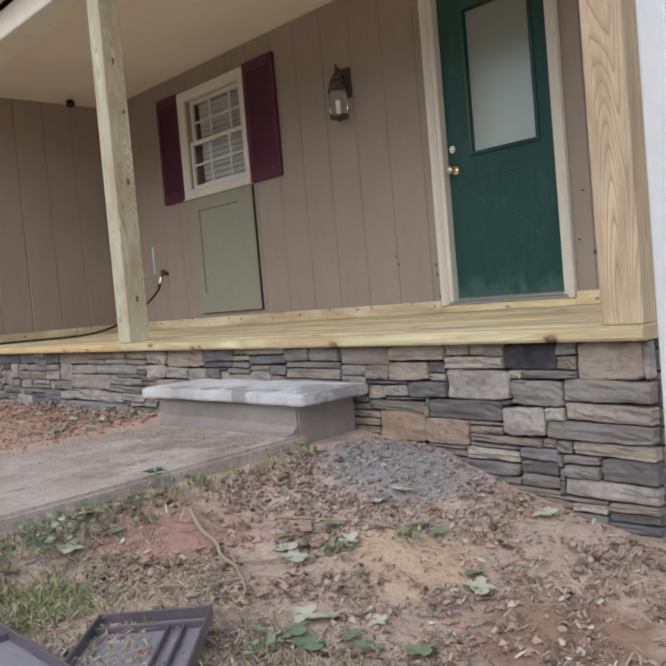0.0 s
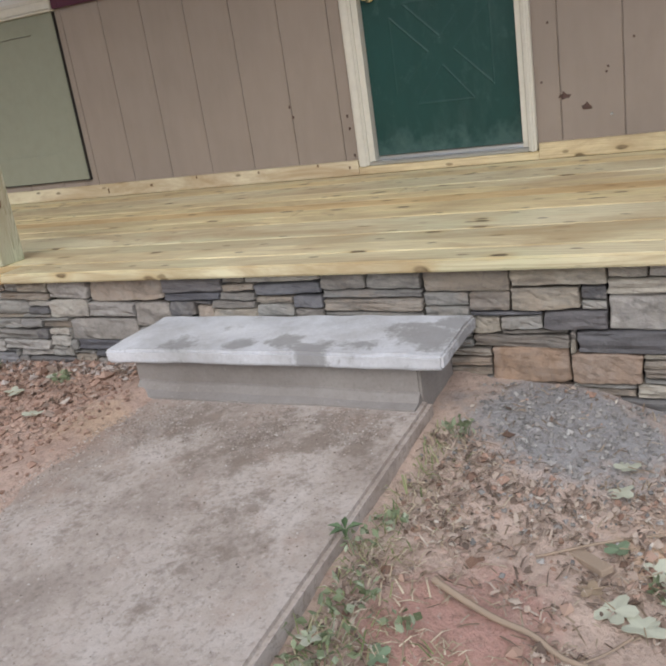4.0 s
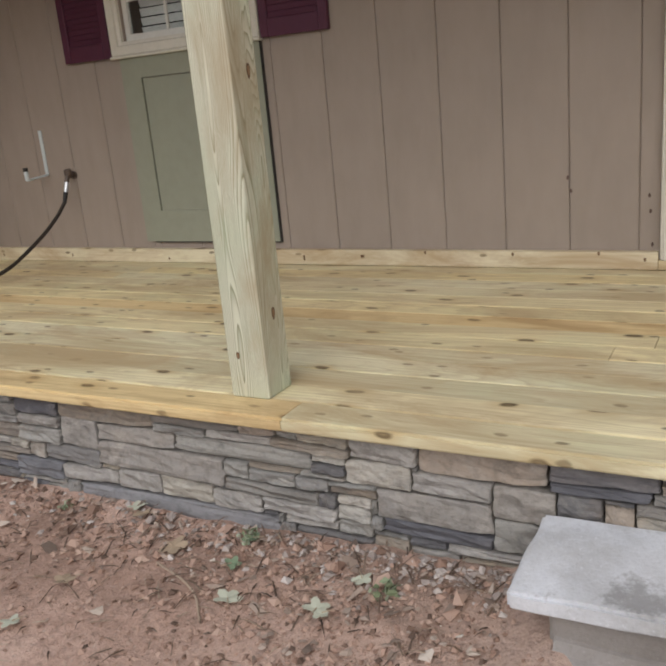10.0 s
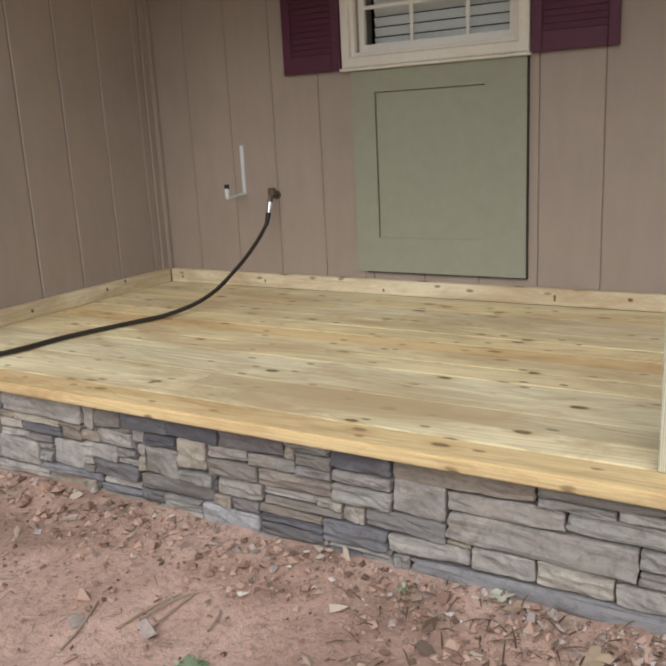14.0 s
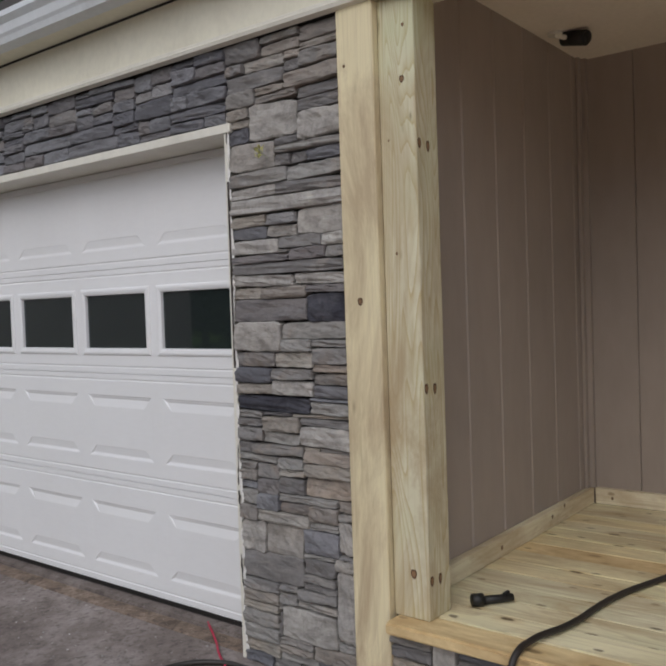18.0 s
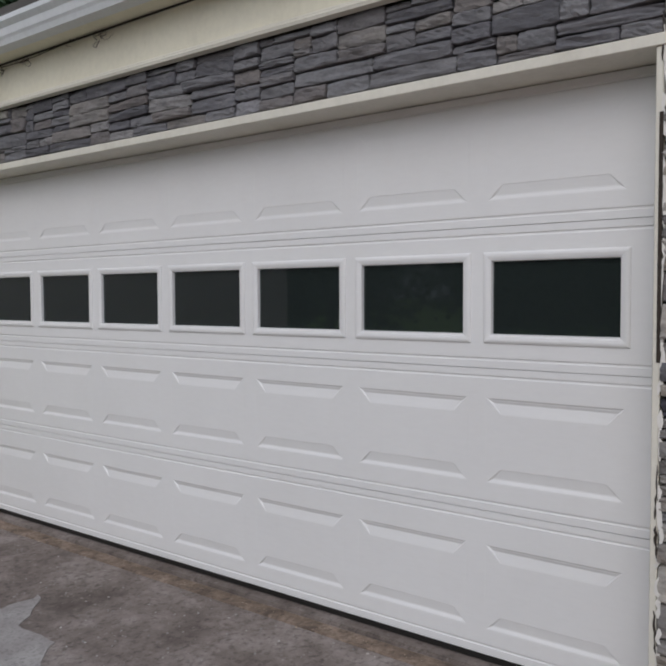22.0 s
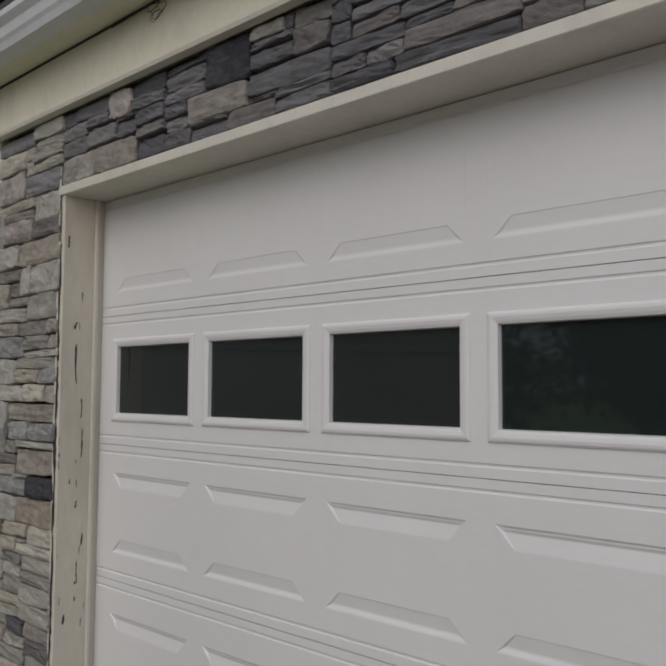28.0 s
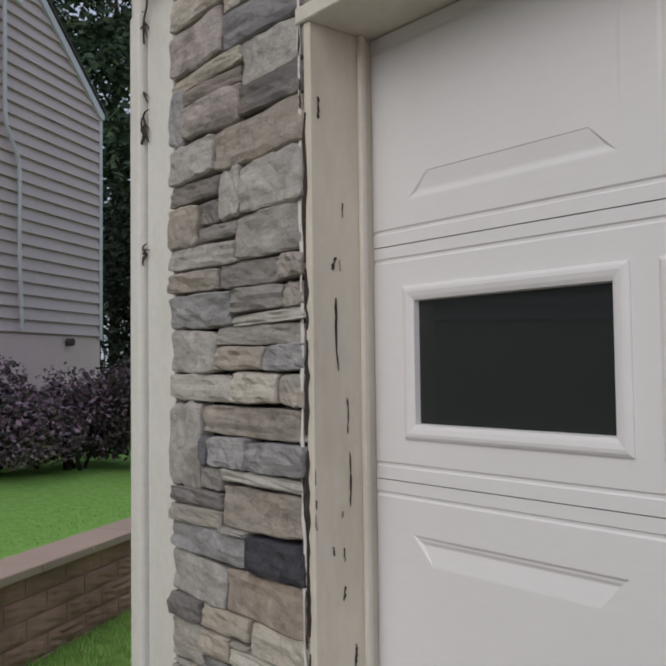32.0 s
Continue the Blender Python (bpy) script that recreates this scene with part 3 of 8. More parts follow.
# ---- ledge stone walls ----
def stone_templates(count, rnd):
    """Rough-faced unit stones: depth runs along -x, width along y, height along z. The face breaks in shallow steps,
    the outline tapers and is nicked."""
    out = []
    us = (0, 0.014, 0.12, 0.25, 0.37, 0.5, 0.63, 0.75, 0.88, 0.986, 1.0)
    ws = (0, 0.05, 0.22, 0.42, 0.62, 0.82, 0.95, 1.0)
    nx, nz = len(us) - 1, len(ws) - 1
    for k in range(count):
        bm = bmesh.new()
        o = Vector((k * 7.3, k * 3.1, k * 5.7))
        tilt_y, tilt_z = rnd.uniform(-0.06, 0.06), rnd.uniform(-0.07, 0.04)
        low, high = [rnd.uniform(-0.05, 0.09) for _ in range(2)], [rnd.uniform(-0.05, 0.09) for _ in range(2)]
        slant = [rnd.uniform(-0.02, 0.02) for _ in range(2)]
        rows = []
        for j, w in enumerate(ws):
            row = []
            for i, u in enumerate(us):
                rim = i in (0, nx) or j in (0, nz)
                layer = noise.noise(o + Vector((u * 2.2, w * 2.6, 0))) + 0.35 * noise.noise(o + Vector((u * 7, w * 5, 3)))
                step = math.floor(layer * 4.0) / 4.0
                d = -0.92 - tilt_y * (u - 0.5) * 2 - tilt_z * (w - 0.5) * 2 - 0.17 * (0.8 * step + 0.2 * layer) - 0.07 * noise.noise(o + Vector((u * 14, w * 9, 4)))
                if rim:
                    d = d * 0.88 + 0.08 * rnd.random() ** 2
                elif i in (1, nx - 1) or j in (1, nz - 1):
                    d *= 0.965
                end = 0.075 if i in (0, nx) else 0.045 if i in (1, nx - 1) else 0.0
                nick = 0.09 * noise.noise(o + Vector((u * 6, 9, 0))) + 0.05 * noise.noise(o + Vector((u * 17, 4, 0)))
                other = 0.09 * noise.noise(o + Vector((u * 6, 2, 7))) + 0.05 * noise.noise(o + Vector((u * 17, 3, 7)))
                z0 = -0.5 - (low[0] * (1 - u) + low[1] * u) + abs(nick) + end
                z1 = 0.5 + (high[0] * (1 - u) + high[1] * u) - abs(other) - end
                y = u - 0.5 + slant[0 if u < 0.5 else 1] * (w - 0.5) + (0.022 * noise.noise(o + Vector((u * 9, w * 4, 1))) if i in (0, 1, nx - 1, nx) else 0.0)
                row.append(bm.verts.new((d, y * 0.995, z0 + (z1 - z0) * w)))
            rows.append(row)
        for j in range(nz):
            for i in range(nx):
                bm.faces.new((rows[j][i], rows[j + 1][i], rows[j + 1][i + 1], rows[j][i + 1]))
        back = {}
        rim = [rows[0][i] for i in range(nx + 1)] + [rows[j][nx] for j in range(1, nz + 1)] + [rows[nz][i] for i in range(nx - 1, -1, -1)] + [rows[j][0] for j in range(nz - 1, 0, -1)]
        for v in rim:
            back[v] = bm.verts.new((0, v.co.y, v.co.z))
        for a, b in zip(rim, rim[1:] + rim[:1]):
            bm.faces.new((a, b, back[b], back[a]))
        bmesh.ops.recalc_face_normals(bm, faces=bm.faces[:])
        me = bpy.data.meshes.new("ledge_stone")
        bm.to_mesh(me)
        bm.free()
        out.append(me)
    return out


STONE_RND = random.Random(11)
STONES = stone_templates(28, STONE_RND)
STONE_MESHES = {}
import itertools

TRIMS = sorted(itertools.product(range(4), range(4), range(3), range(3)), key=sum)


def stone_mesh(mat):
    if mat.name not in STONE_MESHES:
        STONE_MESHES[mat.name] = []
        for me in STONES:
            c = me.copy()
            c.materials.append(mat)
            STONE_MESHES[mat.name].append(c)
    return STONE_RND.choice(STONE_MESHES[mat.name])


def lay_stones(parent, y0, y1, z0, z1, face, special=(), mat=None, lengths=(6, 22), heights=(2, 3, 3, 4, 5), holes=(), seed=1, along="y", gap=0.0036, grow=3):
    """Fill a wall with tight-fitting ledge stones on a 1.9 cm by 1.5 cm grid; special stones are set first."""
    rnd = random.Random(seed)
    cy, cz = 0.019, 0.0158
    ny, nz = max(1, round((y1 - y0) / cy)), max(1, round((z1 - z0) / cz))
    cy, cz = (y1 - y0) / ny, (z1 - z0) / nz
    used = np.zeros((ny, nz), bool)
    owner = np.zeros((ny, nz), int)
    laid = [0]

    def cells(a, b, c, d):
        return max(0, round((a - y0) / cy)), min(ny, round((b - y0) / cy)), max(0, round((c - z0) / cz)), min(nz, round((d - z0) / cz))

    def put(i0, i1, j0, j1, m):
        laid[0] += 1
        owner[i0:i1, j0:j1] = laid[0]
        a, b, c, d = y0 + i0 * cy, y0 + i1 * cy, z0 + j0 * cz, z0 + j1 * cz
        ob = new("stone", stone_mesh(m))
        depth = 0.05 + rnd.uniform(-0.008, 0.011)
        my, mz = (a + b) / 2, (c + d) / 2
        if along == "y":
            ob.location = (face + 0.05, my, mz)
            ob.rotation_euler = (rnd.uniform(-0.008, 0.008) / max(0.3, b - a), 0, 0)
        else:
            ob.location = (my, face + 0.05, mz)
            ob.rotation_euler = (0, 0, radians(90))
        ob.scale = (depth, b - a - gap, d - c - gap)
        ob.parent = parent

    for a, b, c, d in holes:
        i0, i1, j0, j1 = cells(a, b, c, d)
        used[i0:i1, j0:j1] = True
    chosen = []
    for a, b, c, d, m in special:
        i0, i1, j0, j1 = cells(a, b, c, d)
        for a1, b1, c1, d1 in TRIMS:
            k0, k1, l0, l1 = i0 + a1, i1 - b1, j0 + c1, j1 - d1
            if k1 > k0 and l1 > l0 and not used[k0:k1, l0:l1].any():
                used[k0:k1, l0:l1] = True
                chosen.append([k0, k1, l0, l1, m])
                break
    for r in chosen:
        for side in range(4):
            for g in range(grow, 0, -1):
                k0, k1, l0, l1 = r[:4]
                strip, nxt = [(k0 - g, k0, l0, l1), (k1, k1 + g, l0, l1), (k0, k1, l0 - g, l0), (k0, k1, l1, l1 + g)][side], [(k0 - g - 1, k0 - g, l0, l1), (k1 + g, k1 + g + 1, l0, l1), (k0, k1, l0 - g - 1, l0 - g), (k0, k1, l1 + g, l1 + g + 1)][side]
                a0, a1, b0, b1 = strip
                if a0 < 0 or b0 < 0 or a1 > ny or b1 > nz or used[a0:a1, b0:b1].any():
                    continue
                p0, p1, q0, q1 = nxt
                beyond = p0 < 0 or q0 < 0 or p1 > ny or q1 > nz or used[p0:p1, q0:q1].mean() > 0.35
                if beyond:
                    used[a0:a1, b0:b1] = True
                    r[:4] = [min(k0, a0), max(k1, a1), min(l0, b0), max(l1, b1)]
                    break
    for r in chosen:
        put(*r)
    for j in range(nz):
        i = 0
        while i < ny:
            if used[i, j]:
                i += 1
                continue
            h = rnd.choice(heights)
            w = rnd.randint(*lengths)
            if h >= 5:
                w = min(w, 14)
            i1 = i
            while i1 < ny and i1 - i < w and not used[i1, j]:
                i1 += 1
            run = i1
            while run < ny and not used[run, j] and run - i < 40:
                run += 1
            if run - i1 < 4:
                i1 = run
            elif j and i1 < ny and owner[i1, j - 1] != owner[i1 - 1, j - 1]:
                i1 = i1 + 3 if run - i1 > 6 else max(i + 3, i1 - 3)
            j1 = j + 1
            while j1 < nz and j1 - j < h and not used[i:i1, j1].any():
                j1 += 1
            if nz - j1 < 2:
                while j1 < nz and not used[i:i1, j1].any():
                    j1 += 1
            used[i:i1, j:j1] = True
            put(i, i1, j, j1, (mat or M_STONE) if rnd.random() < 0.9 else M_STONE_DARK)
            i = i1


# porch foundation
porch_wall = tagged(box("wall_porch", 2.475, 2.68, 1.27, 7.89, 0.3, 1.316, M_MORTAR), "dry-stacked grey and brown ledge stone porch foundation", "wall", kind="structure")
porch_end = tagged(box("wall_porch_end", 2.6805, 4.39, 1.27, 1.45, 0.3, 1.316, M_MORTAR), "ledge stone end of the porch foundation", "wall", kind="structure")


# ---- house walls ----
def pierced(name, x0, x1, y0, y1, z0, z1, holes, mat, label):
    """A wall across x with rectangular openings right through it."""
    ys = sorted({y0, y1, *(v for h in holes for v in h[:2])})
    zs = sorted({z0, z1, *(v for h in holes for v in h[2:])})
    bms = []
    for ya, yb in zip(ys, ys[1:]):
        run = None
        for za, zb in zip(zs, zs[1:]):
            my, mz = (ya + yb) / 2, (za + zb) / 2
            solid = not any(h[0] < my < h[1] and h[2] < mz < h[3] for h in holes)
            if solid:
                run = (run[0], zb) if run else (za, zb)
            if run and (not solid or zb == zs[-1]):
                bms.append(box_bm(x0, x1, ya, yb, *run))
                run = None
    return tagged(finish(name, join(bms), mat), label, "wall", kind="structure")


WIN = (5.62, 6.465, 2.635, 3.455)
DOOR = (2.62, 3.515, 1.40, 3.50)
wall_back = pierced("wall_back", 4.3875, 4.55, -0.5, 8.0, 0.5, 3.95, [WIN, DOOR], M_SIDING, "taupe painted grooved plywood siding wall of the porch")


def siding_board(x0, x1, y0, y1, z0, z1, parent, along="y"):
    """One strip of grooved sheet siding with eased edges."""
    if along == "y":
        bm = box_bm(x0, x1, y0, y1, z0, z1)
        edges = [e for e in bm.edges if all(abs(v.co.x - x0) < 1e-6 for v in e.verts) and abs(e.verts[0].co.y - e.verts[1].co.y) < 1e-6]
    else:
        bm = box_bm(x0, x1, y0, y1, z0, z1)
        edges = [e for e in bm.edges if all(abs(v.co.y - y0) < 1e-6 for v in e.verts) and abs(e.verts[0].co.x - e.verts[1].co.x) < 1e-6]
    bmesh.ops.bevel(bm, geom=edges, offset=0.004 if along == "y" else 0.007, segments=1, affect="EDGES")
    part("siding_board", bm, M_SIDING, parent)


grooves = [3.977 + 0.3045 * k for k in range(-23, 14)]
for a, b in zip(grooves, grooves[1:]):
    ya, yb = max(a + 0.0012, -0.5), min(b - 0.0012, 7.915)
    if yb - ya < 0.03:
        continue
    spans = [(1.36, 3.76, ya, yb)]
    for hy0, hy1, hz0, hz1 in (WIN, DOOR):
        nxt = []
        for z0, z1, p, q in spans:
            if q <= hy0 or p >= hy1:
                nxt.append((z0, z1, p, q))
                continue
            if p < hy0:
                nxt.append((z0, z1, p, hy0))
            if q > hy1:
                nxt.append((z0, z1, hy1, q))
            p2, q2 = max(p, hy0), min(q, hy1)
            if hz0 > z0:
                nxt.append((z0, hz0, p2, q2))
            if hz1 < z1:
                nxt.append((hz1, z1, p2, q2))
        spans = nxt
    for z0, z1, p, q in spans:
        if q - p > 0.01 and z1 - z0 > 0.02:
            siding_board(4.376, 4.387, p, q, z0, z1, wall_back)

wall_side = tagged(box("wall_garage_side", 2.60, 4.387, 7.9165, 8.05, 0.5, 3.95, M_SIDING), "taupe grooved siding on the garage side of the porch", "wall", kind="structure")
sg = [2.47 + 0.2955 * k for k in range(0, 8)]
for a, b in zip(sg, sg[1:]):
    xa, xb = max(a + 0.0015, 2.61), min(b - 0.0015, 4.372)
    if xb - xa > 0.03:
        siding_board(xa, xb, 7.905, 7.916, 1.36, 3.76, wall_side, "x")
box("corner_batten", 4.345, 4.3755, 7.865, 7.904, 1.44, 3.755, M_SIDING, wall_side, "taupe painted corner batten", 0.003)
box("corner_batten", 4.30, 4.3445, 7.888, 7.904, 1.44, 3.755, M_SIDING, wall_side, "taupe painted corner batten", 0.003)

# closed rooms behind the openings, with their darkness put into the wall colour
room = tagged(finish("wall_interior", join([box_bm(6.5, 6.6, 1.5, 7.8, 0.9, 3.9), box_bm(4.551, 6.5, 1.4, 1.5, 0.9, 3.9), box_bm(4.551, 6.5, 7.7, 7.8, 0.9, 3.9), box_bm(4.551, 6.5, 1.5, 7.7, 0.9, 1.0), box_bm(4.551, 6.5, 1.5, 7.7, 3.8, 3.9)]), M_DARK), "room behind the porch wall, coloured near-black for darkness", "wall", kind="structure")

# ---- deck ----
deck = tagged(box("floor_deck", 2.70, 4.39, 1.30, 7.895, 1.15, 1.310, M_MORTAR), "new pressure-treated pine porch decking", "floor", kind="structure")
rd = random.Random(5)
edges = [2.372] + [2.372 + 0.142 * k for k in range(1, 14)] + [4.344]
for i, (a, b) in enumerate(zip(edges, edges[1:])):
    cuts = [1.215, 7.90]
    if i == 0:
        cuts = [1.215, 4.38, 7.88]
    elif rd.random() < 0.75:
        cuts.insert(1, rd.uniform(2.6, 6.6))
    for c, d in zip(cuts, cuts[1:]):
        bm = box_bm(a + 0.0012, b - 0.0012, c + 0.001, d - 0.001, 1.318, 1.360 + rd.uniform(-0.0015, 0.0015))
        long_edges = [e for e in bm.edges if min(v.co.z for v in e.verts) > 1.34 and abs(e.verts[0].co.x - e.verts[1].co.x) < 1e-6]
        if i == 0:
            long_edges += [e for e in bm.edges if max(v.co.z for v in e.verts) < 1.34 and max(v.co.x for v in e.verts) < a + 0.01]
        bmesh.ops.bevel(bm, geom=long_edges, offset=0.002 if i else 0.008, segments=2, affect="EDGES")
        part("deck_board", bm, M_DECK_GOLD if i == 0 and c > 4 or i == 7 and c < 3 else M_DECK, deck)

kick = tagged(box("baseboard_back", 4.337, 4.3755, 3.585, 7.86, 1.361, 1.443, M_KICK, bevel=0.003), "pale pine kick board along the wall foot", "baseboard", kind="structure")
box("kick_board", 4.337, 4.3755, 1.30, 2.57, 1.361, 1.443, M_KICK, kick, bevel=0.003)
box("kick_board", 4.340, 4.3755, 2.5705, 3.5845, 1.361, 1.405, M_KICK, kick, bevel=0.003)
tagged(box("baseboard_side", 2.61, 4.336, 7.866, 7.9045, 1.361, 1.443, M_KICK_X, bevel=0.003), "pale pine kick board along the side wall", "baseboard", kind="structure")

# ---- posts, beam, ceiling ----
def square_post(x, y, z0, z1, w, label, mat):
    p = base("porch_post", x, y, z0, label, "post", "porch posts")
    bm = box_bm(x - w / 2, x + w / 2, y - w / 2, y + w / 2, z0, z1, 0.006, 2)
    part("post_shaft", bm, mat, p)
    return p


square_post(2.563, 4.557, 1.361, 3.505, 0.137, "treated pine porch post with knots and green tint", M_POST)
square_post(2.530, 1.325, 1.361, 3.505, 0.14, "pale pine porch post with arched grain", M_POST_BROWN)
square_post(2.528, 7.822, 1.361, 3.505, 0.145, "treated pine corner post against the garage wall", M_POST_GOLD)
tagged(box("trim_corner_board", 2.425, 2.475, 7.897, 8.052, 1.02, 3.505, M_PINE, bevel=0.004), "tall pale pine board beside the stone", "trim", kind="structure")

beam = tagged(box("beam_porch", 2.432, 2.62, -0.6, 8.06, 3.506, 3.715, M_FRIEZE, bevel=0.003), "cream painted porch beam", "trim", kind="structure")
tagged(box("ceiling", 2.621, 4.394, -0.6, 7.924, 3.716, 3.80, M_CEIL), "cream painted porch ceiling", "ceiling", kind="structure")

# ---- frieze, gutter, roof ----
FR = tagged(box("trim_frieze", 2.432, 2.50, 8.0605, 14.31, 3.530, 3.76, M_FRIEZE, bevel=0.003), "aged cream frieze board under the eave", "trim", kind="structure")


def extruded(name, prof, y0, y1, mat, parent=None, label="", smooth=False):
    bm = bmesh.new()
    a = [bm.verts.new((x, y0, z)) for x, z in prof]
    b = [bm.verts.new((x, y1, z)) for x, z in prof]
    n = len(prof)
    for i in range(n):
        bm.faces.new((a[i], a[(i + 1) % n], b[(i + 1) % n], b[i]))
    bm.faces.new(a)
    bm.faces.new(b[::-1])
    bmesh.ops.recalc_face_normals(bm, faces=bm.faces[:])
    return part(name, bm, mat, parent, label, smooth)


extruded("bed_moulding", [(2.431, 3.500), (2.405, 3.507), (2.400, 3.521), (2.412, 3.530), (2.412, 3.538), (2.422, 3.545), (2.431, 3.547)], -0.6, 14.31, M_CREAM, FR, "white cream bed moulding")
# solid black strip in place of the shadow between frieze and soffit
box("shadow_gap", 2.4275, 2.4315, 8.07, 14.30, 3.7505, 3.7595, M_MORTAR, FR, "black strip standing for the shaded gap under the eave")
tagged(box("trim_soffit", 2.33, 2.433, -0.6, 14.35, 3.7605, 3.785, M_FRIEZE), "cream soffit strip above the black gap strip", "trim", kind="structure")
gut = base("gutter", 2.28, 7.0, 3.76, "white metal box gutter along the eave", "gutter")
extruded("trough", [(2.329, 3.76), (2.255, 3.76), (2.245, 3.785), (2.235, 3.80), (2.228, 3.835), (2.205, 3.86), (2.205, 3.885), (2.225, 3.885), (2.225, 3.868), (2.24, 3.845), (2.25, 3.80), (2.26, 3.775), (2.32, 3.775), (2.32, 3.885), (2.329, 3.885)], -0.6, 14.36, M_WHITE, gut)
for y in (1.0, 3.2, 5.4, 7.6, 9.8, 12.0, 14.0):
    part("gutter_hanger", box_bm(2.226, 2.3195, y - 0.012, y + 0.012, 3.872, 3.878), M_STEEL, gut)
down = base("downspout", 2.36, 1.0, 0.6, "white metal downspout at the porch corner", "downspout")
part("pipe", box_bm(2.03, 2.095, 0.935, 1.01, 0.62, 3.74, 0.008, 2), M_WHITE, down)
part("elbow", join([box_bm(2.03, 2.30, 0.935, 1.01, 3.70, 3.765, 0.008)]), M_WHITE, down)

roof_bm = bmesh.new()
for f in ([(2.24, -0.7, 3.90), (2.24, 14.45, 3.90), (7.0, 14.45, 5.9), (7.0, -0.7, 5.9)],):
    roof_bm.faces.new([roof_bm.verts.new(v) for v in f])
ext = bmesh.ops.extrude_face_region(roof_bm, geom=roof_bm.faces[:])["geom"]
for v in (g for g in ext if isinstance(g, bmesh.types.BMVert)):
    v.co.z += 0.05
bmesh.ops.recalc_face_normals(roof_bm, faces=roof_bm.faces[:])
M_SHINGLE = painted("grey_shingle", (0.09, 0.085, 0.08), 0.9, 0.3, (8, 8, 8), 0.5)
tagged(finish("roof", roof_bm, M_SHINGLE), "grey shingled roof slope", "roof", kind="structure")

back_bm = bmesh.new()
back_bm.faces.new([back_bm.verts.new(v) for v in ((7.0, -0.7, 5.9), (7.0, 14.45, 5.9), (11.8, 14.45, 3.88), (11.8, -0.7, 3.88))])
ext = bmesh.ops.extrude_face_region(back_bm, geom=back_bm.faces[:])["geom"]
for v in (g for g in ext if isinstance(g, bmesh.types.BMVert)):
    v.co.z += 0.05
bmesh.ops.recalc_face_normals(back_bm, faces=back_bm.faces[:])
tagged(finish("roof_rear", back_bm, M_SHINGLE), "grey shingled rear roof slope", "roof", kind="structure")
tagged(finish("wall_house_outer", join([box_bm(11.3, 11.45, -0.5, 14.30, 0.3, 3.95), box_bm(4.56, 11.3, -0.5, -0.35, 0.3, 3.95), box_bm(2.65, 11.3, 14.305, 14.33, 0.3, 3.9)]), M_SIDING), "taupe outer house walls", "wall", kind="structure")

# ---- garage front ----
OY0, OY1, OZ = 8.63, 13.585, 3.163
g_r = tagged(box("wall_garage_right", 2.493, 2.63, 8.051, OY0 - 0.002, 0.6, 3.535, M_MORTAR), "ledge stone pier beside the garage door", "wall", kind="structure")
g_l = tagged(box("wall_garage_left", 2.493, 2.63, OY1 + 0.002, 14.29, 0.6, 3.535, M_MORTAR), "ledge stone pier at the garage corner", "wall", kind="structure")
g_t = tagged(box("wall_garage_top", 2.493, 2.63, OY0 - 0.002, OY1 + 0.002, OZ + 0.04, 3.535, M_MORTAR), "ledge stone band above the garage door", "wall", kind="structure")
tagged(box("trim_corner_cream", 2.462, 2.64, 14.187, 14.345, 0.9, 3.53, M_CORNER, bevel=0.004), "cream painted corner board with clinging vine stems", "trim", kind="structure")
tagged(finish("wall_garage_shell", join([box_bm(2.641, 9.0, 14.17, 14.30, 0.5, 3.9), box_bm(8.9, 9.0, 8.05, 14.17, 0.5, 3.9), box_bm(2.64, 9.0, 8.052, 8.10, 1.05, 3.9), box_bm(2.64, 9.0, 8.10, 14.17, 3.6, 3.7)]), M_DARK), "garage inside, coloured near-black for darkness", "wall", kind="structure")
M_JAMB = painted("yellowed_peeling_cream", (0.70, 0.655, 0.555), 0.6, 0.1, (4, 4, 1.2), 0.2, 0.45, (0.50, 0.44, 0.34))
jamb = tagged(box("trim_door_jamb", 2.448, 2.66, OY0 - 0.001, OY0 + 0.022, 1.02, OZ + 0.001, M_CREAM, bevel=0.003), "cream peeling garage door jamb", "trim", kind="structure")
box("jamb_board", 2.448, 2.66, OY1 - 0.022, OY1 + 0.001, 1.02, OZ + 0.001, M_JAMB, jamb, bevel=0.003)
box("head_board", 2.440, 2.66, OY0 - 0.02, OY1 + 0.02, OZ + 0.0015, OZ + 0.039, M_CREAM, jamb, bevel=0.003)
box("stop_strip", 2.585, 2.60, OY1 - 0.036, OY1 - 0.0225, 1.03, OZ, M_CREAM, jamb, bevel=0.002)
box("stop_strip", 2.585, 2.60, OY0 + 0.0225, OY0 + 0.036, 1.03, OZ, M_CREAM, jamb, bevel=0.002)

gdoor = base("garage_door", 2.64, 11.1, 1.045, "closed white four-section garage door with a row of windows", "garage door")
GX = 2.628
PITCH = 0.5925
PY = [13.195 - PITCH * k for k in range(8)]


def quad(bm, pts):
    return bm.faces.new([bm.verts.new(p) for p in pts])


def strip_front(bm, y0, y1, prof):
    for (z0, d0), (z1, d1) in zip(prof, prof[1:]):
        quad(bm, [(GX + d0, y1, z0), (GX + d0, y0, z0), (GX + d1, y0, z1), (GX + d1, y1, z1)])


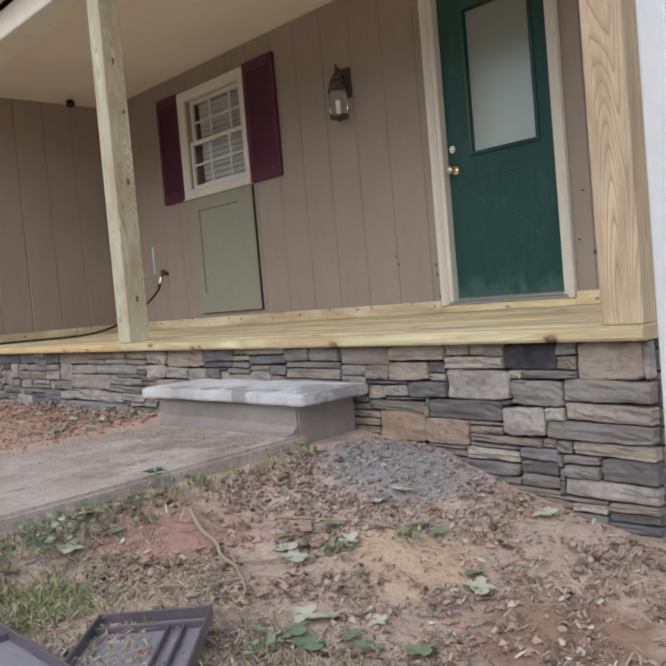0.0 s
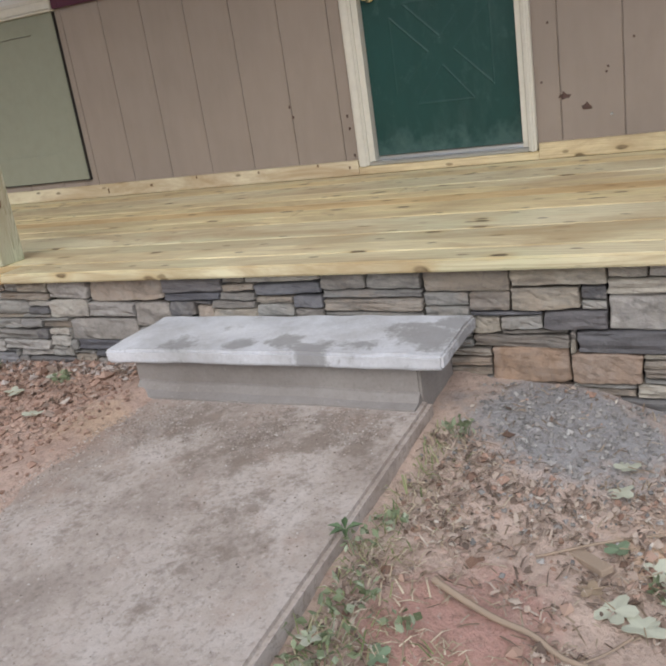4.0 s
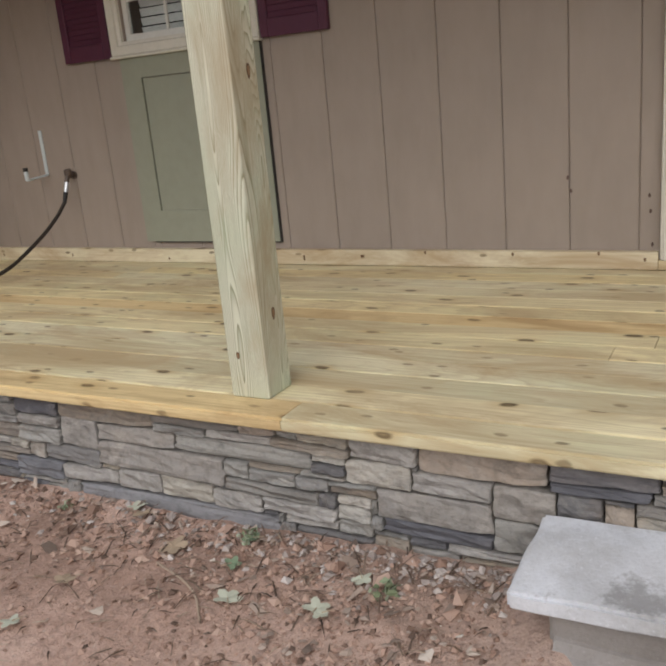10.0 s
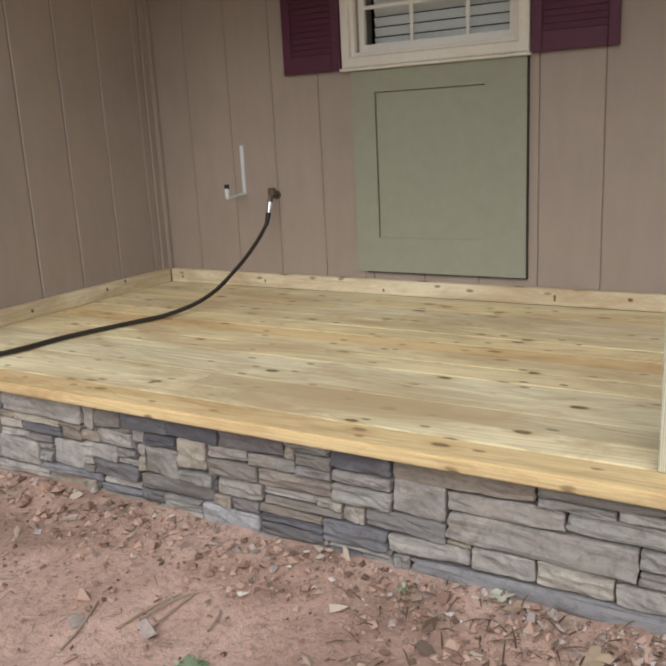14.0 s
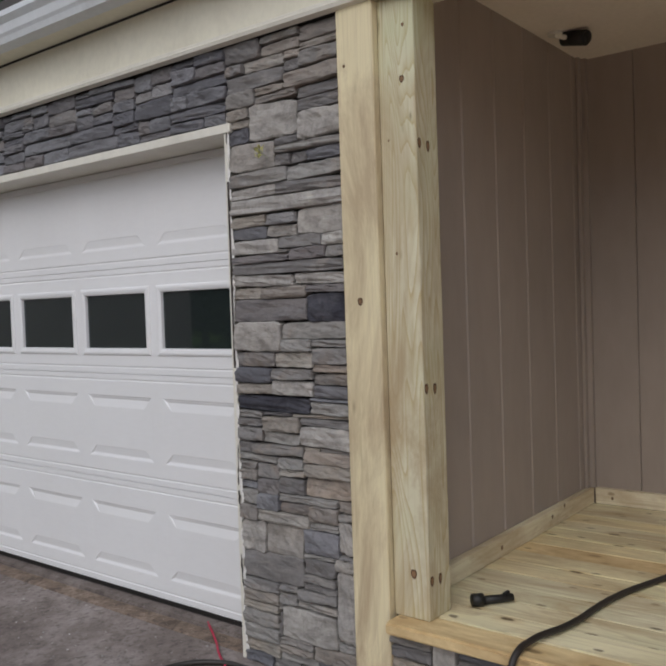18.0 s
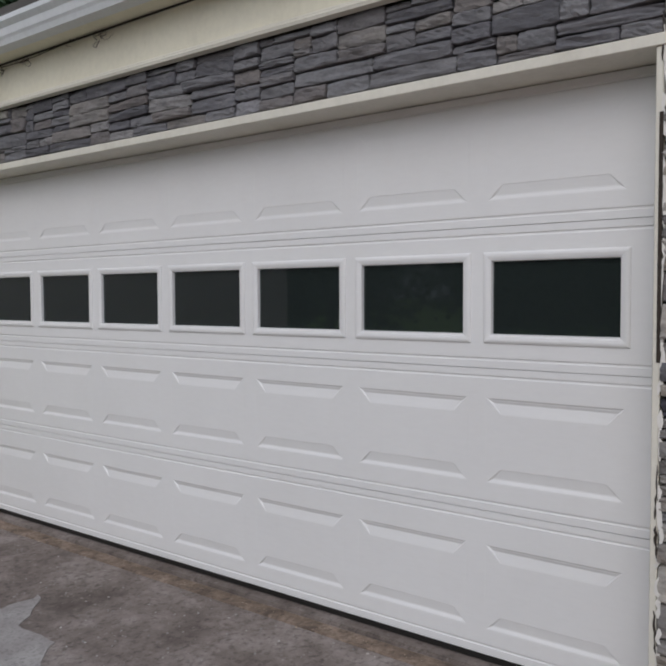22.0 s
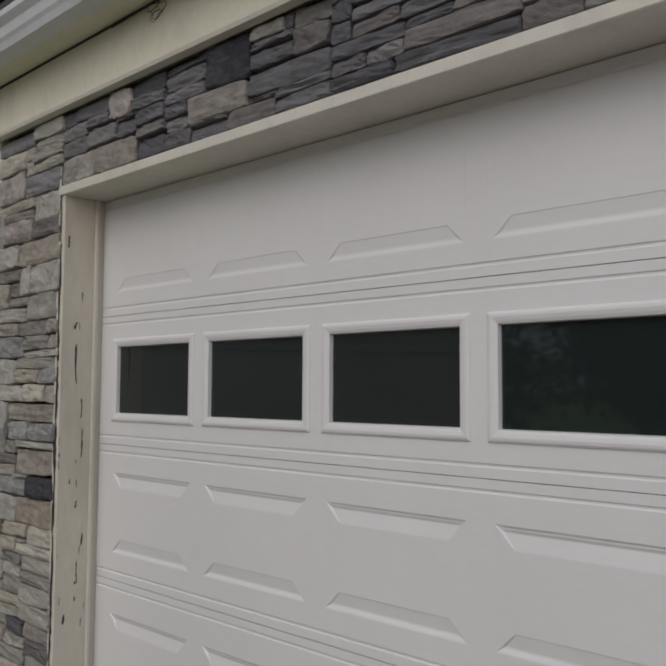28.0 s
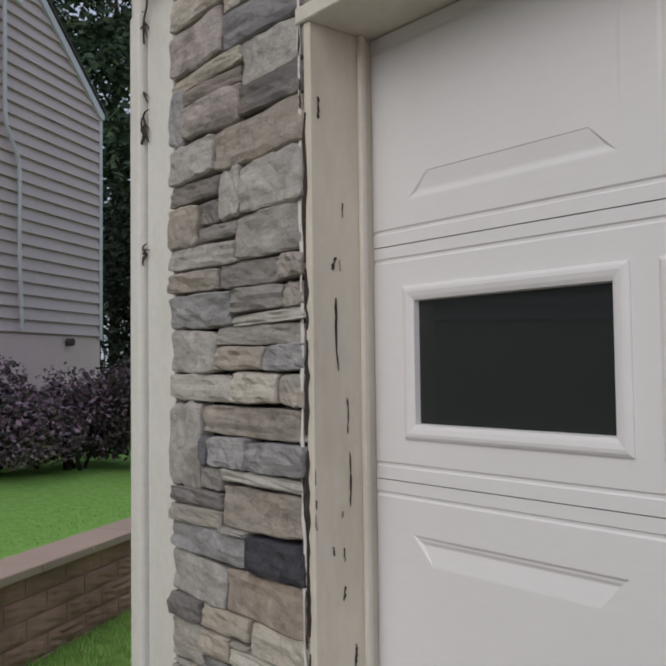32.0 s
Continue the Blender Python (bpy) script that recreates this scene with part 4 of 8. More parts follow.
def embossed(bm, y0, y1, z0, z1, upper=True):
    """A pressed panel: a shallow sloped groove along its top and its bottom, tapering out at the ends."""
    loop = []
    for za, s in ((z1, -1), (z0, 1)):
        deep = 0.12 if s < 0 and not upper else 1.5 if s > 0 and upper else 1.0
        lines = [(0.0, 0.0, 0.0), (0.003, 0.004, 0.0005), (0.011, 0.015, 0.0040), (0.015, 0.020, 0.0044), (0.057, 0.055, 0.0013), (0.0578, 0.0562, 0.0)]
        if s < 0:
            lines = [(0.0, 0.0, 0.0), (0.005, 0.006, 0.0040), (0.009, 0.010, 0.0042), (0.014, 0.017, 0.0074), (0.018, 0.020, 0.0074), (0.056, 0.055, 0.0008), (0.060, 0.060, 0.0)]
        ends = [((GX + d * deep, y0 + o + (3 if s > 0 else 1.2) * d, za + s * q), (GX + d * deep, y1 - o - (3 if s > 0 else 1.2) * d, za + s * q)) for o, q, d in lines]
        for (a0, a1), (b0, b1) in zip(ends, ends[1:]):
            quad(bm, [a0, a1, b1, b0])
        for side in (0, 1):
            quad(bm, [e[side] for e in ends])
        loop.append((ends[0], ends[-1]))
    (ta, td), (ba, bd) = loop
    quad(bm, [ta[0], td[0], td[1], ta[1], ba[1], bd[1], bd[0], ba[0]])


def stile(bm, ya, yb, z0, z1, proud):
    """The upright band between two panels, raised a little over them."""
    cut = [(ya, 0.0), (ya + 0.008, proud), (yb - 0.008, proud), (yb, 0.0)] if proud else [(ya, 0.0), (yb, 0.0)]
    ups = [(z0, 0.0), (z0 + 0.055, 0.0), (z0 + 0.15, 1.0), (z1 - 0.10, 1.0), (z1, 0.0)] if proud else [(z0, 0.0), (z1, 0.0)]
    for (za, f), (zb, g) in zip(ups, ups[1:]):
        for (a, p), (b, q) in zip(cut, cut[1:]):
            quad(bm, [(GX - q * f, b, za), (GX - p * f, a, za), (GX - p * g, a, zb), (GX - q * g, b, zb)])


def door_section(z0, z1, pz0, pz1, windows):
    bm = bmesh.new()
    y0, y1 = OY0 + 0.024, OY1 - 0.024
    rib = [(z0, 0.003), (z0 + 0.0012, 0.0), (z0 + 0.028, 0.0), (z0 + 0.031, 0.0034), (z0 + 0.036, 0.0034), (z0 + 0.040, 0.0), (pz0, 0.0)]
    top = [(pz1, 0.0), (z1 - 0.038, 0.0), (z1 - 0.034, 0.0034), (z1 - 0.029, 0.0034), (z1 - 0.026, 0.0), (z1 - 0.0012, 0.0), (z1, 0.003)]
    strip_front(bm, y0, y1, rib)
    strip_front(bm, y0, y1, top)
    w = 0.255 if not windows else 0.267
    last = y0
    for c in sorted(PY):
        stile(bm, last, c - w, pz0, pz1, 0.0 if windows or last == y0 else 0.0016 if z1 > 3.0 else 0.0008)
        if not windows:
            embossed(bm, c - w, c + w, pz0, pz1, z1 < 3.0)
        last = c + w
    quad(bm, [(GX, y1, pz0), (GX, last, pz0), (GX, last, pz1), (GX, y1, pz1)])
    for a, b in (((y0, z0), (y1, z0)), ((y0, z1), (y1, z1))):
        quad(bm, [(GX, a[0], a[1]), (GX, b[0], b[1]), (GX + 0.04, b[0], b[1]), (GX + 0.04, a[0], a[1])])
    if not windows:
        quad(bm, [(GX + 0.04, y0, z0), (GX + 0.04, y1, z0), (GX + 0.04, y1, z1), (GX + 0.04, y0, z1)])
    bmesh.ops.remove_doubles(bm, verts=bm.verts[:], dist=0.0002)
    bmesh.ops.recalc_face_normals(bm, faces=bm.faces[:])
    return part("door_section", bm, M_DOORWHITE, gdoor)


SEAMS = [1.075, 1.622, 2.156, 2.677, 3.162]
door_section(SEAMS[0], SEAMS[1], 1.172, 1.492, False)
door_section(SEAMS[1], SEAMS[2], 1.728, 2.045, False)
wsec = door_section(SEAMS[2], SEAMS[3], 2.256, 2.577, True)
door_section(SEAMS[3], SEAMS[4], 2.772, 3.078, False)
part("bottom_seal", box_bm(GX + 0.004, GX + 0.04, OY0 + 0.024, OY1 - 0.024, 1.046, 1.0745, 0.004), M_BLACK, gdoor, "black rubber bottom seal")


def picture_frame(y0, y1, z0, z1, w, rings):
    """A mitred frame round an opening in a plane across x; rings are (inset, x)."""
    bm = bmesh.new()
    pts = [[(x, y0 + o, z0 + o), (x, y0 + o, z1 - o), (x, y1 - o, z1 - o), (x, y1 - o, z0 + o)] for o, x in rings]
    for a, b in zip(pts, pts[1:]):
        for i in range(4):
            quad(bm, [a[i], a[(i + 1) % 4], b[(i + 1) % 4], b[i]])
    bmesh.ops.remove_doubles(bm, verts=bm.verts[:], dist=0.0002)
    bmesh.ops.recalc_face_normals(bm, faces=bm.faces[:])
    return bm


for c in PY:
    fr = part("window_frame", picture_frame(c - 0.2705, c + 0.2705, 2.249, 2.584, 0.035, [(0.0, GX + 0.001), (0.001, GX - 0.004), (0.007, GX - 0.0075), (0.014, GX - 0.0085), (0.024, GX - 0.0065), (0.0325, GX - 0.003), (0.035, GX + 0.012)]), M_DOORWHITE, wsec)
    pane = box("pane", GX + 0.011, GX + 0.015, c - 0.24, c + 0.24, 2.284, 2.56, M_DIM_PANE, wsec, "glass pane with the dim room in its colour")
    pane.visible_shadow = False

# ---- entry door ----
door = base("door_1", 4.42, 3.06, 1.36, "closed dark green entry door with a blind-covered upper light", "door", kind="structure")
LY0, LY1, LZ0 = 2.80, 3.275, 2.39


def pierced_bm(x0, x1, y0, y1, z0, z1, hole):
    a, b, c, d = hole
    return join([box_bm(x0, x1, y0, a, z0, z1), box_bm(x0, x1, b, y1, z0, z1), box_bm(x0, x1, a, b, z0, c), box_bm(x0, x1, a, b, d, z1)])


slab_door = part("door_leaf", pierced_bm(4.402, 4.445, 2.652, 3.478, 1.452, 3.475, (LY0, LY1, LZ0, 3.30)), M_GREEN, door)
part("door_glass", box_bm(4.418, 4.422, LY0, LY1, LZ0, 3.30), M_FROST, slab_door, "clear glass light").visible_shadow = False
part("light_frame", picture_frame(LY0 - 0.03, LY1 + 0.03, LZ0 - 0.03, 3.33, 0.03, [(0.0, 4.4015), (0.004, 4.392), (0.018, 4.390), (0.028, 4.396), (0.030, 4.416)]), M_GREEN, slab_door)
part("blind", join([box_bm(4.430, 4.434, LY0 + 0.002, LY1 - 0.002, LZ0 + 0.002 + 0.019 * k, LZ0 + 0.0197 + 0.019 * k) for k in range(47)]), M_BLIND, slab_door, "closed white slat blind")


def bar(y0, z0, y1, z1, w, x0=4.4008, x1=4.403):
    """A raised bead running slantwise across a door face."""
    d = Vector((0, y1 - y0, z1 - z0))
    n = Vector((0, -d.z, d.y)).normalized() * w / 2
    bm = bmesh.new()
    vs = [(x1, y0 + n.y, z0 + n.z), (x1, y0 - n.y, z0 - n.z), (x1, y1 - n.y, z1 - n.z), (x1, y1 + n.y, z1 + n.z)]
    ctr = [((x0), y0, z0), ((x0), y1, z1)]
    v = [bm.verts.new(p) for p in vs]
    c = [bm.verts.new(p) for p in ctr]
    for f in ((v[0], v[1], c[0]), (v[2], v[3], c[1]), (v[1], v[2], c[1], c[0]), (v[3], v[0], c[0], c[1])):
        bm.faces.new(f)
    bmesh.ops.recalc_face_normals(bm, faces=bm.faces[:])
    return bm


cy, cz = 3.06, 1.965
tris = [((-0.19, 0.26), (0.19, 0.26), (0.0, 0.07)), ((-0.16, -0.26), (0.16, -0.26), (0.0, -0.07)), ((-0.27, 0.2), (-0.27, -0.2), (-0.07, 0.0)), ((0.27, 0.2), (0.27, -0.2), (0.07, 0.0))]
for t3 in tris:
    part("panel_bead", join([bar(cy + a[0], cz + a[1], cy + b[0], cz + b[1], 0.030) for a, b in zip(t3, t3[1:] + t3[:1])]), M_GREEN, slab_door)


def knob(y, z, r, name):
    return part(name, join([cyl_bm((4.402, y, z), (4.392, y, z), r * 1.15), cyl_bm((4.392, y, z), (4.362, y, z), r * 0.45), cyl_bm((4.368, y, z), (4.335, y, z), r * 0.8, r * 1.0), cyl_bm((4.335, y, z), (4.327, y, z), r * 1.0, r * 0.7)]), M_BRASS, slab_door, "polished brass", True)


knob(3.425, 2.292, 0.028, "door_knob")
part("deadbolt", join([cyl_bm((4.402, 3.425, 2.43), (4.384, 3.425, 2.43), 0.028, 0.024), cyl_bm((4.384, 3.425, 2.43), (4.378, 3.425, 2.43), 0.014)]), M_BRASS, slab_door, "worn brass deadbolt")
part("door_frame", join([box_bm(4.345, 4.55, 3.48, 3.513, 1.43, 3.51), box_bm(4.345, 4.55, 2.622, 2.65, 1.43, 3.51), box_bm(4.345, 4.55, 2.65, 3.48, 3.478, 3.51)]), M_CREAM, door)
for y0, y1 in ((3.5135, 3.578), (2.578, 2.6215)):
    part("casing", join([box_bm(4.331, 4.3755, y0, y1, 1.407, 3.575, 0.005), box_bm(4.323, 4.331, y0 + 0.012, y1 - 0.014, 1.407, 3.575, 0.003)]), M_CREAM, door)
part("casing", box_bm(4.331, 4.3755, 2.578, 3.578, 3.5755, 3.64, 0.005), M_CREAM, door)
part("threshold", join([box_bm(4.335, 4.55, 2.6225, 3.5125, 1.4065, 1.428, 0.004), box_bm(4.385, 4.45, 2.652, 3.478, 1.428, 1.45, 0.004)]), M_STEEL, door, "aluminium threshold")

# ---- window ----
win = base("window_1", 4.40, 6.04, 2.56, "white grid sash window with lowered blinds", "window", kind="structure")
part("window_frame", picture_frame(5.541, 6.545, 2.56, 3.53, 0.08, [(0.0, 4.3755), (0.0, 4.345), (0.006, 4.338), (0.05, 4.338), (0.056, 4.352), (0.075, 4.356), (0.079, 4.405)]), M_CREAM, win)
part("sill", box_bm(4.325, 4.375, 5.535, 6.55, 2.545, 2.5595, 0.004), M_CREAM, win)


def sash(z0, z1, x):
    s = part("sash", join([box_bm(x, x + 0.03, 5.621, 6.464, z0, z0 + 0.035), box_bm(x, x + 0.03, 5.621, 6.464, z1 - 0.035, z1), box_bm(x, x + 0.03, 5.621, 5.652, z0 + 0.035, z1 - 0.035), box_bm(x, x + 0.03, 6.433, 6.464, z0 + 0.035, z1 - 0.035)]), M_CORNER, win)
    mz = (z0 + z1) / 2
    for yc in (5.865, 6.165):
        part("muntin", box_bm(x + 0.004, x + 0.018, yc - 0.009, yc + 0.009, z0 + 0.036, z1 - 0.036, 0.002), M_CORNER, s)
    part("muntin", box_bm(x + 0.0045, x + 0.0175, 5.6525, 6.4325, mz - 0.009, mz + 0.009, 0.002), M_CORNER, s)
    g = part("pane", box_bm(x + 0.019, x + 0.022, 5.6525, 6.4325, z0 + 0.0355, z1 - 0.0355), M_GLASS, s)
    g.visible_shadow = False


sash(2.637, 3.073, 4.398)
sash(3.045, 3.453, 4.430)
blind = base("window_blind", 4.50, 6.04, 2.66, "white horizontal slat blind behind the window", "blind")
for k in range(15):
    bm = box_bm(-0.022, 0.022, 5.665, 6.42, -0.0015, 0.0015)
    bm.transform(Matrix.Translation((4.50, 0, 2.69 + 0.05 * k)) @ Matrix.Rotation(radians(72), 4, "Y"))
    part("slat", bm, M_BLIND, blind)
part("head_rail", box_bm(4.475, 4.525, 5.66, 6.425, 3.42, 3.453), M_BLIND, blind)
part("bottom_rail", box_bm(4.478, 4.522, 5.665, 6.42, 2.645, 2.662), M_BLIND, blind)


def shutter(y0, y1):
    s = base("shutter", 4.36, (y0 + y1) / 2, 2.555, "burgundy louvred vinyl window shutter", "shutter", "window shutters")
    z0, z1, x0, x1 = 2.555, 3.545, 4.342, 4.3758
    part("stile", box_bm(x0, x1, y0, y0 + 0.05, z0, z1, 0.004), M_BURG, s)
    part("stile", box_bm(x0, x1, y1 - 0.05, y1, z0, z1, 0.004), M_BURG, s)
    for a, b in ((z0, z0 + 0.09), (z1 - 0.09, z1)):
        part("rail", box_bm(x0 + 0.001, x1, y0 + 0.0502, y1 - 0.0502, a, b, 0.003), M_BURG, s)
    part("backing", box_bm(x1 - 0.006, x1, y0 + 0.0502, y1 - 0.0502, z0 + 0.0905, z1 - 0.0905), M_BURG, s)
    for a, b in ((z0 + 0.09, z1 - 0.09),):
        k = 0
        while a + 0.03 * k + 0.03 < b:
            z = a + 0.03 * k + 0.016
            bm = box_bm(-0.016, 0.016, y0 + 0.0503, y1 - 0.0503, -0.0025, 0.0025)
            bm.transform(Matrix.Translation((x0 + 0.014, 0, z)) @ Matrix.Rotation(radians(-74), 4, "Y"))
            part("louvre", bm, M_BURG, s)
            k += 1


shutter(5.137, 5.532)
shutter(6.553, 6.912)

# ---- sage wall panel under the window ----
pan = base("wall_panel", 4.37, 6.0, 1.487, "flat sage green panel with a recessed centre", "panel")
part("panel_board", pierced_bm(4.352, 4.3758, 5.552, 6.50, 1.487, 2.544, (5.76, 6.362, 1.672, 2.432)), M_SAGE, pan)
part("recess", box_bm(4.360, 4.3757, 5.7601, 6.356, 1.6721, 2.427), M_SAGE, pan)
# dark strips draw the shadow lines along the right and bottom edges
part("edge_gap", box_bm(4.3555, 4.3757, 5.5455, 5.5515, 1.482, 2.544), M_MORTAR, pan, "dark strip for the shadow at the panel edge")
part("edge_gap", box_bm(4.3555, 4.3757, 5.5517, 6.44, 1.4805, 1.4865), M_MORTAR, pan, "dark strip for the shadow at the panel edge")


# ---- concrete step ----
def worn_box(x0, x1, y0, y1, z0, z1, cuts, amp, seed, bevel=0.008):
    """A box with slightly uneven edges and faces."""
    bm = box_bm(x0, x1, y0, y1, z0, z1)
    bmesh.ops.bevel(bm, geom=bm.edges[:], offset=bevel, segments=2, affect="EDGES")
    bmesh.ops.subdivide_edges(bm, edges=[e for e in bm.edges if e.calc_length() > 0.2], cuts=cuts, use_grid_fill=True)
    for v in bm.verts:
        p = v.co * 9
        v.co += Vector((noise.noise(p + Vector((seed, 0, 0))), noise.noise(p + Vector((0, seed, 0))), noise.noise(p + Vector((0, 0, seed))) * 0.6)) * amp
    return bm


step = base("step", 2.26, 3.03, 0.99, "grey concrete porch step with a pale overhanging cap", "step")
part("cap", worn_box(2.058, 2.418, 2.425, 3.632, 1.118, 1.166, 30, 0.007, 3.0), M_CAP, step, "pale fresh concrete cap with damp blotches")
part("riser", worn_box(2.098, 2.417, 2.512, 3.548, 0.94, 1.117, 14, 0.003, 8.0), M_STEP, step, "smooth grey mortar face, darkened for the shade under the cap")
bm = bmesh.new()
n = 30
rows = []
for i in range(n + 1):
    y = 2.515 + 1.02 * i / n
    z = 1.035 + 0.008 * noise.noise((y * 4, 0, 1)) + 0.01 * i / n
    w = 0.02 + 0.02 * noise.noise((y * 3, 2, 0))
    rows.append([bm.verts.new(p) for p in ((2.10, y, z), (2.088, y, z - 0.004), (2.07, y, z - 0.025), (2.06 - w, y, 1.004), (2.06 - w, y, 0.99), (2.10, y, 0.99))])
for a, b in zip(rows, rows[1:]):
    for k in range(5):
        bm.faces.new((a[k], a[k + 1], b[k + 1], b[k]))
bm.faces.new(rows[0])
bm.faces.new(rows[-1][::-1])
bmesh.ops.recalc_face_normals(bm, faces=bm.faces[:])
part("mortar_skirt", bm, M_STEP, step, "smeared mortar fillet")

# ---- wall lantern ----
lan = base("wall_lantern", 4.30, 4.335, 2.80, "dark metal wall lantern with a clear glass cylinder", "lamp")
M_IRON = painted("dark_bronze_metal", (0.075, 0.065, 0.062), 0.6, 0.3)
part("backplate", box_bm(4.36, 4.3758, 4.285, 4.385, 2.98, 3.20, 0.006, 2), M_IRON, lan)
part("arm", join([cyl_bm((4.362, 4.335, 3.15), (4.27, 4.335, 3.19), 0.012), cyl_bm((4.27, 4.335, 3.19), (4.27, 4.335, 3.12), 0.012)]), M_IRON, lan)
part("hood", join([cyl_bm((4.27, 4.335, 3.02), (4.27, 4.335, 3.10), 0.072, 0.052, 20), cyl_bm((4.27, 4.335, 3.10), (4.27, 4.335, 3.15), 0.052, 0.02, 20), cyl_bm((4.27, 4.335, 3.15), (4.27, 4.335, 3.215), 0.008)]), M_IRON, lan, "", True)
part("glass", cyl_bm((4.27, 4.335, 2.84), (4.27, 4.335, 3.02), 0.066, 0.066, 24), M_GLASS, lan, "clear glass cylinder", True).visible_shadow = False
part("bulb_holder", cyl_bm((4.27, 4.335, 2.85), (4.27, 4.335, 2.95), 0.018), M_BLIND, lan, "white candle sleeve")
part("base_ring", join([cyl_bm((4.27, 4.335, 2.825), (4.27, 4.335, 2.842), 0.07, 0.07, 20), cyl_bm((4.27, 4.335, 2.80), (4.27, 4.335, 2.825), 0.014)]), M_IRON, lan)

# ---- camera under the ceiling ----
sec = base("security_camera", 3.86, 7.76, 3.66, "small black security camera on a cream mount", "camera")
part("mount", join([cyl_bm((3.84, 7.82, 3.7155), (3.84, 7.82, 3.70), 0.035), cyl_bm((3.84, 7.82, 3.70), (3.86, 7.77, 3.685), 0.012)]), M_CREAM, sec)
part("housing", join([cyl_bm((3.895, 7.80, 3.695), (3.86, 7.68, 3.665), 0.034, 0.036, 18), cyl_bm((3.86, 7.68, 3.665), (3.858, 7.67, 3.662), 0.03)]), M_BLACK, sec, "black camera body", True)

# ---- tap, hook and hose ----
tap = base("garden_tap", 4.35, 7.03, 1.88, "old brass garden tap on the wall", "tap")
M_OLDBRASS = painted("tarnished_brass", (0.11, 0.08, 0.062), 0.4, 0.3)
part("flange", cyl_bm((4.3757, 7.03, 1.905), (4.366, 7.03, 1.905), 0.025), M_OLDBRASS, tap)
part("spout", join([cyl_bm((4.366, 7.03, 1.905), (4.315, 7.03, 1.90), 0.013), cyl_bm((4.315, 7.03, 1.905), (4.30, 7.03, 1.868), 0.014)]), M_OLDBRASS, tap)
part("handle", cyl_bm((4.325, 7.03, 1.912), (4.32, 7.03, 1.945), 0.026, 0.022, 9), M_OLDBRASS, tap)
hook = base("hose_hook", 4.35, 7.25, 1.91, "bent galvanised strap hook with a dark tip", "hook")
M_ZINC = painted("dull_zinc_plate", (0.60, 0.66, 0.68), 0.5, 0.15)
part("strap", join([box_bm(4.366, 4.3757, 7.246, 7.270, 1.91, 2.19, 0.002), cyl_bm((4.366, 7.258, 1.965), (4.362, 7.258, 1.965), 0.005)]), M_ZINC, hook)
part("prong", join([cyl_bm((4.37, 7.248, 1.915), (4.20, 7.255, 1.90), 0.007), cyl_bm((4.20, 7.255, 1.90), (4.20, 7.257, 1.955), 0.013)]), M_ZINC, hook)
part("tip", cyl_bm((4.20, 7.257, 1.955), (4.20, 7.257, 1.978), 0.015), M_BLACK, hook, "dark rubber tip")
M_HOSE = painted("dark_brown_rubber", (0.030, 0.024, 0.020), 0.45, 0.3)
hose = base("garden_hose", 2.4, 7.4, 1.0, "black rubber garden hose draped over the deck edge", "hose")
part("coupling", join([cyl_bm((4.30, 7.03, 1.868), (4.285, 7.03, 1.825), 0.016), cyl_bm((4.285, 7.03, 1.825), (4.28, 7.032, 1.81), 0.013)]), M_STEEL, hose, "bright metal coupling")
part("coupling_grip", cyl_bm((4.28, 7.032, 1.81), (4.26, 7.036, 1.75), 0.015, 0.012), M_BLACK, hose)
tube("hose_line", [(4.262, 7.036, 1.752), (4.18, 7.05, 1.665), (3.95, 7.07, 1.515), (3.75, 7.09, 1.425), (3.5, 7.14, 1.38), (3.3, 7.21, 1.374), (3.0, 7.30, 1.374), (2.65, 7.34, 1.376), (2.46, 7.385, 1.38), (2.375, 7.395, 1.366), (2.342, 7.402, 1.32), (2.335, 7.46, 1.19), (2.30, 7.56, 1.06),
                   (2.21, 7.63, 0.985), (2.13, 7.76, 0.985), (2.18, 7.93, 1.02), (2.26, 8.10, 1.034), (2.35, 8.42, 1.037), (2.32, 8.72, 1.035), (2.12, 8.85, 1.028), (1.85, 8.80, 1.014)], 0.0115, M_HOSE, hose, "", 10)
noz = base("hose_nozzle", 2.70, 7.66, 1.361, "black plastic hose nozzle lying on the deck", "nozzle")
part("barrel", cyl_bm((2.69, 7.68, 1.379), (2.785, 7.60, 1.379), 0.016, 0.014), M_BLACK, noz, "", True)
part("head", cyl_bm((2.665, 7.70, 1.384), (2.695, 7.675, 1.382), 0.023, 0.024, 18), M_BLACK, noz, "dark grey nozzle head", True)
part("trigger", box_bm(2.75, 2.785, 7.61, 7.625, 1.392, 1.401, 0.002), M_BLACK, noz)

# ---- marks on the siding ----
M_RUSTMARK = painted("rust_brown_plug", (0.13, 0.08, 0.065), 0.8, 0.4)


def wall_disc(name, y, z, r, label, x=4.376, squash=1.0, mat=None, cat="hole cover"):
    bm = join([cyl_bm((x - 0.0001, y, z), (x - 0.006, y, z), r, r * 0.85, 16), cyl_bm((x - 0.006, y, z + r * 0.5), (x - 0.011, y, z + r * 0.5), r * 0.4, r * 0.3, 10)])
    bm.transform(Matrix.Translation((0, 0, z)) @ Matrix.Diagonal((1, 1, squash, 1)) @ Matrix.Translation((0, 0, -z)))
    return tagged(finish(name, bm, mat or M_RUSTMARK), label, cat)


def blotch(name, y, z, bits, label):
    """A crusty patch of overlapping lumps stuck to the siding."""
    bm = join([cyl_bm((4.3759, y + dy, z + dz), (4.370 - 0.0007 * k, y + dy, z + dz), r, r * 0.7, 11) for k, (dy, dz, r) in enumerate(bits)])
    return tagged(finish(name, bm, M_RUSTMARK), label, "putty patch")


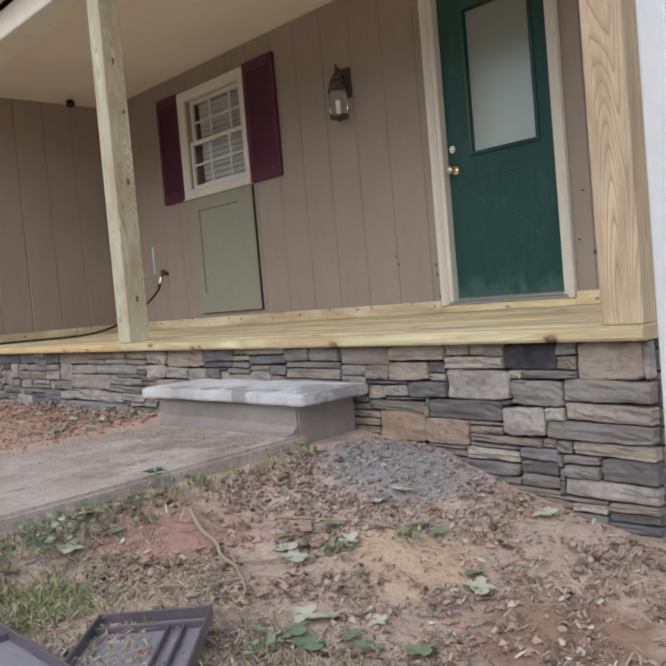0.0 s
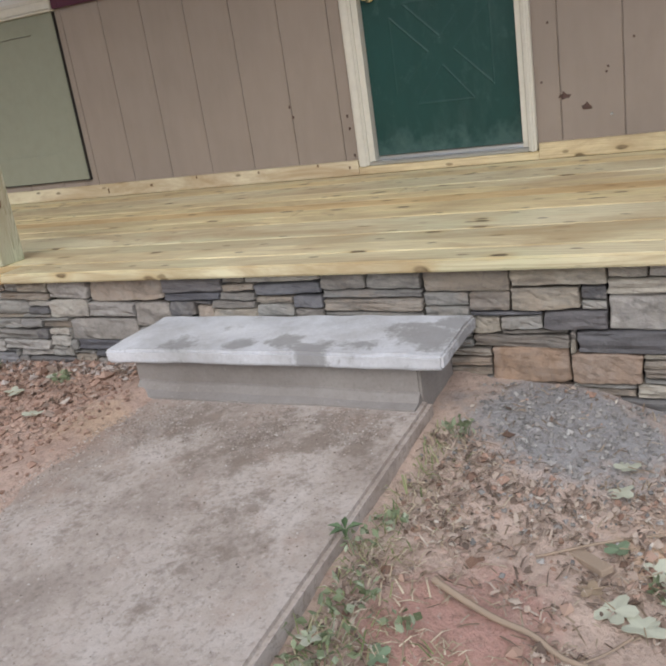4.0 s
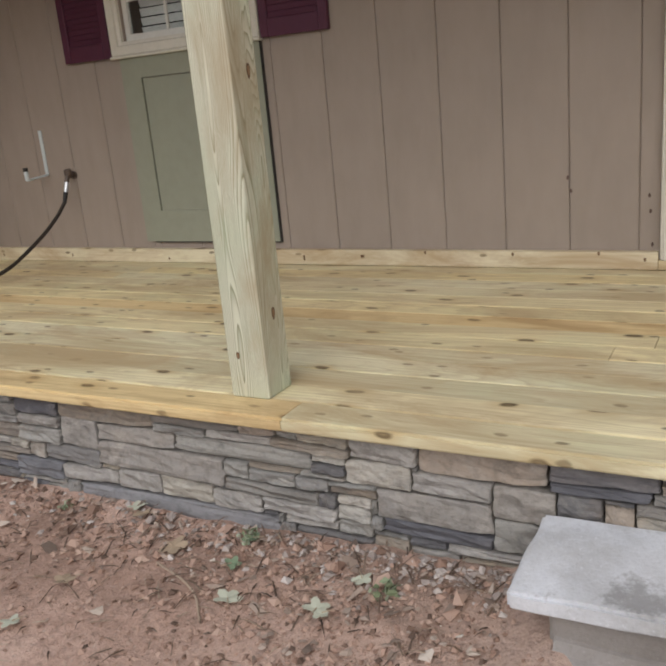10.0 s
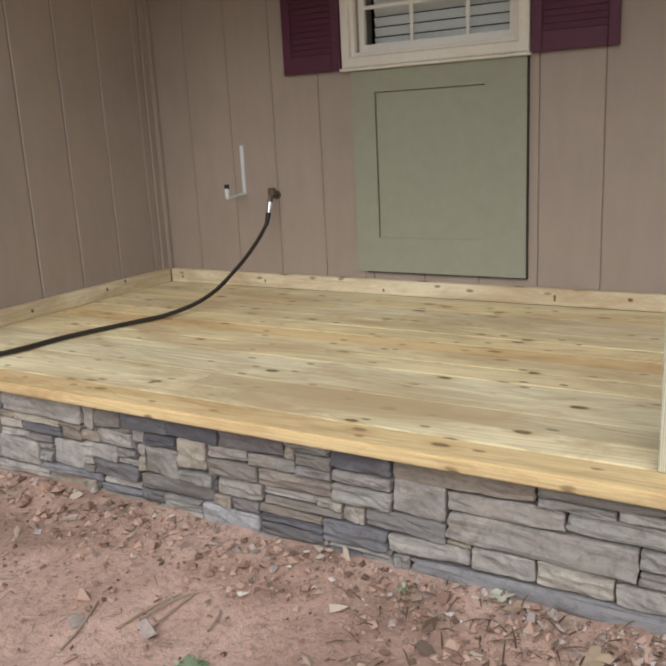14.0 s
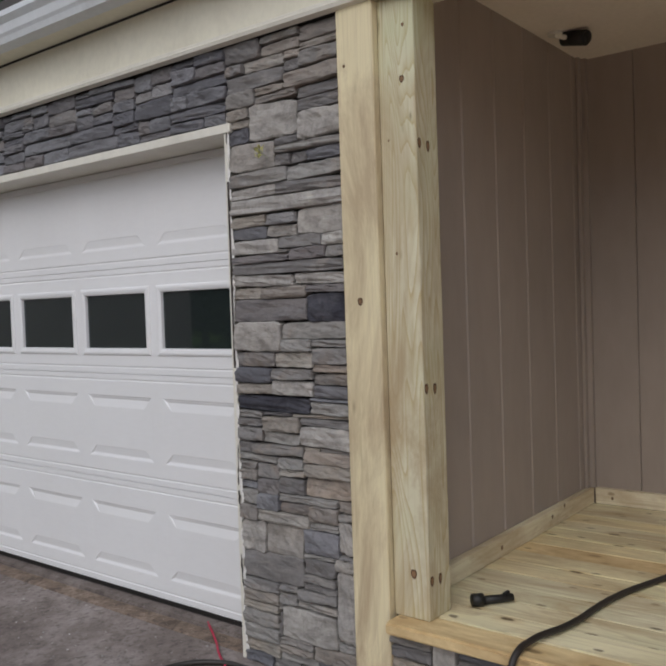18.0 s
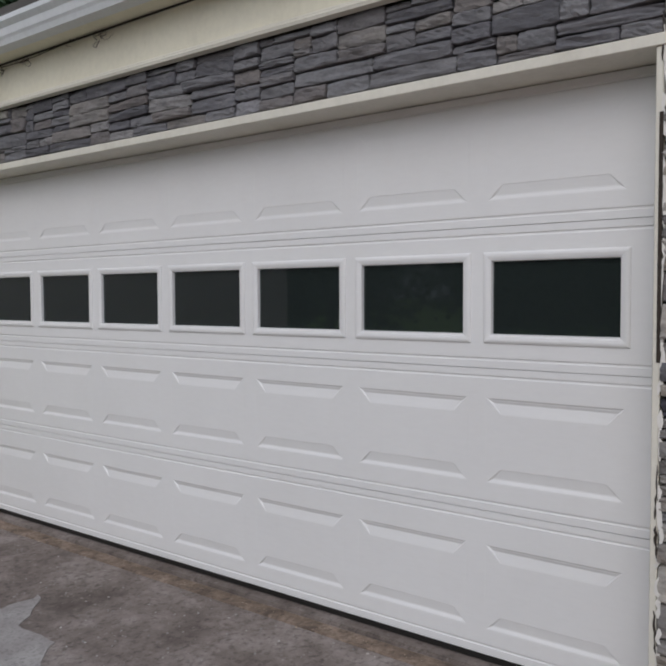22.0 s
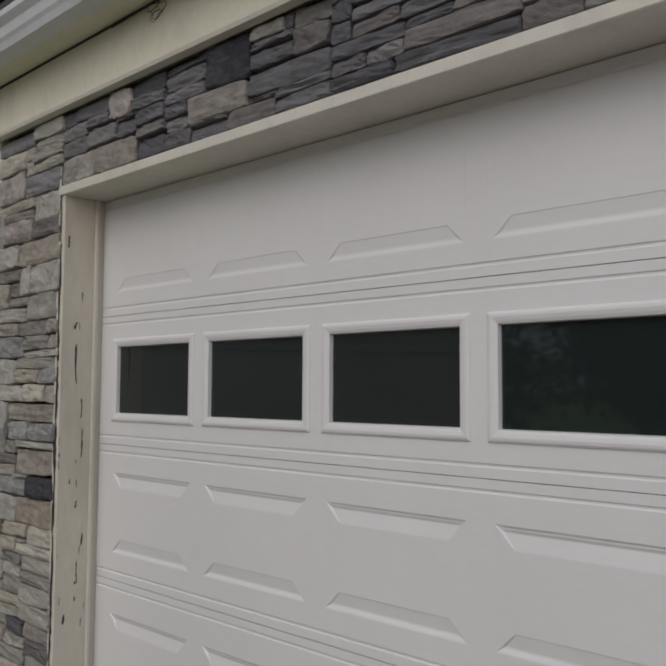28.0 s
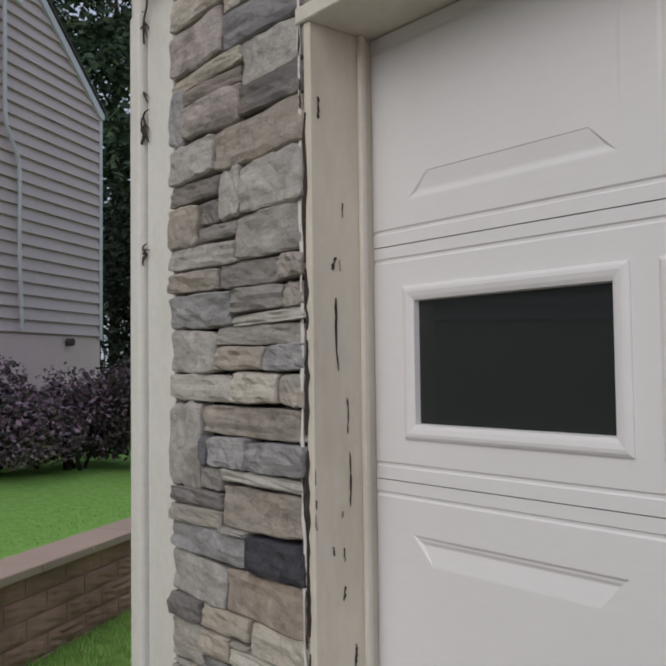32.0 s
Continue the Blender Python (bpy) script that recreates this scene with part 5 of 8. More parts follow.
blotch("putty_patch", 2.436, 1.662, [(0, 0, 0.014), (0.017, 0.002, 0.008), (-0.018, -0.003, 0.009), (0.003, 0.017, 0.006), (0.026, -0.004, 0.004), (-0.028, 0.002, 0.004), (0.008, -0.011, 0.006)], "rusty brown putty patch on the siding")
blotch("putty_patch", 2.330, 1.60, [(0, 0, 0.015), (0.012, -0.006, 0.009), (-0.014, -0.004, 0.010), (-0.002, 0.015, 0.007), (-0.022, -0.009, 0.005), (0.021, 0.004, 0.004)], "dark brown putty patch on the siding")
for y, z in ((2.222, 1.78), (2.23, 1.755), (2.50, 2.02), (2.545, 1.74), (2.10, 1.9)):
    wall_disc("nail_hole", y, z, 0.006, "small dark nail hole in the siding", cat="nail hole")
wall_disc("nail", 2.213, 1.552, 0.007, "bright nail head in the siding", mat=M_STEEL, cat="nail")
for y, z in ((3.985, 1.78), (3.97, 1.72), (3.615, 1.47), (3.625, 1.62), (3.63, 1.69)):
    wall_disc("paint_chip", y, z, 0.0055, "chipped dark spot in the taupe paint", squash=1.8, cat="paint chip")

# ---- knots in the timber ----
M_KNOT = painted("dark_knot_wood", (0.11, 0.06, 0.03), 0.7, 0.4)
M_KNOT_IN = painted("knot_heart_wood", (0.24, 0.14, 0.07), 0.7, 0.3)
posts = [o for o in bpy.data.objects if o.name.startswith("porch_post")]


def knot(post, p, normal, rz, rx):
    """An oval knot set flush in a timber face."""
    p, nrm = Vector(p), Vector(normal)
    side = Vector((0, 1, 0)) if abs(nrm.x) > 0.5 else Vector((1, 0, 0))
    for k, (f, m, lift) in enumerate(((1.0, M_KNOT, 0.0008), (0.62, M_KNOT_IN, 0.0014))):
        bm = bmesh.new()
        vs = [bm.verts.new(p + nrm * lift + side * (rx * f * math.cos(a)) + Vector((0, 0, rz * f * math.sin(a) * (1 + 0.15 * math.sin(3 * a))))) for a in (i * math.tau / 14 for i in range(14))]
        f1 = bm.faces.new(vs)
        ext = bmesh.ops.extrude_face_region(bm, geom=[f1])["geom"]
        for v in (g for g in ext if isinstance(g, bmesh.types.BMVert)):
            v.co -= nrm * 0.003
        bmesh.ops.recalc_face_normals(bm, faces=bm.faces[:])
        part("knot", bm, m, post)


mid = min(posts, key=lambda o: abs(o.location.y - 4.557))
cor = min(posts, key=lambda o: abs(o.location.y - 7.822))
for x, z, rz in ((2.585, 2.33, 0.022), (2.57, 1.62, 0.02), (2.56, 3.05, 0.02), (2.60, 2.75, 0.014)):
    knot(mid, (x, 4.4885, z), (0, -1, 0), rz, 0.009)
knot(mid, (2.4945, 4.585, 1.50), (-1, 0, 0), 0.012, 0.006)
for z in (3.00, 2.165, 1.50):
    knot(cor, (2.475, 7.7495, z), (0, -1, 0), 0.018, 0.012)
    knot(cor, (2.53, 7.7495, z - 0.004), (0, -1, 0), 0.02, 0.011)
for y, z, r in ((7.80, 3.22, 0.013), (7.84, 2.63, 0.006), (7.81, 1.52, 0.017), (7.86, 3.02, 0.004), (7.79, 3.40, 0.007)):
    knot(cor, (2.4555, y, z), (-1, 0, 0), r, r * 0.75)

knot(bpy.data.objects["trim_corner_board"], (2.4245, 7.98, 2.47), (-1, 0, 0), 0.014, 0.011)
knot(bpy.data.objects["trim_corner_board"], (2.4245, 8.02, 3.3), (-1, 0, 0), 0.006, 0.005)

for y, z in [(5.4, 1.407), (5.04, 1.411), (4.69, 1.434), (4.24, 1.428), (3.84, 1.435), (3.64, 1.409), (7.77, 1.396), (7.13, 1.4), (6.34, 1.386), (5.4, 1.391), (5.05, 1.412)]:
    knot(kick, (4.3368, y, z), (-1, 0, 0), 0.009, 0.006)
for x, z in [(3.24, 1.401), (3.78, 1.413), (3.93, 1.435)]:
    knot(bpy.data.objects["baseboard_side"], (x, 7.8658, z), (0, -1, 0), 0.01, 0.009)

# ---- neighbour's house ----
M_VINYL = painted("grey_vinyl_siding", (0.66, 0.56, 0.555), 0.6, 0.06, (2, 2, 2), 0.05)
M_PLASTER = painted("tan_foundation_render", (0.83, 0.675, 0.645), 0.85, 0.08, (3, 3, 3), 0.2)
NC, NU = Vector((5.22, 20.87)), Vector((-0.831, -0.556)).normalized()
NN = Vector((NU.y, -NU.x))
if NN.dot(Vector((1.27, 12.26)) - NC) < 0:
    NN = -NN


def np_(s, z, out=0.0):
    p = NC + NU * s + NN * out
    return (p.x, p.y, z)


nh = base("neighbour_house", NC.x, NC.y, 1.3, "neighbour's grey lap-sided gabled house on a tan foundation", "house")


def plate(pts, thick):
    """A flat piece on the neighbour's wall from (s, z) corners; thick: (inner, outer) offset."""
    bm = bmesh.new()
    a = [bm.verts.new(np_(s, z, thick[0])) for s, z in pts]
    b = [bm.verts.new(np_(s, z, thick[1])) for s, z in pts]
    n = len(pts)
    bm.faces.new(a)
    bm.faces.new(b)
    for i in range(n):
        bm.faces.new((a[i], a[(i + 1) % n], b[(i + 1) % n], b[i]))
    bmesh.ops.recalc_face_normals(bm, faces=bm.faces[:])
    return bm


def rake(s):
    return 5.36 + (s - 0.1) * 0.80 if s < 5.0 else 9.28 - (s - 5.0) * 0.80


part("wall", plate([(0.02, 2.7), (9.9, 2.7), (9.9, rake(9.9) - 0.1), (5.0, rake(5.0) - 0.05), (0.02, 5.25)], (-0.3, -0.02)), M_VINYL, nh)
part("foundation", plate([(0.0, 0.8), (9.92, 0.8), (9.92, 2.76), (0.0, 2.76)], (-0.3, -0.005)), M_PLASTER, nh, "tan rendered foundation")
z = 2.78
while z < 9.0:
    e0 = 0.03 if z < 5.3 else 0.1 + (z - 5.36) / 0.80
    e1 = 9.88 if z < 5.3 else 9.9 - (z - 5.36) / 0.80
    if e1 - e0 < 0.3:
        break
    bm = bmesh.new()
    v = [bm.verts.new(p) for p in (np_(e0, z, -0.019), np_(e1, z, -0.019), np_(e1, z, 0.022), np_(e0, z, 0.022), np_(e0 + 0.0, z + 0.125, -0.012), np_(e1, z + 0.125, -0.012))]
    for f in ((v[0], v[1], v[2], v[3]), (v[3], v[2], v[5], v[4]), (v[0], v[3], v[4]), (v[1], v[5], v[2])):
        bm.faces.new(f)
    bmesh.ops.recalc_face_normals(bm, faces=bm.faces[:])
    part("lap_board", bm, M_VINYL, nh)
    z += 0.122
part("corner_board", plate([(-0.02, 2.74), (0.035, 2.74), (0.035, 5.30), (-0.02, 5.30)], (-0.05, 0.02)), M_WHITE, nh, "white corner trim")
part("rake_trim", plate([(-0.03, 5.24), (0.03, 5.24), (5.0, 9.26), (5.0, 9.34), (-0.03, 5.30)], (-0.05, 0.04)), M_WHITE, nh, "pale rake trim")
roofb = bmesh.new()
pts = [np_(-0.06, 5.31, 0.05), np_(5.0, 9.37, 0.05), np_(5.0, 9.37, -7.0), np_(-0.06, 5.31, -7.0)]
roofb.faces.new([roofb.verts.new(p) for p in pts])
ext = bmesh.ops.extrude_face_region(roofb, geom=roofb.faces[:])["geom"]
for v in (g for g in ext if isinstance(g, bmesh.types.BMVert)):
    v.co.z += 0.03
bmesh.ops.recalc_face_normals(roofb, faces=roofb.faces[:])
part("roof_slope", roofb, M_SHINGLE, nh, "dark shingle roof")
part("wall", plate([(0.0, 0.8), (0.04, 0.8), (0.04, 5.2), (0.0, 5.2)], (-7.0, -0.31)), M_VINYL, nh)
tube("downpipe", [np_(1.70, 7.0, 0.05), np_(1.685, 5.6, 0.05), np_(1.66, 4.72, 0.05), np_(1.63, 4.66, 0.05), np_(1.51, 4.48, 0.05), np_(1.48, 4.42, 0.05), np_(1.455, 3.4, 0.05), np_(1.42, 2.80, 0.05)], 0.020, M_WHITE, nh, "white downpipe with an offset bend", 6)
wf = part("window", plate([(1.40, 5.97), (2.3, 5.97), (2.3, 6.9), (1.40, 6.9)], (-0.02, 0.03)), M_WHITE, nh, "white framed window")
part("pane", plate([(1.47, 6.03), (2.23, 6.03), (2.23, 6.84), (1.47, 6.84)], (0.028, 0.033)), M_DIM_PANE, wf)
part("vent_pipe", join([cyl_bm(np_(0.62, 2.70, 0.0), np_(0.62, 2.70, 0.07), 0.04)]), M_SHINGLE, nh)

# ---- retaining wall and lawn ----
M_BLOCK2 = painted("brown_split_block", (0.58, 0.36, 0.285), 0.95, 0.5, (9, 9, 9), 1.0, 0.5, (0.26, 0.16, 0.12))
M_CAPST = painted("tan_cap_block", (0.64, 0.48, 0.40), 0.9, 0.12, (6, 6, 6), 0.3)
rw = base("retaining_wall", 2.7, 16.4, 0.95, "curved brown split-block retaining wall with a tan cap", "wall")


def rw_curve(s):
    """Plan of the wall's face: straight, slanting away from the drive, then bending further off."""
    d = Vector((0.85, 0.527))
    if s < 3.6:
        return Vector((1.02, 15.37)) + d * s, d
    k = s - 3.6
    a0 = math.atan2(d.y, d.x)
    a = a0 + min(k * 0.2, 0.7)
    m = a0 + min(k * 0.1, 0.35)
    return Vector((1.02, 15.37)) + d * 3.6 + Vector((math.cos(m), math.sin(m))) * k, Vector((math.cos(a), math.sin(a)))


bs = []
for v in range(3):
    b = box_bm(-0.5, 0.5, 0.0, 1.0, 0.0, 1.0)
    bmesh.ops.subdivide_edges(b, edges=b.edges[:], cuts=4, use_grid_fill=True)
    rv = random.Random(70 + v)
    for q in b.verts:
        if q.co.y < 0.01 and abs(q.co.x) < 0.49 and 0.02 < q.co.z < 0.98:
            q.co.y -= rv.uniform(0.0, 0.06)
    me = bpy.data.meshes.new("retaining_block")
    b.to_mesh(me)
    b.free()
    me.materials.append(M_BLOCK2)
    bs.append(me)
rb = random.Random(8)
for c in range(5):
    s = 0.5 + (0.17 if c % 2 else 0.0)
    while s < 6.8:
        w = 0.34
        p, d = rw_curve(s + w / 2)
        ob = new("block", rb.choice(bs))
        zz = 0.77 + 0.112 * c
        ob.matrix_basis = Matrix.Translation((p.x, p.y + 0.008 * c, zz)) @ Matrix.Rotation(math.atan2(d.y, d.x), 4, "Z") @ Matrix.Diagonal((w - 0.006, 0.24, 0.107, 1))
        ob.parent = rw
        ob.matrix_parent_inverse = Matrix.Translation(-Vector(rw.location))
        s += w
bm = bmesh.new()
last = None
for k in range(64):
    p, d = rw_curve(0.5 + 0.1 * k)
    q = p + Vector((-d.y, d.x)) * 0.012
    pair = (bm.verts.new((q.x, q.y, 0.77)), bm.verts.new((q.x, q.y + 0.03, 1.33)))
    if last:
        bm.faces.new((last[0], pair[0], pair[1], last[1]))
    last = pair
bmesh.ops.solidify(bm, geom=bm.faces[:], thickness=0.03)
part("joint_filling", bm, M_CAPST, rw, "pale dusty filling of the joints")
s = 0.5
while s < 6.8:
    p, d = rw_curve(s + 0.225)
    bm = box_bm(-0.222, 0.222, -0.022, 0.27, 0, 0.05, 0.006)
    bm.transform(Matrix.Translation((p.x, p.y, 1.330)) @ Matrix.Rotation(math.atan2(d.y, d.x), 4, "Z"))
    part("cap_block", bm, M_CAPST, rw, "smooth tan cap block")
    s += 0.45

M_LAWN = material("clipped_lawn", (0.09, 0.2, 0.03), 0.9)
ln = Net(M_LAWN)
ln.color(ln.ramp(ln.noise(ln.pos(), 18.0, 6), [(0.3, (0.22, 0.47, 0.085)), (0.7, (0.36, 0.64, 0.15))]))
ln.bump(ln.noise(ln.pos(), 130.0, 3), 0.3, 0.01)
bm = bmesh.new()
ring = []
for i in range(35):
    p, d = rw_curve(0.5 + 0.18 * i)
    q = p + Vector((-d.y, d.x)) * 0.26
    ring.append(q)
front = [bm.verts.new((q.x, q.y, 1.376)) for q in ring]
mid_r = [bm.verts.new((q.x - 0.1, q.y + 1.6, 1.50)) for q in ring]
back = [bm.verts.new((q.x - 0.4, q.y + 9.0, 1.62)) for q in ring]
for a, b in ((front, mid_r), (mid_r, back)):
    for i in range(len(a) - 1):
        bm.faces.new((a[i], a[i + 1], b[i + 1], b[i]))
tagged(finish("ground_lawn", bm, M_LAWN), "bright green clipped lawn behind the retaining wall", "lawn", kind="structure")


# ---- leaf clouds ----
def island_material(name, stops, rough=0.7, sheen=0.0):
    m = material(name, stops[0][1], rough, spec=0.25)
    n = Net(m)
    g = n.t.nodes.new("ShaderNodeNewGeometry")
    n.color(n.ramp(g.outputs["Random Per Island"], stops))
    if sheen:
        n.b.inputs["Transmission Weight"].default_value = 0.0
    return m


M_HEDGE = island_material("burgundy_hedge_leaf", [(0.0, (0.04, 0.05, 0.03)), (0.3, (0.09, 0.075, 0.075)), (0.6, (0.23, 0.14, 0.20)), (1.0, (0.47, 0.35, 0.46))])
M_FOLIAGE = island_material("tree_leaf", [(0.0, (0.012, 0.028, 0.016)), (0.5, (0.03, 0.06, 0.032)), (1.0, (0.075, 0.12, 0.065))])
# near-black leaf colour stands in for the deep shade under the trees
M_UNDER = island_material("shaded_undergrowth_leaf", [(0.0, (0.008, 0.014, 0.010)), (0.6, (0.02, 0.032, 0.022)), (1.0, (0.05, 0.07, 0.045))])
# darker copy of the hedge leaf, with the shade of the right end in its colour
M_HEDGE_SHADE = island_material("shaded_hedge_leaf", [(0.0, (0.03, 0.035, 0.025)), (0.4, (0.07, 0.065, 0.06)), (0.8, (0.15, 0.115, 0.135)), (1.0, (0.30, 0.25, 0.28))])
M_BARK = painted("grey_brown_bark", (0.06, 0.048, 0.04), 0.95, 0.35, (6, 6, 1), 0.9)


def leaf_mesh(name, pts, size, rnd, mat, pointed=0.55):
    """Many small folded leaves, one per point."""
    vs, fs = [], []
    for p in pts:
        a = Vector((rnd.gauss(0, 1), rnd.gauss(0, 1), rnd.gauss(0, 0.6))).normalized()
        b = a.cross(Vector((rnd.gauss(0, 1), rnd.gauss(0, 1), rnd.gauss(0, 1)))).normalized()
        c = a.cross(b)
        s = size * rnd.uniform(0.6, 1.3)
        i = len(vs)
        p = Vector(p)
        vs += [p - a * s, p + b * s * pointed + c * s * 0.18, p + a * s, p - b * s * pointed + c * s * 0.18]
        fs += [(i, i + 1, i + 2), (i, i + 2, i + 3)]
    me = bpy.data.meshes.new(name)
    me.from_pydata([tuple(v) for v in vs], [], fs)
    me.materials.append(mat)
    return me


def shrub(x, y, z, rx, ry, rz, seed, count, label, mat=None, leaf=0.03):
    rnd = random.Random(seed)
    s = base("hedge_shrub", x, y, z, label, "shrub", "hedge")
    pts = []
    lumps = [(rnd.uniform(-0.7, 0.7) * rx, rnd.uniform(-0.7, 0.7) * ry, rnd.uniform(0.12, 0.85) * rz, rnd.uniform(0.28, 0.48) * rx) for _ in range(16)]
    while len(pts) < count:
        lx, ly, lz, lr = rnd.choice(lumps)
        d = Vector((rnd.gauss(0, 1), rnd.gauss(0, 1), rnd.gauss(0, 1))).normalized() * lr * rnd.uniform(0.6, 1.1)
        p = (lx + d.x, ly + d.y, lz + d.z)
        if p[2] > 0.05:
            pts.append((x + p[0], y + p[1], z + p[2]))
    ob = new("foliage", leaf_mesh("foliage", pts, leaf, rnd, mat or M_HEDGE))
    hang(ob, s)
    stems = [cyl_bm((x + 0.1 * math.cos(k), y + 0.1 * math.sin(k), z - 0.05), (x + 0.5 * rx * math.cos(k * 2.1), y + 0.5 * ry * math.sin(k * 2.1), z + 0.7 * rz), 0.02, 0.008, 6) for k in range(6)]
    for st in stems:
        part("stem", st, M_BARK, s)
    return s


HL = "dense burgundy and green leaved hedge shrub"
shrub(3.35, 19.2, 1.52, 0.75, 0.5, 0.95, 1, 9000, HL)
shrub(4.35, 19.5, 1.52, 0.72, 0.5, 0.90, 2, 9000, HL)
shrub(5.05, 19.3, 1.50, 0.70, 0.55, 0.95, 3, 9000, "dense hedge shrub with leaves darkened for the shaded end", M_HEDGE_SHADE)
shrub(2.4, 18.9, 1.52, 0.7, 0.5, 0.9, 4, 3000, HL)


def tree(x, y, z, height, spread, seed, count, label, leaf=0.11):
    rnd = random.Random(seed)
    t = base("tree", x, y, z, label, "tree", "wood edge")
    trunk = [cyl_bm((x, y, z - 0.2), (x + rnd.uniform(-0.2, 0.2), y, z + height * 0.55), 0.17, 0.11, 10), cyl_bm((x, y, z + height * 0.5), (x + rnd.uniform(-0.4, 0.4), y, z + height * 0.95), 0.11, 0.03, 8)]
    tips = []
    for k in range(22):
        h = height * (0.22 + 0.72 * k / 22)
        a = k * 2.4 + rnd.uniform(-0.5, 0.5)
        r = spread * (0.5 + 0.5 * rnd.random()) * (1.1 - 0.7 * k / 22)
        tip = (x + r * math.cos(a), y + r * math.sin(a), z + h + 0.25 * r)
        trunk.append(cyl_bm((x, y, z + h * 0.93), tip, 0.045, 0.012, 5))
        tips.append((tip, r))
        tips.append(((x + 0.55 * r * math.cos(a), y + 0.55 * r * math.sin(a), z + h + 0.1), r * 0.8))
    part("trunk", join(trunk), M_BARK, t, "", True)
    pts = []
    for _ in range(count):
        (tx, ty, tz), r = rnd.choice(tips)
        d = Vector((rnd.gauss(0, 1), rnd.gauss(0, 1), rnd.gauss(0, 0.6))) * 0.26 * max(0.8, r)
        pts.append((tx + d.x, ty + d.y, tz + d.z))
    hang(new("crown", leaf_mesh("crown", pts, leaf, rnd, M_FOLIAGE)), t)
    return t


TL = "tall broadleaf tree with a loose dark green crown"
t_a = tree(9.5, 27.0, 1.2, 15.0, 2.6, 5, 9000, TL)
t_b = tree(13.0, 31.0, 1.2, 17.0, 3.0, 6, 9000, TL)
for src, x, y, r in ((t_a, 11.5, 34.0, 40), (t_b, 8.0, 33.0, 100), (t_a, 15.5, 36.0, 200), (t_b, 5.5, 36.0, 300), (t_a, 2.5, 33.0, 150), (t_b, -1.5, 36.0, 20), (t_a, 18.0, 31.0, 260), (t_b, 11.0, 29.5, 320)):
    copy_thing(src, pose(x, y, 1.2, 0, 0, r))
t_c = tree(-17.0, 6.0, 0.0, 6.8, 3.4, 9, 9000, TL, 0.15)
for x, y, r in ((-18.0, 10.5, 70), (-17.0, 15.0, 140), (-18.5, 20.0, 220), (-18.0, 1.5, 300), (-19.0, -4.0, 33), (-16.0, 25.0, 120), (-21.0, 8.2, 200), (-21.5, 13.0, 10), (-21.0, 3.5, 250), (-22.0, 17.5, 330), (-17.0, 30.0, 80)):
    copy_thing(t_c, pose(x, y, 0.0, 0, 0, r))
# shrubs added to fill the shadow between house and corner with dark colour
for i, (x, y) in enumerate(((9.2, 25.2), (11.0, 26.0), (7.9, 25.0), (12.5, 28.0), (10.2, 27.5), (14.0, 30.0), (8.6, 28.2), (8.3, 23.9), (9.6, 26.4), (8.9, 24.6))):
    shrub(x, y, 1.3, 1.6, 1.2, 4.6, 20 + i, 6500, "undergrowth shrub at the wood edge, leaves near-black for the shade", M_UNDER, 0.06)

# ---- downspout at the garage corner ----
dsp = base("downspout", 2.475, 14.385, 0.95, "dirty white round downspout at the garage corner", "downspout")
tube("elbow", [(2.265, 14.36, 3.80), (2.275, 14.365, 3.73), (2.35, 14.378, 3.645), (2.42, 14.384, 3.60), (2.463, 14.385, 3.545), (2.475, 14.385, 3.44)], 0.036, M_CORNER, dsp, "stained white elbow")
part("pipe", box_bm(2.44, 2.51, 14.35, 14.42, 0.97, 3.46, 0.012, 2), M_CORNER, dsp)

# ---- vine on the garage corner ----
M_VINE = painted("dry_vine_stem", (0.07, 0.055, 0.045), 0.9, 0.3)
vine = base("vine", 2.45, 14.25, 2.5, "dry bare vine stems clinging to the corner board", "vine")
rv = random.Random(4)
for k, (y, z) in enumerate(((14.342, 2.74), (14.345, 3.09), (14.345, 3.12), (14.35, 3.21), (14.35, 3.42))):
    for _ in range(5):
        a, l = rv.uniform(0, math.tau), rv.uniform(0.03, 0.075)
        tube("tendril", [(2.457, y, z), (2.446, y + 0.45 * l * math.cos(a), z + 0.55 * l * math.sin(a)), (2.455, y + 0.7 * l * math.cos(a + 0.4), z + l * math.sin(a + 0.4))], 0.0036, M_VINE, vine, "", 4, False, 0.4)
tube("stem", [(2.452, 14.345, 3.36), (2.446, 14.335, 3.42), (2.452, 14.325, 3.48), (2.45, 14.34, 3.53)], 0.003, M_VINE, vine)
for k in range(8):
    y, z0 = 14.33 + rv.uniform(-0.05, 0.1), 3.45 + rv.uniform(-0.05, 0.3)
    p = [(2.40 + rv.uniform(-0.1, 0.04), y, z0)]
    for _ in range(4):
        p.append((p[-1][0] + rv.uniform(-0.05, 0.04), p[-1][1] + rv.uniform(-0.07, 0.05), p[-1][2] + rv.uniform(-0.02, 0.08)))
    tube("tendril", p, 0.0016, M_VINE, vine)

# ---- dry strands on the frieze ----
strand = base("vine", 2.42, 11.5, 3.7, "dry vine strands hanging over the cream frieze board", "vine")
for y, z, n in ((11.36, 3.73, 5), (11.6, 3.755, 4), (12.02, 3.72, 4), (12.3, 3.71, 4), (12.9, 3.72, 5)):
    for _ in range(n):
        p = [(2.427, y + rv.uniform(-0.02, 0.02), z + rv.uniform(-0.02, 0.02))]
        for _ in range(3):
            p.append((2.425 + rv.uniform(-0.008, 0.002), p[-1][1] + rv.uniform(-0.07, 0.07), min(3.757, p[-1][2] + rv.uniform(-0.03, 0.03))))
        tube("tendril", p, 0.0017, M_VINE, strand, "", 4, False, 0.3)
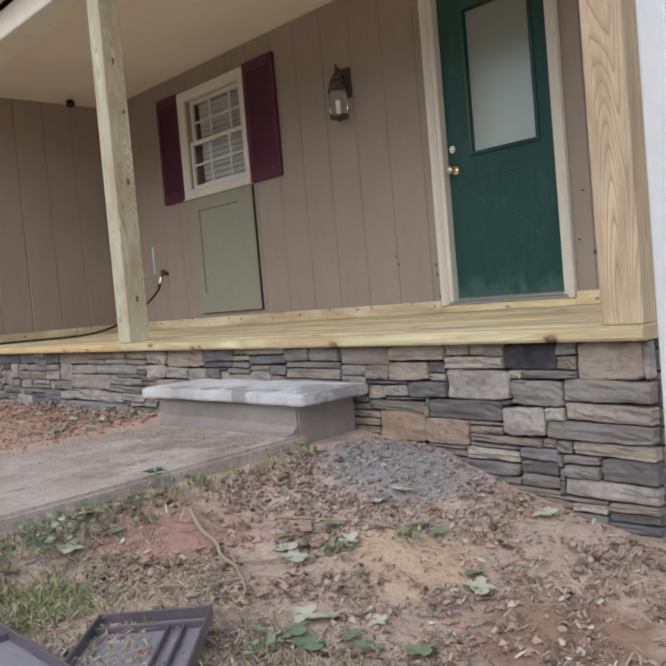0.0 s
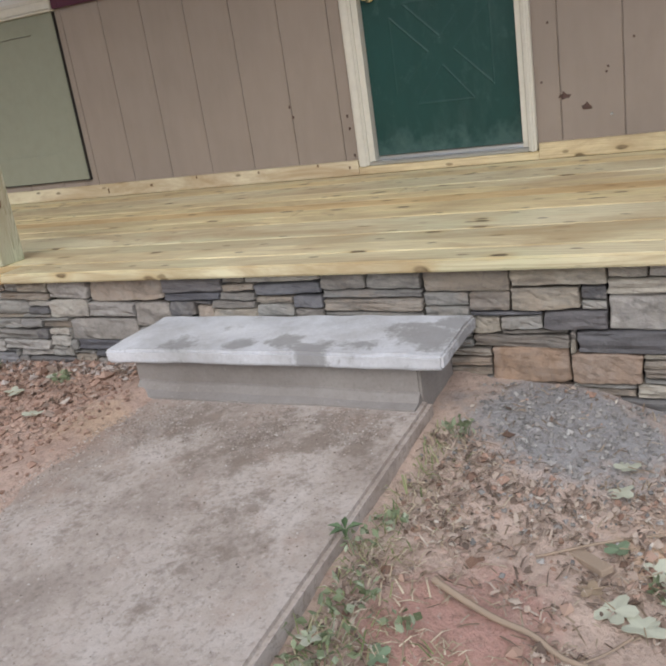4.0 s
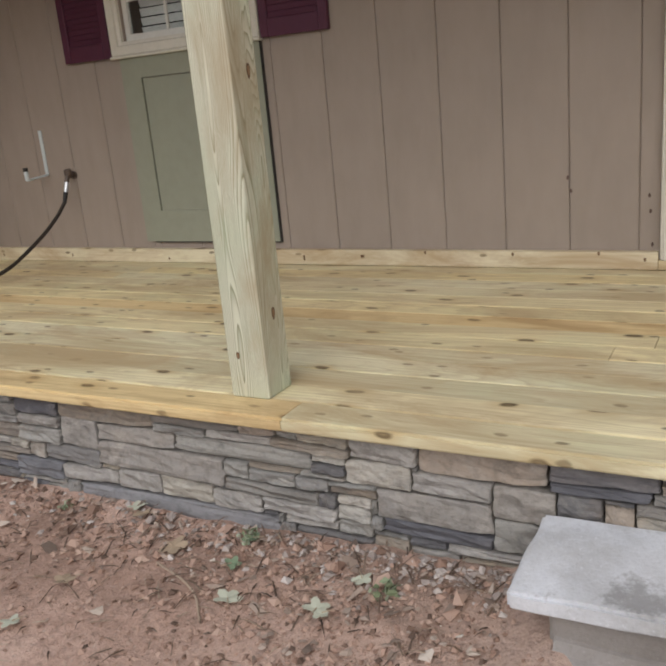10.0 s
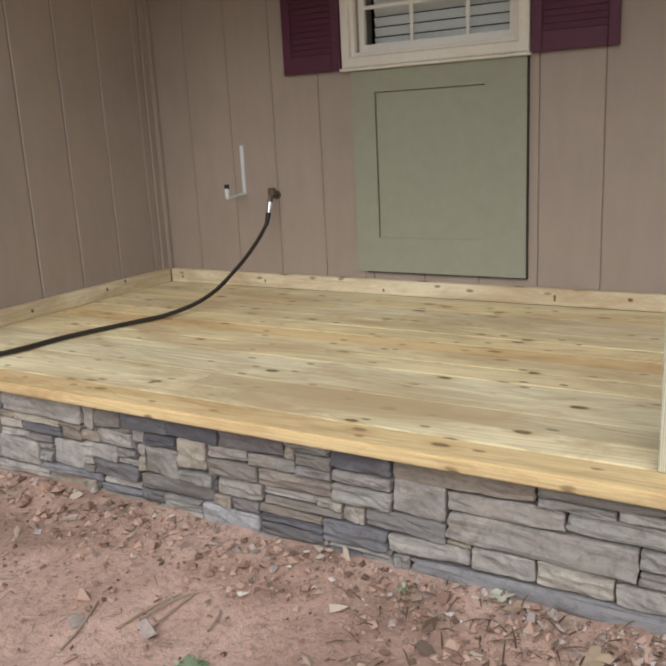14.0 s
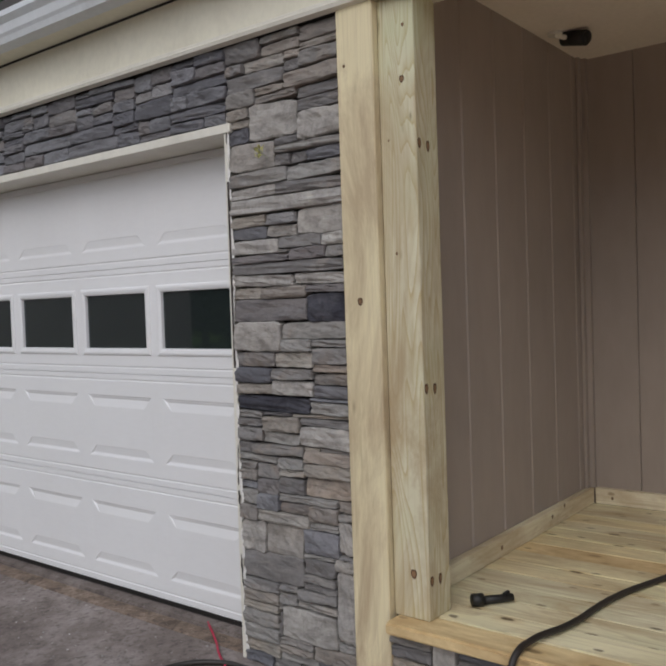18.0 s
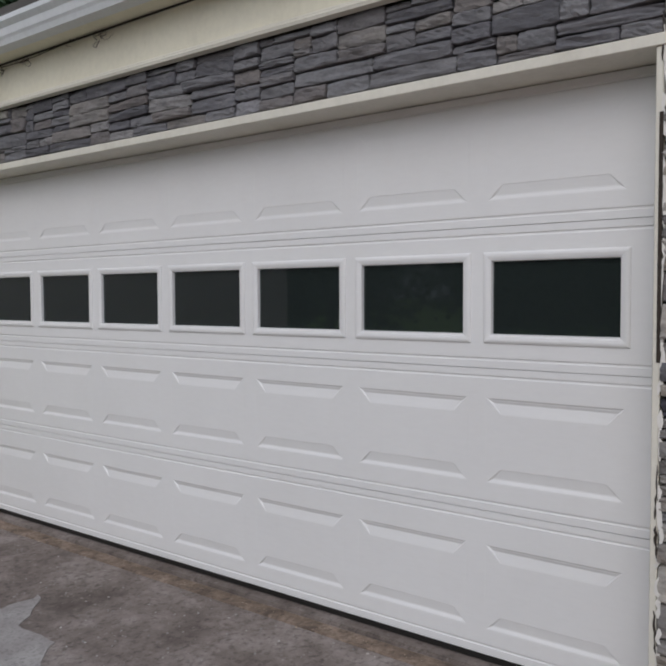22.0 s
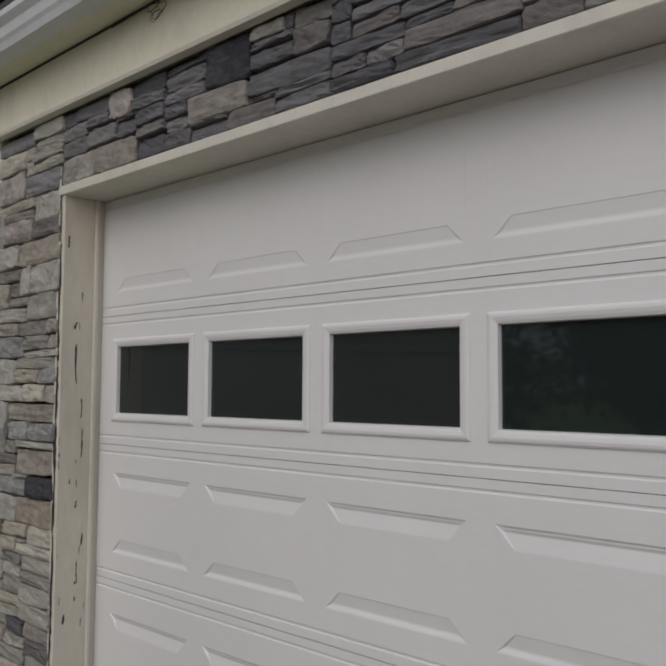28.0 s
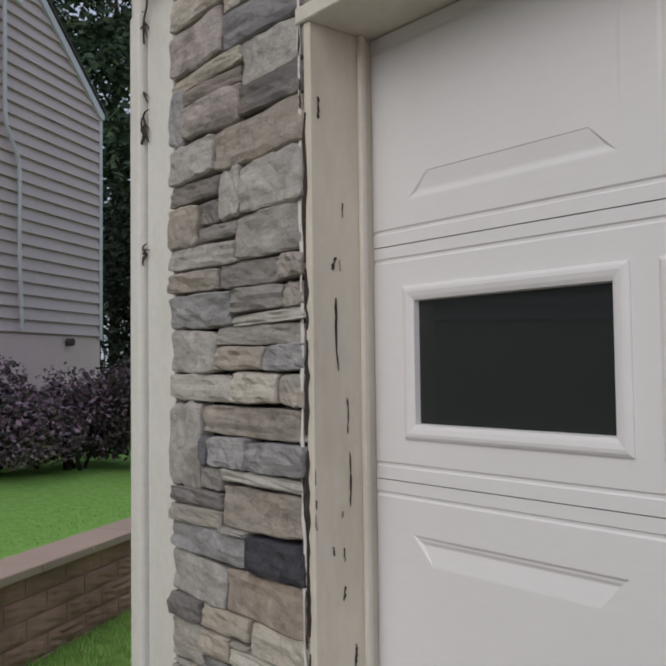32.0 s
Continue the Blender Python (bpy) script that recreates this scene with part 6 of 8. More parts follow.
tube("stem", [(2.424, 13.2, 3.742), (2.422, 12.6, 3.75), (2.424, 12.1, 3.735), (2.421, 11.5, 3.752), (2.424, 10.9, 3.748)], 0.0022, M_VINE, strand, "", 4)

# ---- peeling paint and sealant on the garage jamb ----
M_FLAKE = painted("white_sealant_smear", (0.74, 0.72, 0.68), 0.6, 0.1)
M_WORN = painted("brown_primer_wear", (0.30, 0.24, 0.18), 0.9, 0.3)
M_BARE = painted("bare_dark_wood", (0.045, 0.035, 0.028), 0.9, 0.3)


def flake(name, pts, x, mat, parent, depth=0.002):
    """An irregular sliver in a plane across x, from its (y, z) outline."""
    bm = bmesh.new()
    a = [bm.verts.new((x, y, z)) for y, z in pts]
    f = bm.faces.new(a)
    ext = bmesh.ops.extrude_face_region(bm, geom=[f])["geom"]
    for v in (g for g in ext if isinstance(g, bmesh.types.BMVert)):
        v.co.x -= depth
    bmesh.ops.recalc_face_normals(bm, faces=bm.faces[:])
    return part(name, bm, mat, parent)


def sliver(rnd, y, z, h, w):
    """A crooked strip of flaked paint with ragged sides."""
    n = 9
    lean = rnd.uniform(-0.6, 0.6) * w
    mid = [y + lean * (i / (n - 1) - 0.5) * 2 + rnd.uniform(-0.5, 0.5) * w for i in range(n)]
    half = [w * rnd.uniform(0.25, 1.0) * (0.35 if i in (0, n - 1) else 1.0) for i in range(n)]
    left = [(m - a, z + h * i / (n - 1)) for i, (m, a) in enumerate(zip(mid, half))]
    right = [(m + a, z + h * i / (n - 1)) for i, (m, a) in enumerate(zip(mid, half))]
    return left + right[::-1]


rf = random.Random(77)
z = 1.05
while z < 3.1:
    h = rf.uniform(0.12, 0.5)
    flake("sealant", sliver(rf, 13.597, z, h, rf.uniform(0.006, 0.012)), 2.447, M_FLAKE, jamb)
    if rf.random() < 0.7:
        flake("bare_patch", sliver(rf, 13.588 + rf.uniform(-0.008, 0.006), z + h * 0.5, rf.uniform(0.03, 0.14), 0.004), 2.4445, M_BARE, jamb, 0.001)
    z += h * rf.uniform(0.75, 1.0)
z = 1.05
while z < 3.1:
    h = rf.uniform(0.06, 0.24)
    flake("sealant", sliver(rf, 8.624, z, h, 0.010), 2.447, M_FLAKE, jamb)
    if rf.random() < 0.6:
        flake("bare_patch", sliver(rf, 8.632, z + h * 0.4, rf.uniform(0.04, 0.2), 0.005), 2.4445, M_BARE, jamb, 0.001)
    z += h * rf.uniform(0.9, 1.6)


def flake_y(pts, y, mat, parent):
    bm = bmesh.new()
    f = bm.faces.new([bm.verts.new((x, y, z)) for x, z in pts])
    ext = bmesh.ops.extrude_face_region(bm, geom=[f])["geom"]
    for v in (g for g in ext if isinstance(g, bmesh.types.BMVert)):
        v.co.y += 0.001
    bmesh.ops.recalc_face_normals(bm, faces=bm.faces[:])
    return part("bare_patch", bm, mat, parent)


part("open_joint", box_bm(2.4445, 2.4475, 8.627, 8.639, 2.22, 2.97, 0.0005), M_BARE, jamb, "dark strip for the shadow at the panel edge beside the stone")
z = 1.06
while z < 2.9:
    h = rf.uniform(0.12, 0.34)
    flake("open_joint", sliver(rf, 13.583, z, h, 0.0075), 2.4475, M_BARE, jamb)
    z += h * rf.uniform(0.9, 1.15)
for _ in range(16):
    x, z = rf.choice((2.455, 2.53, 2.53, 2.56)) + rf.gauss(0, 0.012), rf.uniform(1.1, 2.75)
    flake_y(sliver(rf, max(2.451, min(2.578, x)), z, rf.uniform(0.006, 0.035), rf.uniform(0.001, 0.0032)), OY1 - 0.0235, M_BARE if rf.random() < 0.7 else M_WORN, jamb)
for x, z, h, w in ((2.515, 2.40, 0.16, 0.004), (2.545, 2.26, 0.08, 0.003), (2.51, 2.62, 0.03, 0.006), (2.55, 2.10, 0.12, 0.003), (2.53, 1.9, 0.03, 0.004), (2.50, 2.0, 0.02, 0.003), (2.56, 1.75, 0.05, 0.004), (2.54, 1.6, 0.09, 0.003), (2.47, 2.95, 0.05, 0.004), (2.49, 1.45, 0.04, 0.005)):
    flake_y(sliver(rf, x, z, h, w), OY1 - 0.0235, M_BARE, jamb)

# ---- red cord ----
M_RED = painted("red_plastic_cord", (0.45, 0.02, 0.06), 0.45, 0.1)
cord = base("extension_cord", 2.0, 8.3, 1.0, "red extension cord with a red connector on the drive", "cord")
tube("cord_line", [(2.60, 9.02, 1.042), (2.47, 8.83, 1.038), (2.40, 8.74, 1.034), (2.28, 8.55, 1.03), (2.11, 8.33, 1.022), (1.95, 8.15, 1.016), (1.865, 8.05, 1.02), (1.82, 7.97, 1.0), (1.82, 7.93, 0.93)], 0.005, M_RED, cord)
part("connector", join([cyl_bm((1.845, 7.90, 0.93), (1.74, 7.99, 0.935), 0.024, 0.02, 12), cyl_bm((1.87, 7.88, 0.93), (1.845, 7.90, 0.93), 0.013, 0.02, 10)]), M_RED, cord, "red plug connector", True)

# ---- pale worn patches on the drive ----
def patch(pts, seed):
    rnd = random.Random(seed)
    out = []
    n = len(pts)
    for i in range(n):
        a, b = Vector(pts[i]), Vector(pts[(i + 1) % n])
        for k in range(7):
            p = a.lerp(b, k / 7)
            out.append(p + Vector((noise.noise((p.x * 9, p.y * 9, seed)), noise.noise((p.x * 9, p.y * 9, seed + 5)))) * 0.05)
    bm = bmesh.new()
    f = bm.faces.new([bm.verts.new((p.x, p.y, drive_z(p.x, p.y) + 0.0035)) for p in out])
    ext = bmesh.ops.extrude_face_region(bm, geom=[f])["geom"]
    for v in (g for g in ext if isinstance(g, bmesh.types.BMVert)):
        v.co.z -= 0.004
    bmesh.ops.recalc_face_normals(bm, faces=bm.faces[:])
    return tagged(finish("cement_patch", bm, M_PATCH), "thin pale cement smear on the dark driveway", "patch", "cement smears")


patch([(0.9, 11.6), (1.666, 11.395), (2.034, 11.33), (1.814, 11.105), (1.77, 10.82), (1.59, 10.66), (1.2, 10.62), (0.8, 10.9)], 2)
patch([(1.6, 12.0), (1.857, 11.842), (1.97, 11.83), (1.85, 11.77), (1.5, 11.82)], 4)
patch([(1.35, 9.62), (1.48, 9.5), (1.5, 9.3), (1.25, 9.32)], 6)
tagged(box("trim_threshold_strip", 2.47, 2.56, OY0 + 0.03, OY1 - 0.03, 1.024, 1.0335, M_EDGE, bevel=0.003), "worn brown concrete strip before the garage door", "trim", kind="structure")


# ---- litter on the soil ----
def near_ground(x, y):
    rough = 0.012 * noise.noise((x * 7, y * 7, 0)) + 0.02 * noise.noise((x * 1.7, y * 1.7, 3)) + 0.006 * noise.noise((x * 21, y * 21, 5))
    return ground_z(x, y) + rough


def free_spot(x, y):
    """Soil that is open to the sky and not under path, step, drive or porch."""
    if x > 2.40 or y > 7.93 or y < 0.2:
        return False
    if 2.47 < y < 3.5 and x < 2.13:
        return False
    if 2.4 < y < 3.65 and x > 2.04:
        return False
    return True


M_CHIP = island_material("leaf_litter", [(0.0, (0.13, 0.095, 0.075)), (0.3, (0.28, 0.21, 0.165)), (0.6, (0.41, 0.32, 0.26)), (0.92, (0.51, 0.42, 0.345)), (1.0, (0.68, 0.62, 0.54))], 0.9)
M_GRAVEL = island_material("grey_stone_chip", [(0.0, (0.19, 0.18, 0.172)), (0.4, (0.27, 0.255, 0.24)), (0.75, (0.34, 0.32, 0.30)), (1.0, (0.46, 0.44, 0.415))], 0.9)
M_CLOD = island_material("red_clay_clod", [(0.0, (0.12, 0.08, 0.06)), (0.22, (0.27, 0.17, 0.125)), (0.5, (0.41, 0.272, 0.208)), (1.0, (0.49, 0.35, 0.275))], 0.95)
M_TWIG = island_material("dry_twig", [(0.0, (0.17, 0.125, 0.09)), (0.6, (0.33, 0.255, 0.185)), (1.0, (0.5, 0.42, 0.32))], 0.9)
M_BLADE = island_material("grass_blade", [(0.0, (0.14, 0.18, 0.07)), (0.4, (0.26, 0.29, 0.13)), (0.7, (0.38, 0.36, 0.21)), (1.0, (0.5, 0.45, 0.31))], 0.7)


def stuff(name, vs, fs, mat, label, category):
    me = bpy.data.meshes.new(name)
    me.from_pydata(vs, [], fs)
    me.materials.append(mat)
    return tagged(new(name, me), label, category, kind="stuff")


def scatter_chips(name, count, spot, size, mat, label, category, seed, flat=0.35, lift=0.004):
    """Small bent flakes lying on the soil."""
    rnd = random.Random(seed)
    vs, fs = [], []
    made = 0
    while made < count:
        x, y = spot(rnd)
        if not free_spot(x, y):
            continue
        made += 1
        a = rnd.uniform(0, math.tau)
        s = size * (0.3 + 1.3 * rnd.random() ** 2.5)
        u = Vector((math.cos(a), math.sin(a), rnd.uniform(-flat, flat)))
        w = Vector((-math.sin(a), math.cos(a), rnd.uniform(-flat, flat))) * rnd.uniform(0.3, 0.7)
        c = Vector((x, y, near_ground(x, y) + lift + s * 0.15))
        i = len(vs)
        k = Vector((0, 0, s * rnd.uniform(0.05, 0.3)))
        for q in range(6):
            b = math.tau * q / 6 + rnd.uniform(-0.4, 0.4)
            r = s * rnd.uniform(0.45, 1.05)
            vs.append(tuple(c + u * r * math.cos(b) + w * r * math.sin(b) * 1.3 + k * rnd.uniform(0.0, 1.2)))
        vs.append(tuple(c + k * 1.4))
        fs += [(i + q, i + (q + 1) % 6, i + 6) for q in range(6)]
    return stuff(name, vs, fs, mat, label, category)


def scatter_rocks(name, count, spot, size, mat, label, category, seed):
    rnd = random.Random(seed)
    vs, fs = [], []
    made = 0
    while made < count:
        x, y = spot(rnd)
        if not free_spot(x, y):
            continue
        made += 1
        s = size * (0.25 + 1.9 * rnd.random() ** 4)
        c = Vector((x, y, near_ground(x, y) + s * 0.25))
        i = len(vs)
        a0 = rnd.uniform(0, math.tau)
        rx, ry, rz = s * rnd.uniform(0.6, 1.1), s * rnd.uniform(0.5, 0.9), s * rnd.uniform(0.3, 0.7)
        for k in range(4):
            a = a0 + k * math.pi / 2 + rnd.uniform(-0.4, 0.4)
            vs.append((c.x + rx * math.cos(a), c.y + ry * math.sin(a), c.z + rz * rnd.uniform(-0.3, 0.4)))
        vs.append((c.x + rnd.uniform(-0.4, 0.4) * s, c.y + rnd.uniform(-0.4, 0.4) * s, c.z + rz))
        vs.append((c.x + rnd.uniform(-0.3, 0.3) * s, c.y + rnd.uniform(-0.3, 0.3) * s, c.z + rz * 0.9))
        vs.append((c.x, c.y, c.z - rz))
        fs += [(i, i + 1, i + 4), (i + 1, i + 2, i + 5), (i + 1, i + 5, i + 4), (i + 2, i + 3, i + 5), (i + 3, i, i + 4), (i + 3, i + 4, i + 5)]
        fs += [(i + 1, i, i + 6), (i + 2, i + 1, i + 6), (i + 3, i + 2, i + 6), (i, i + 3, i + 6)]
    return stuff(name, vs, fs, mat, label, category)


def scatter_blades(name, count, spot, length, width, mat, label, category, seed, stand=0.5):
    rnd = random.Random(seed)
    vs, fs = [], []
    made = 0
    while made < count:
        x, y = spot(rnd)
        if not free_spot(x, y):
            continue
        made += 1
        a = rnd.uniform(0, math.tau)
        d = Vector((math.cos(a), math.sin(a), 0))
        n = Vector((-d.y, d.x, 0)) * width * rnd.uniform(0.6, 1.4)
        s = length * rnd.uniform(0.4, 1.3)
        e = rnd.uniform(0, stand)
        c = Vector((x, y, near_ground(x, y) + 0.003))
        m = c + d * s * 0.5 + Vector((0, 0, s * e + 0.004))
        q = c + d * s + Vector((0, 0, s * e * 0.7 + 0.004))
        i = len(vs)
        vs += [tuple(c - n), tuple(c + n), tuple(m + n * 0.8), tuple(m - n * 0.8), tuple(q), tuple(m + Vector((0, 0, width)))]
        fs += [(i, i + 1, i + 2), (i, i + 2, i + 3), (i + 3, i + 2, i + 4), (i, i + 5, i + 3), (i + 1, i + 2, i + 5)]
    return stuff(name, vs, fs, mat, label, category)


def area(x0, x1, y0, y1):
    return lambda r: (r.uniform(x0, x1), r.uniform(y0, y1))


def along_wall(y0, y1, reach):
    return lambda r: (2.40 - abs(r.gauss(0, reach)), r.uniform(y0, y1))


def blob(x, y, r0):
    return lambda r: (r.gauss(x, r0), r.gauss(y, r0))


BARE_HEAPS = ((1.33, 2.2, 0.15), (1.76, 1.68, 0.15), (2.2, 2.1, 0.3))


def clumped(x0, x1, y0, y1, least):
    """Spots that gather in drifts and keep off the bare heaps."""
    def spot(r):
        while True:
            x, y = r.uniform(x0, x1), r.uniform(y0, y1)
            bare = min(math.hypot(x - a, y - b) / c for a, b, c in BARE_HEAPS)
            if bare < 1.0 and r.random() > 0.2 * bare:
                continue
            if noise.noise((x * 5, y * 5, 2)) + 0.5 * noise.noise((x * 13, y * 13, 8)) + r.uniform(-0.25, 0.25) > least:
                return x, y
    return spot


scatter_chips("leaf_litter_front", 11500, clumped(0.2, 2.42, 0.5, 2.47, -0.05), 0.012, M_CHIP, "brown shredded leaf litter on bare soil", "leaf litter", 1, 0.7)
scatter_blades("shredded_stalks", 5500, clumped(0.2, 2.3, 0.6, 2.46, 0.0), 0.034, 0.0026, M_CHIP, "shredded leaf stalks and bark on bare soil", "leaf litter", 74, 0.45)
scatter_chips("leaf_litter_side", 4200, area(0.7, 2.42, 3.5, 8.0), 0.009, M_CLOD, "brown shredded leaf litter on red clay", "leaf litter", 2)
scatter_chips("leaf_litter_heap", 110, lambda r: (r.gauss(2.05, 0.22), r.gauss(3.95, 0.28)), 0.02, M_CHIP, "heaped dry leaf litter beside the step", "leaf litter", 3)
scatter_chips("leaf_litter_wall", 1100, along_wall(3.7, 8.0, 0.16), 0.010, M_CHIP, "leaf scraps gathered along the stone foot", "leaf litter", 4)
scatter_rocks("stone_chips", 3000, lambda r: (r.gauss(2.15, 0.22), r.gauss(2.08, 0.25)), 0.0075, M_GRAVEL, "loose grey stone chips beside the step", "gravel", 5)
scatter_rocks("clod_heap", 4200, lambda r: (r.gauss(2.0, 0.26), r.gauss(4.0, 0.35)), 0.0075, M_CLOD, "heaped red-brown clay crumbs beside the step", "soil", 61)
scatter_rocks("clod_bank", 2600, along_wall(4.2, 7.95, 0.22), 0.011, M_CLOD, "crumbled pink clay banked along the porch foot", "soil", 62)
M_SPALL = island_material("pale_stone_spall", [(0.0, (0.25, 0.205, 0.18)), (0.5, (0.43, 0.365, 0.325)), (1.0, (0.60, 0.54, 0.495))], 0.9)
scatter_rocks("spalls", 900, lambda r: (2.40 - abs(r.gauss(0, 0.10)), 3.66 + abs(r.gauss(0, 0.7))), 0.011, M_SPALL, "pale grey stone spalls along the porch foot", "gravel", 63)
scatter_rocks("rubble", 90, along_wall(3.7, 7.95, 0.14), 0.016, M_SPALL, "broken stone chips along the porch foot", "gravel", 6)
scatter_rocks("rubble_corner", 300, blob(2.15, 7.62, 0.2), 0.02, M_CLOD, "broken stone scraps near the drive edge", "gravel", 7)
M_DARKTWIG = island_material("damp_twig", [(0.0, (0.07, 0.048, 0.036)), (0.6, (0.16, 0.11, 0.08)), (1.0, (0.30, 0.22, 0.16))], 0.9)
scatter_blades("twigs_wall", 260, along_wall(3.7, 5.4, 0.36), 0.085, 0.0026, M_DARKTWIG, "dry twigs and stalks gathered by the porch foot", "twigs", 71, 0.2)
scatter_chips("leaf_scraps", 330, along_wall(3.7, 7.9, 0.24), 0.022, M_CHIP, "larger dry leaf scraps by the porch foot", "leaf litter", 72, 0.6)
scatter_rocks("earth_lumps", 420, along_wall(3.7, 7.9, 0.24), 0.02, M_CLOD, "larger lumps of red clay by the porch foot", "soil", 73)
scatter_rocks("clay_clods", 1500, area(0.8, 2.42, 3.5, 7.95), 0.011, M_CLOD, "crumbled red clay clods", "soil", 8)
scatter_rocks("clay_clods_front", 2600, clumped(0.3, 2.42, 0.6, 2.45, -0.1), 0.012, M_CLOD, "crumbled red clay clods", "soil", 9)
scatter_blades("twigs", 1600, area(0.3, 2.42, 0.6, 2.46), 0.055, 0.0022, M_TWIG, "scattered dry twigs", "twigs", 10, 0.08)
scatter_blades("twigs_side", 500, area(0.8, 2.42, 3.55, 7.9), 0.08, 0.0018, M_TWIG, "scattered dry twigs and stalks", "twigs", 11, 0.08)
M_STRAW = island_material("dry_straw", [(0.0, (0.30, 0.23, 0.16)), (0.5, (0.52, 0.43, 0.31)), (1.0, (0.72, 0.64, 0.49))], 0.8)
scatter_blades("straw", 4000, lambda r: (r.uniform(0.2, 1.3), r.uniform(1.0, 2.44)), 0.045, 0.0019, M_STRAW, "pale dry straw scattered over the soil", "straw", 18, 0.25)
scatter_blades("straw_edge", 200, lambda r: (r.uniform(1.3, 2.0), 2.44 - abs(r.gauss(0, 0.09))), 0.05, 0.0018, M_STRAW, "pale dry straw by the path edge", "straw", 19, 0.5)
scatter_blades("grass_tuft", 1300, lambda r: (r.uniform(0.2, 1.25), r.uniform(1.2, 2.47)), 0.05, 0.0016, M_BLADE, "sparse grass and dry stalks", "grass", 12, 0.7)
scatter_blades("grass_mat", 800, lambda r: (r.gauss(0.86, 0.07), r.gauss(2.10, 0.09)), 0.06, 0.0022, M_BLADE, "trampled pale grass beside the fallen shutters", "grass", 14, 0.6)
scatter_blades("grass_tuft_edge", 240, lambda r: (r.uniform(0.7, 2.05), 2.46 - abs(r.gauss(0, 0.05))), 0.045, 0.002, M_BLADE, "grass along the path edge", "grass", 13, 0.9)

# grit on the path
rnd = random.Random(31)
vs, fs = [], []
for k in range(10000):
    if k % 2:
        x, y = rnd.gauss(1.90, 0.085) - 0.12 * abs(noise.noise((k % 7, 0.3, 0))), rnd.uniform(2.51, 3.45)
        if noise.noise((x * 7, y * 7, 3)) < -0.1:
            continue
    elif k % 3 == 0:
        x, y = rnd.uniform(0.9, 1.9), 3.49 - abs(rnd.gauss(0, 0.09))
    else:
        x, y = 2.05 - abs(rnd.gauss(0, 0.75)), rnd.uniform(2.51, 3.48)
    if x > 2.04:
        continue
    if x < 0.7:
        continue
    s = 0.0012 + 0.0032 * rnd.random() ** 3
    i = len(vs)
    a = rnd.uniform(0, 6)
    vs += [(x + s * math.cos(a + k * 2.1), y + s * math.sin(a + k * 2.1), 1.0) for k in range(3)] + [(x, y, 1.0 + s * 0.8)]
    fs += [(i, i + 1, i + 3), (i + 1, i + 2, i + 3), (i + 2, i, i + 3)]
M_GRIT = island_material("path_grit", [(0.0, (0.17, 0.13, 0.105)), (0.5, (0.33, 0.28, 0.24)), (0.85, (0.46, 0.41, 0.365)), (1.0, (0.58, 0.54, 0.49))], 0.9)
stuff("path_grit", vs, fs, M_GRIT, "fine grit and soil crumbs on the path", "gravel")

# driveway grit
rnd = random.Random(30)
vs, fs = [], []
for _ in range(2600):
    x, y = rnd.uniform(0.2, 2.5), rnd.uniform(8.1, 13.6)
    s = 0.0018 + 0.006 * rnd.random() ** 2
    c = Vector((x, y, drive_z(x, y)))
    i = len(vs)
    a = rnd.uniform(0, 6)
    vs += [(c.x + s * math.cos(a + k * 2.1), c.y + s * math.sin(a + k * 2.1), c.z) for k in range(3)] + [(c.x, c.y, c.z + s * 0.7)]
    fs += [(i, i + 1, i + 3), (i + 1, i + 2, i + 3), (i + 2, i, i + 3)]
stuff("drive_grit", vs, fs, M_GRAVEL, "pale grit and leaf crumbs on the driveway", "gravel")
# crumbs gathered in the joint before the garage door
vs, fs = [], []
for _ in range(1500):
    y = rnd.uniform(8.7, 13.55)
    if noise.noise((y * 2.3, 7, 1)) < -0.25:
        continue
    x = 2.505 + 0.02 * noise.noise((y * 3, 0, 0)) + rnd.gauss(0, 0.012)
    s = 0.002 + 0.006 * rnd.random() ** 2
    i = len(vs)
    a = rnd.uniform(0, 6)
    zb = drive_z(x, y)
    vs += [(x + s * math.cos(a + k * 2.1), y + s * math.sin(a + k * 2.1), zb) for k in range(3)] + [(x, y, zb + s * 0.7)]
    fs += [(i, i + 1, i + 3), (i + 1, i + 2, i + 3), (i + 2, i, i + 3)]
M_CRUMB = island_material("pale_leaf_crumb", [(0.0, (0.30, 0.22, 0.15)), (0.5, (0.48, 0.38, 0.28)), (1.0, (0.62, 0.55, 0.45))], 0.9)
stuff("joint_crumbs", vs, fs, M_CRUMB, "pale leaf crumbs lying along the garage threshold", "litter")
# lawn blades
vs, fs = [], []
for _ in range(15000):
    s = rnd.uniform(0.6, 6.0)
    p, d = rw_curve(s)
    out = rnd.choice((-1, 1))
    away = rnd.uniform(0.3, 1.6) if out > 0 else -rnd.uniform(0.02, 1.2)
    q = p + Vector((-d.y, d.x)) * away
    zb = 1.376 + 0.07 * (away - 0.26) if out > 0 else ground_z(q.x, q.y)
    h = rnd.uniform(0.015, 0.035) if out > 0 else rnd.uniform(0.03, 0.07)
    a = rnd.uniform(0, 6.28)
    i = len(vs)
    vs += [(q.x, q.y, zb - 0.01), (q.x + 0.008 * math.cos(a), q.y + 0.008 * math.sin(a), zb - 0.01), (q.x + rnd.uniform(-0.03, 0.03), q.y + rnd.uniform(-0.03, 0.03), zb + h)]
    fs.append((i, i + 1, i + 2))
M_LBLADE = island_material("lawn_blade", [(0.0, (0.19, 0.40, 0.08)), (1.0, (0.35, 0.62, 0.17))], 0.7)
stuff("lawn_grass", vs, fs, M_LBLADE, "short green lawn grass", "grass")

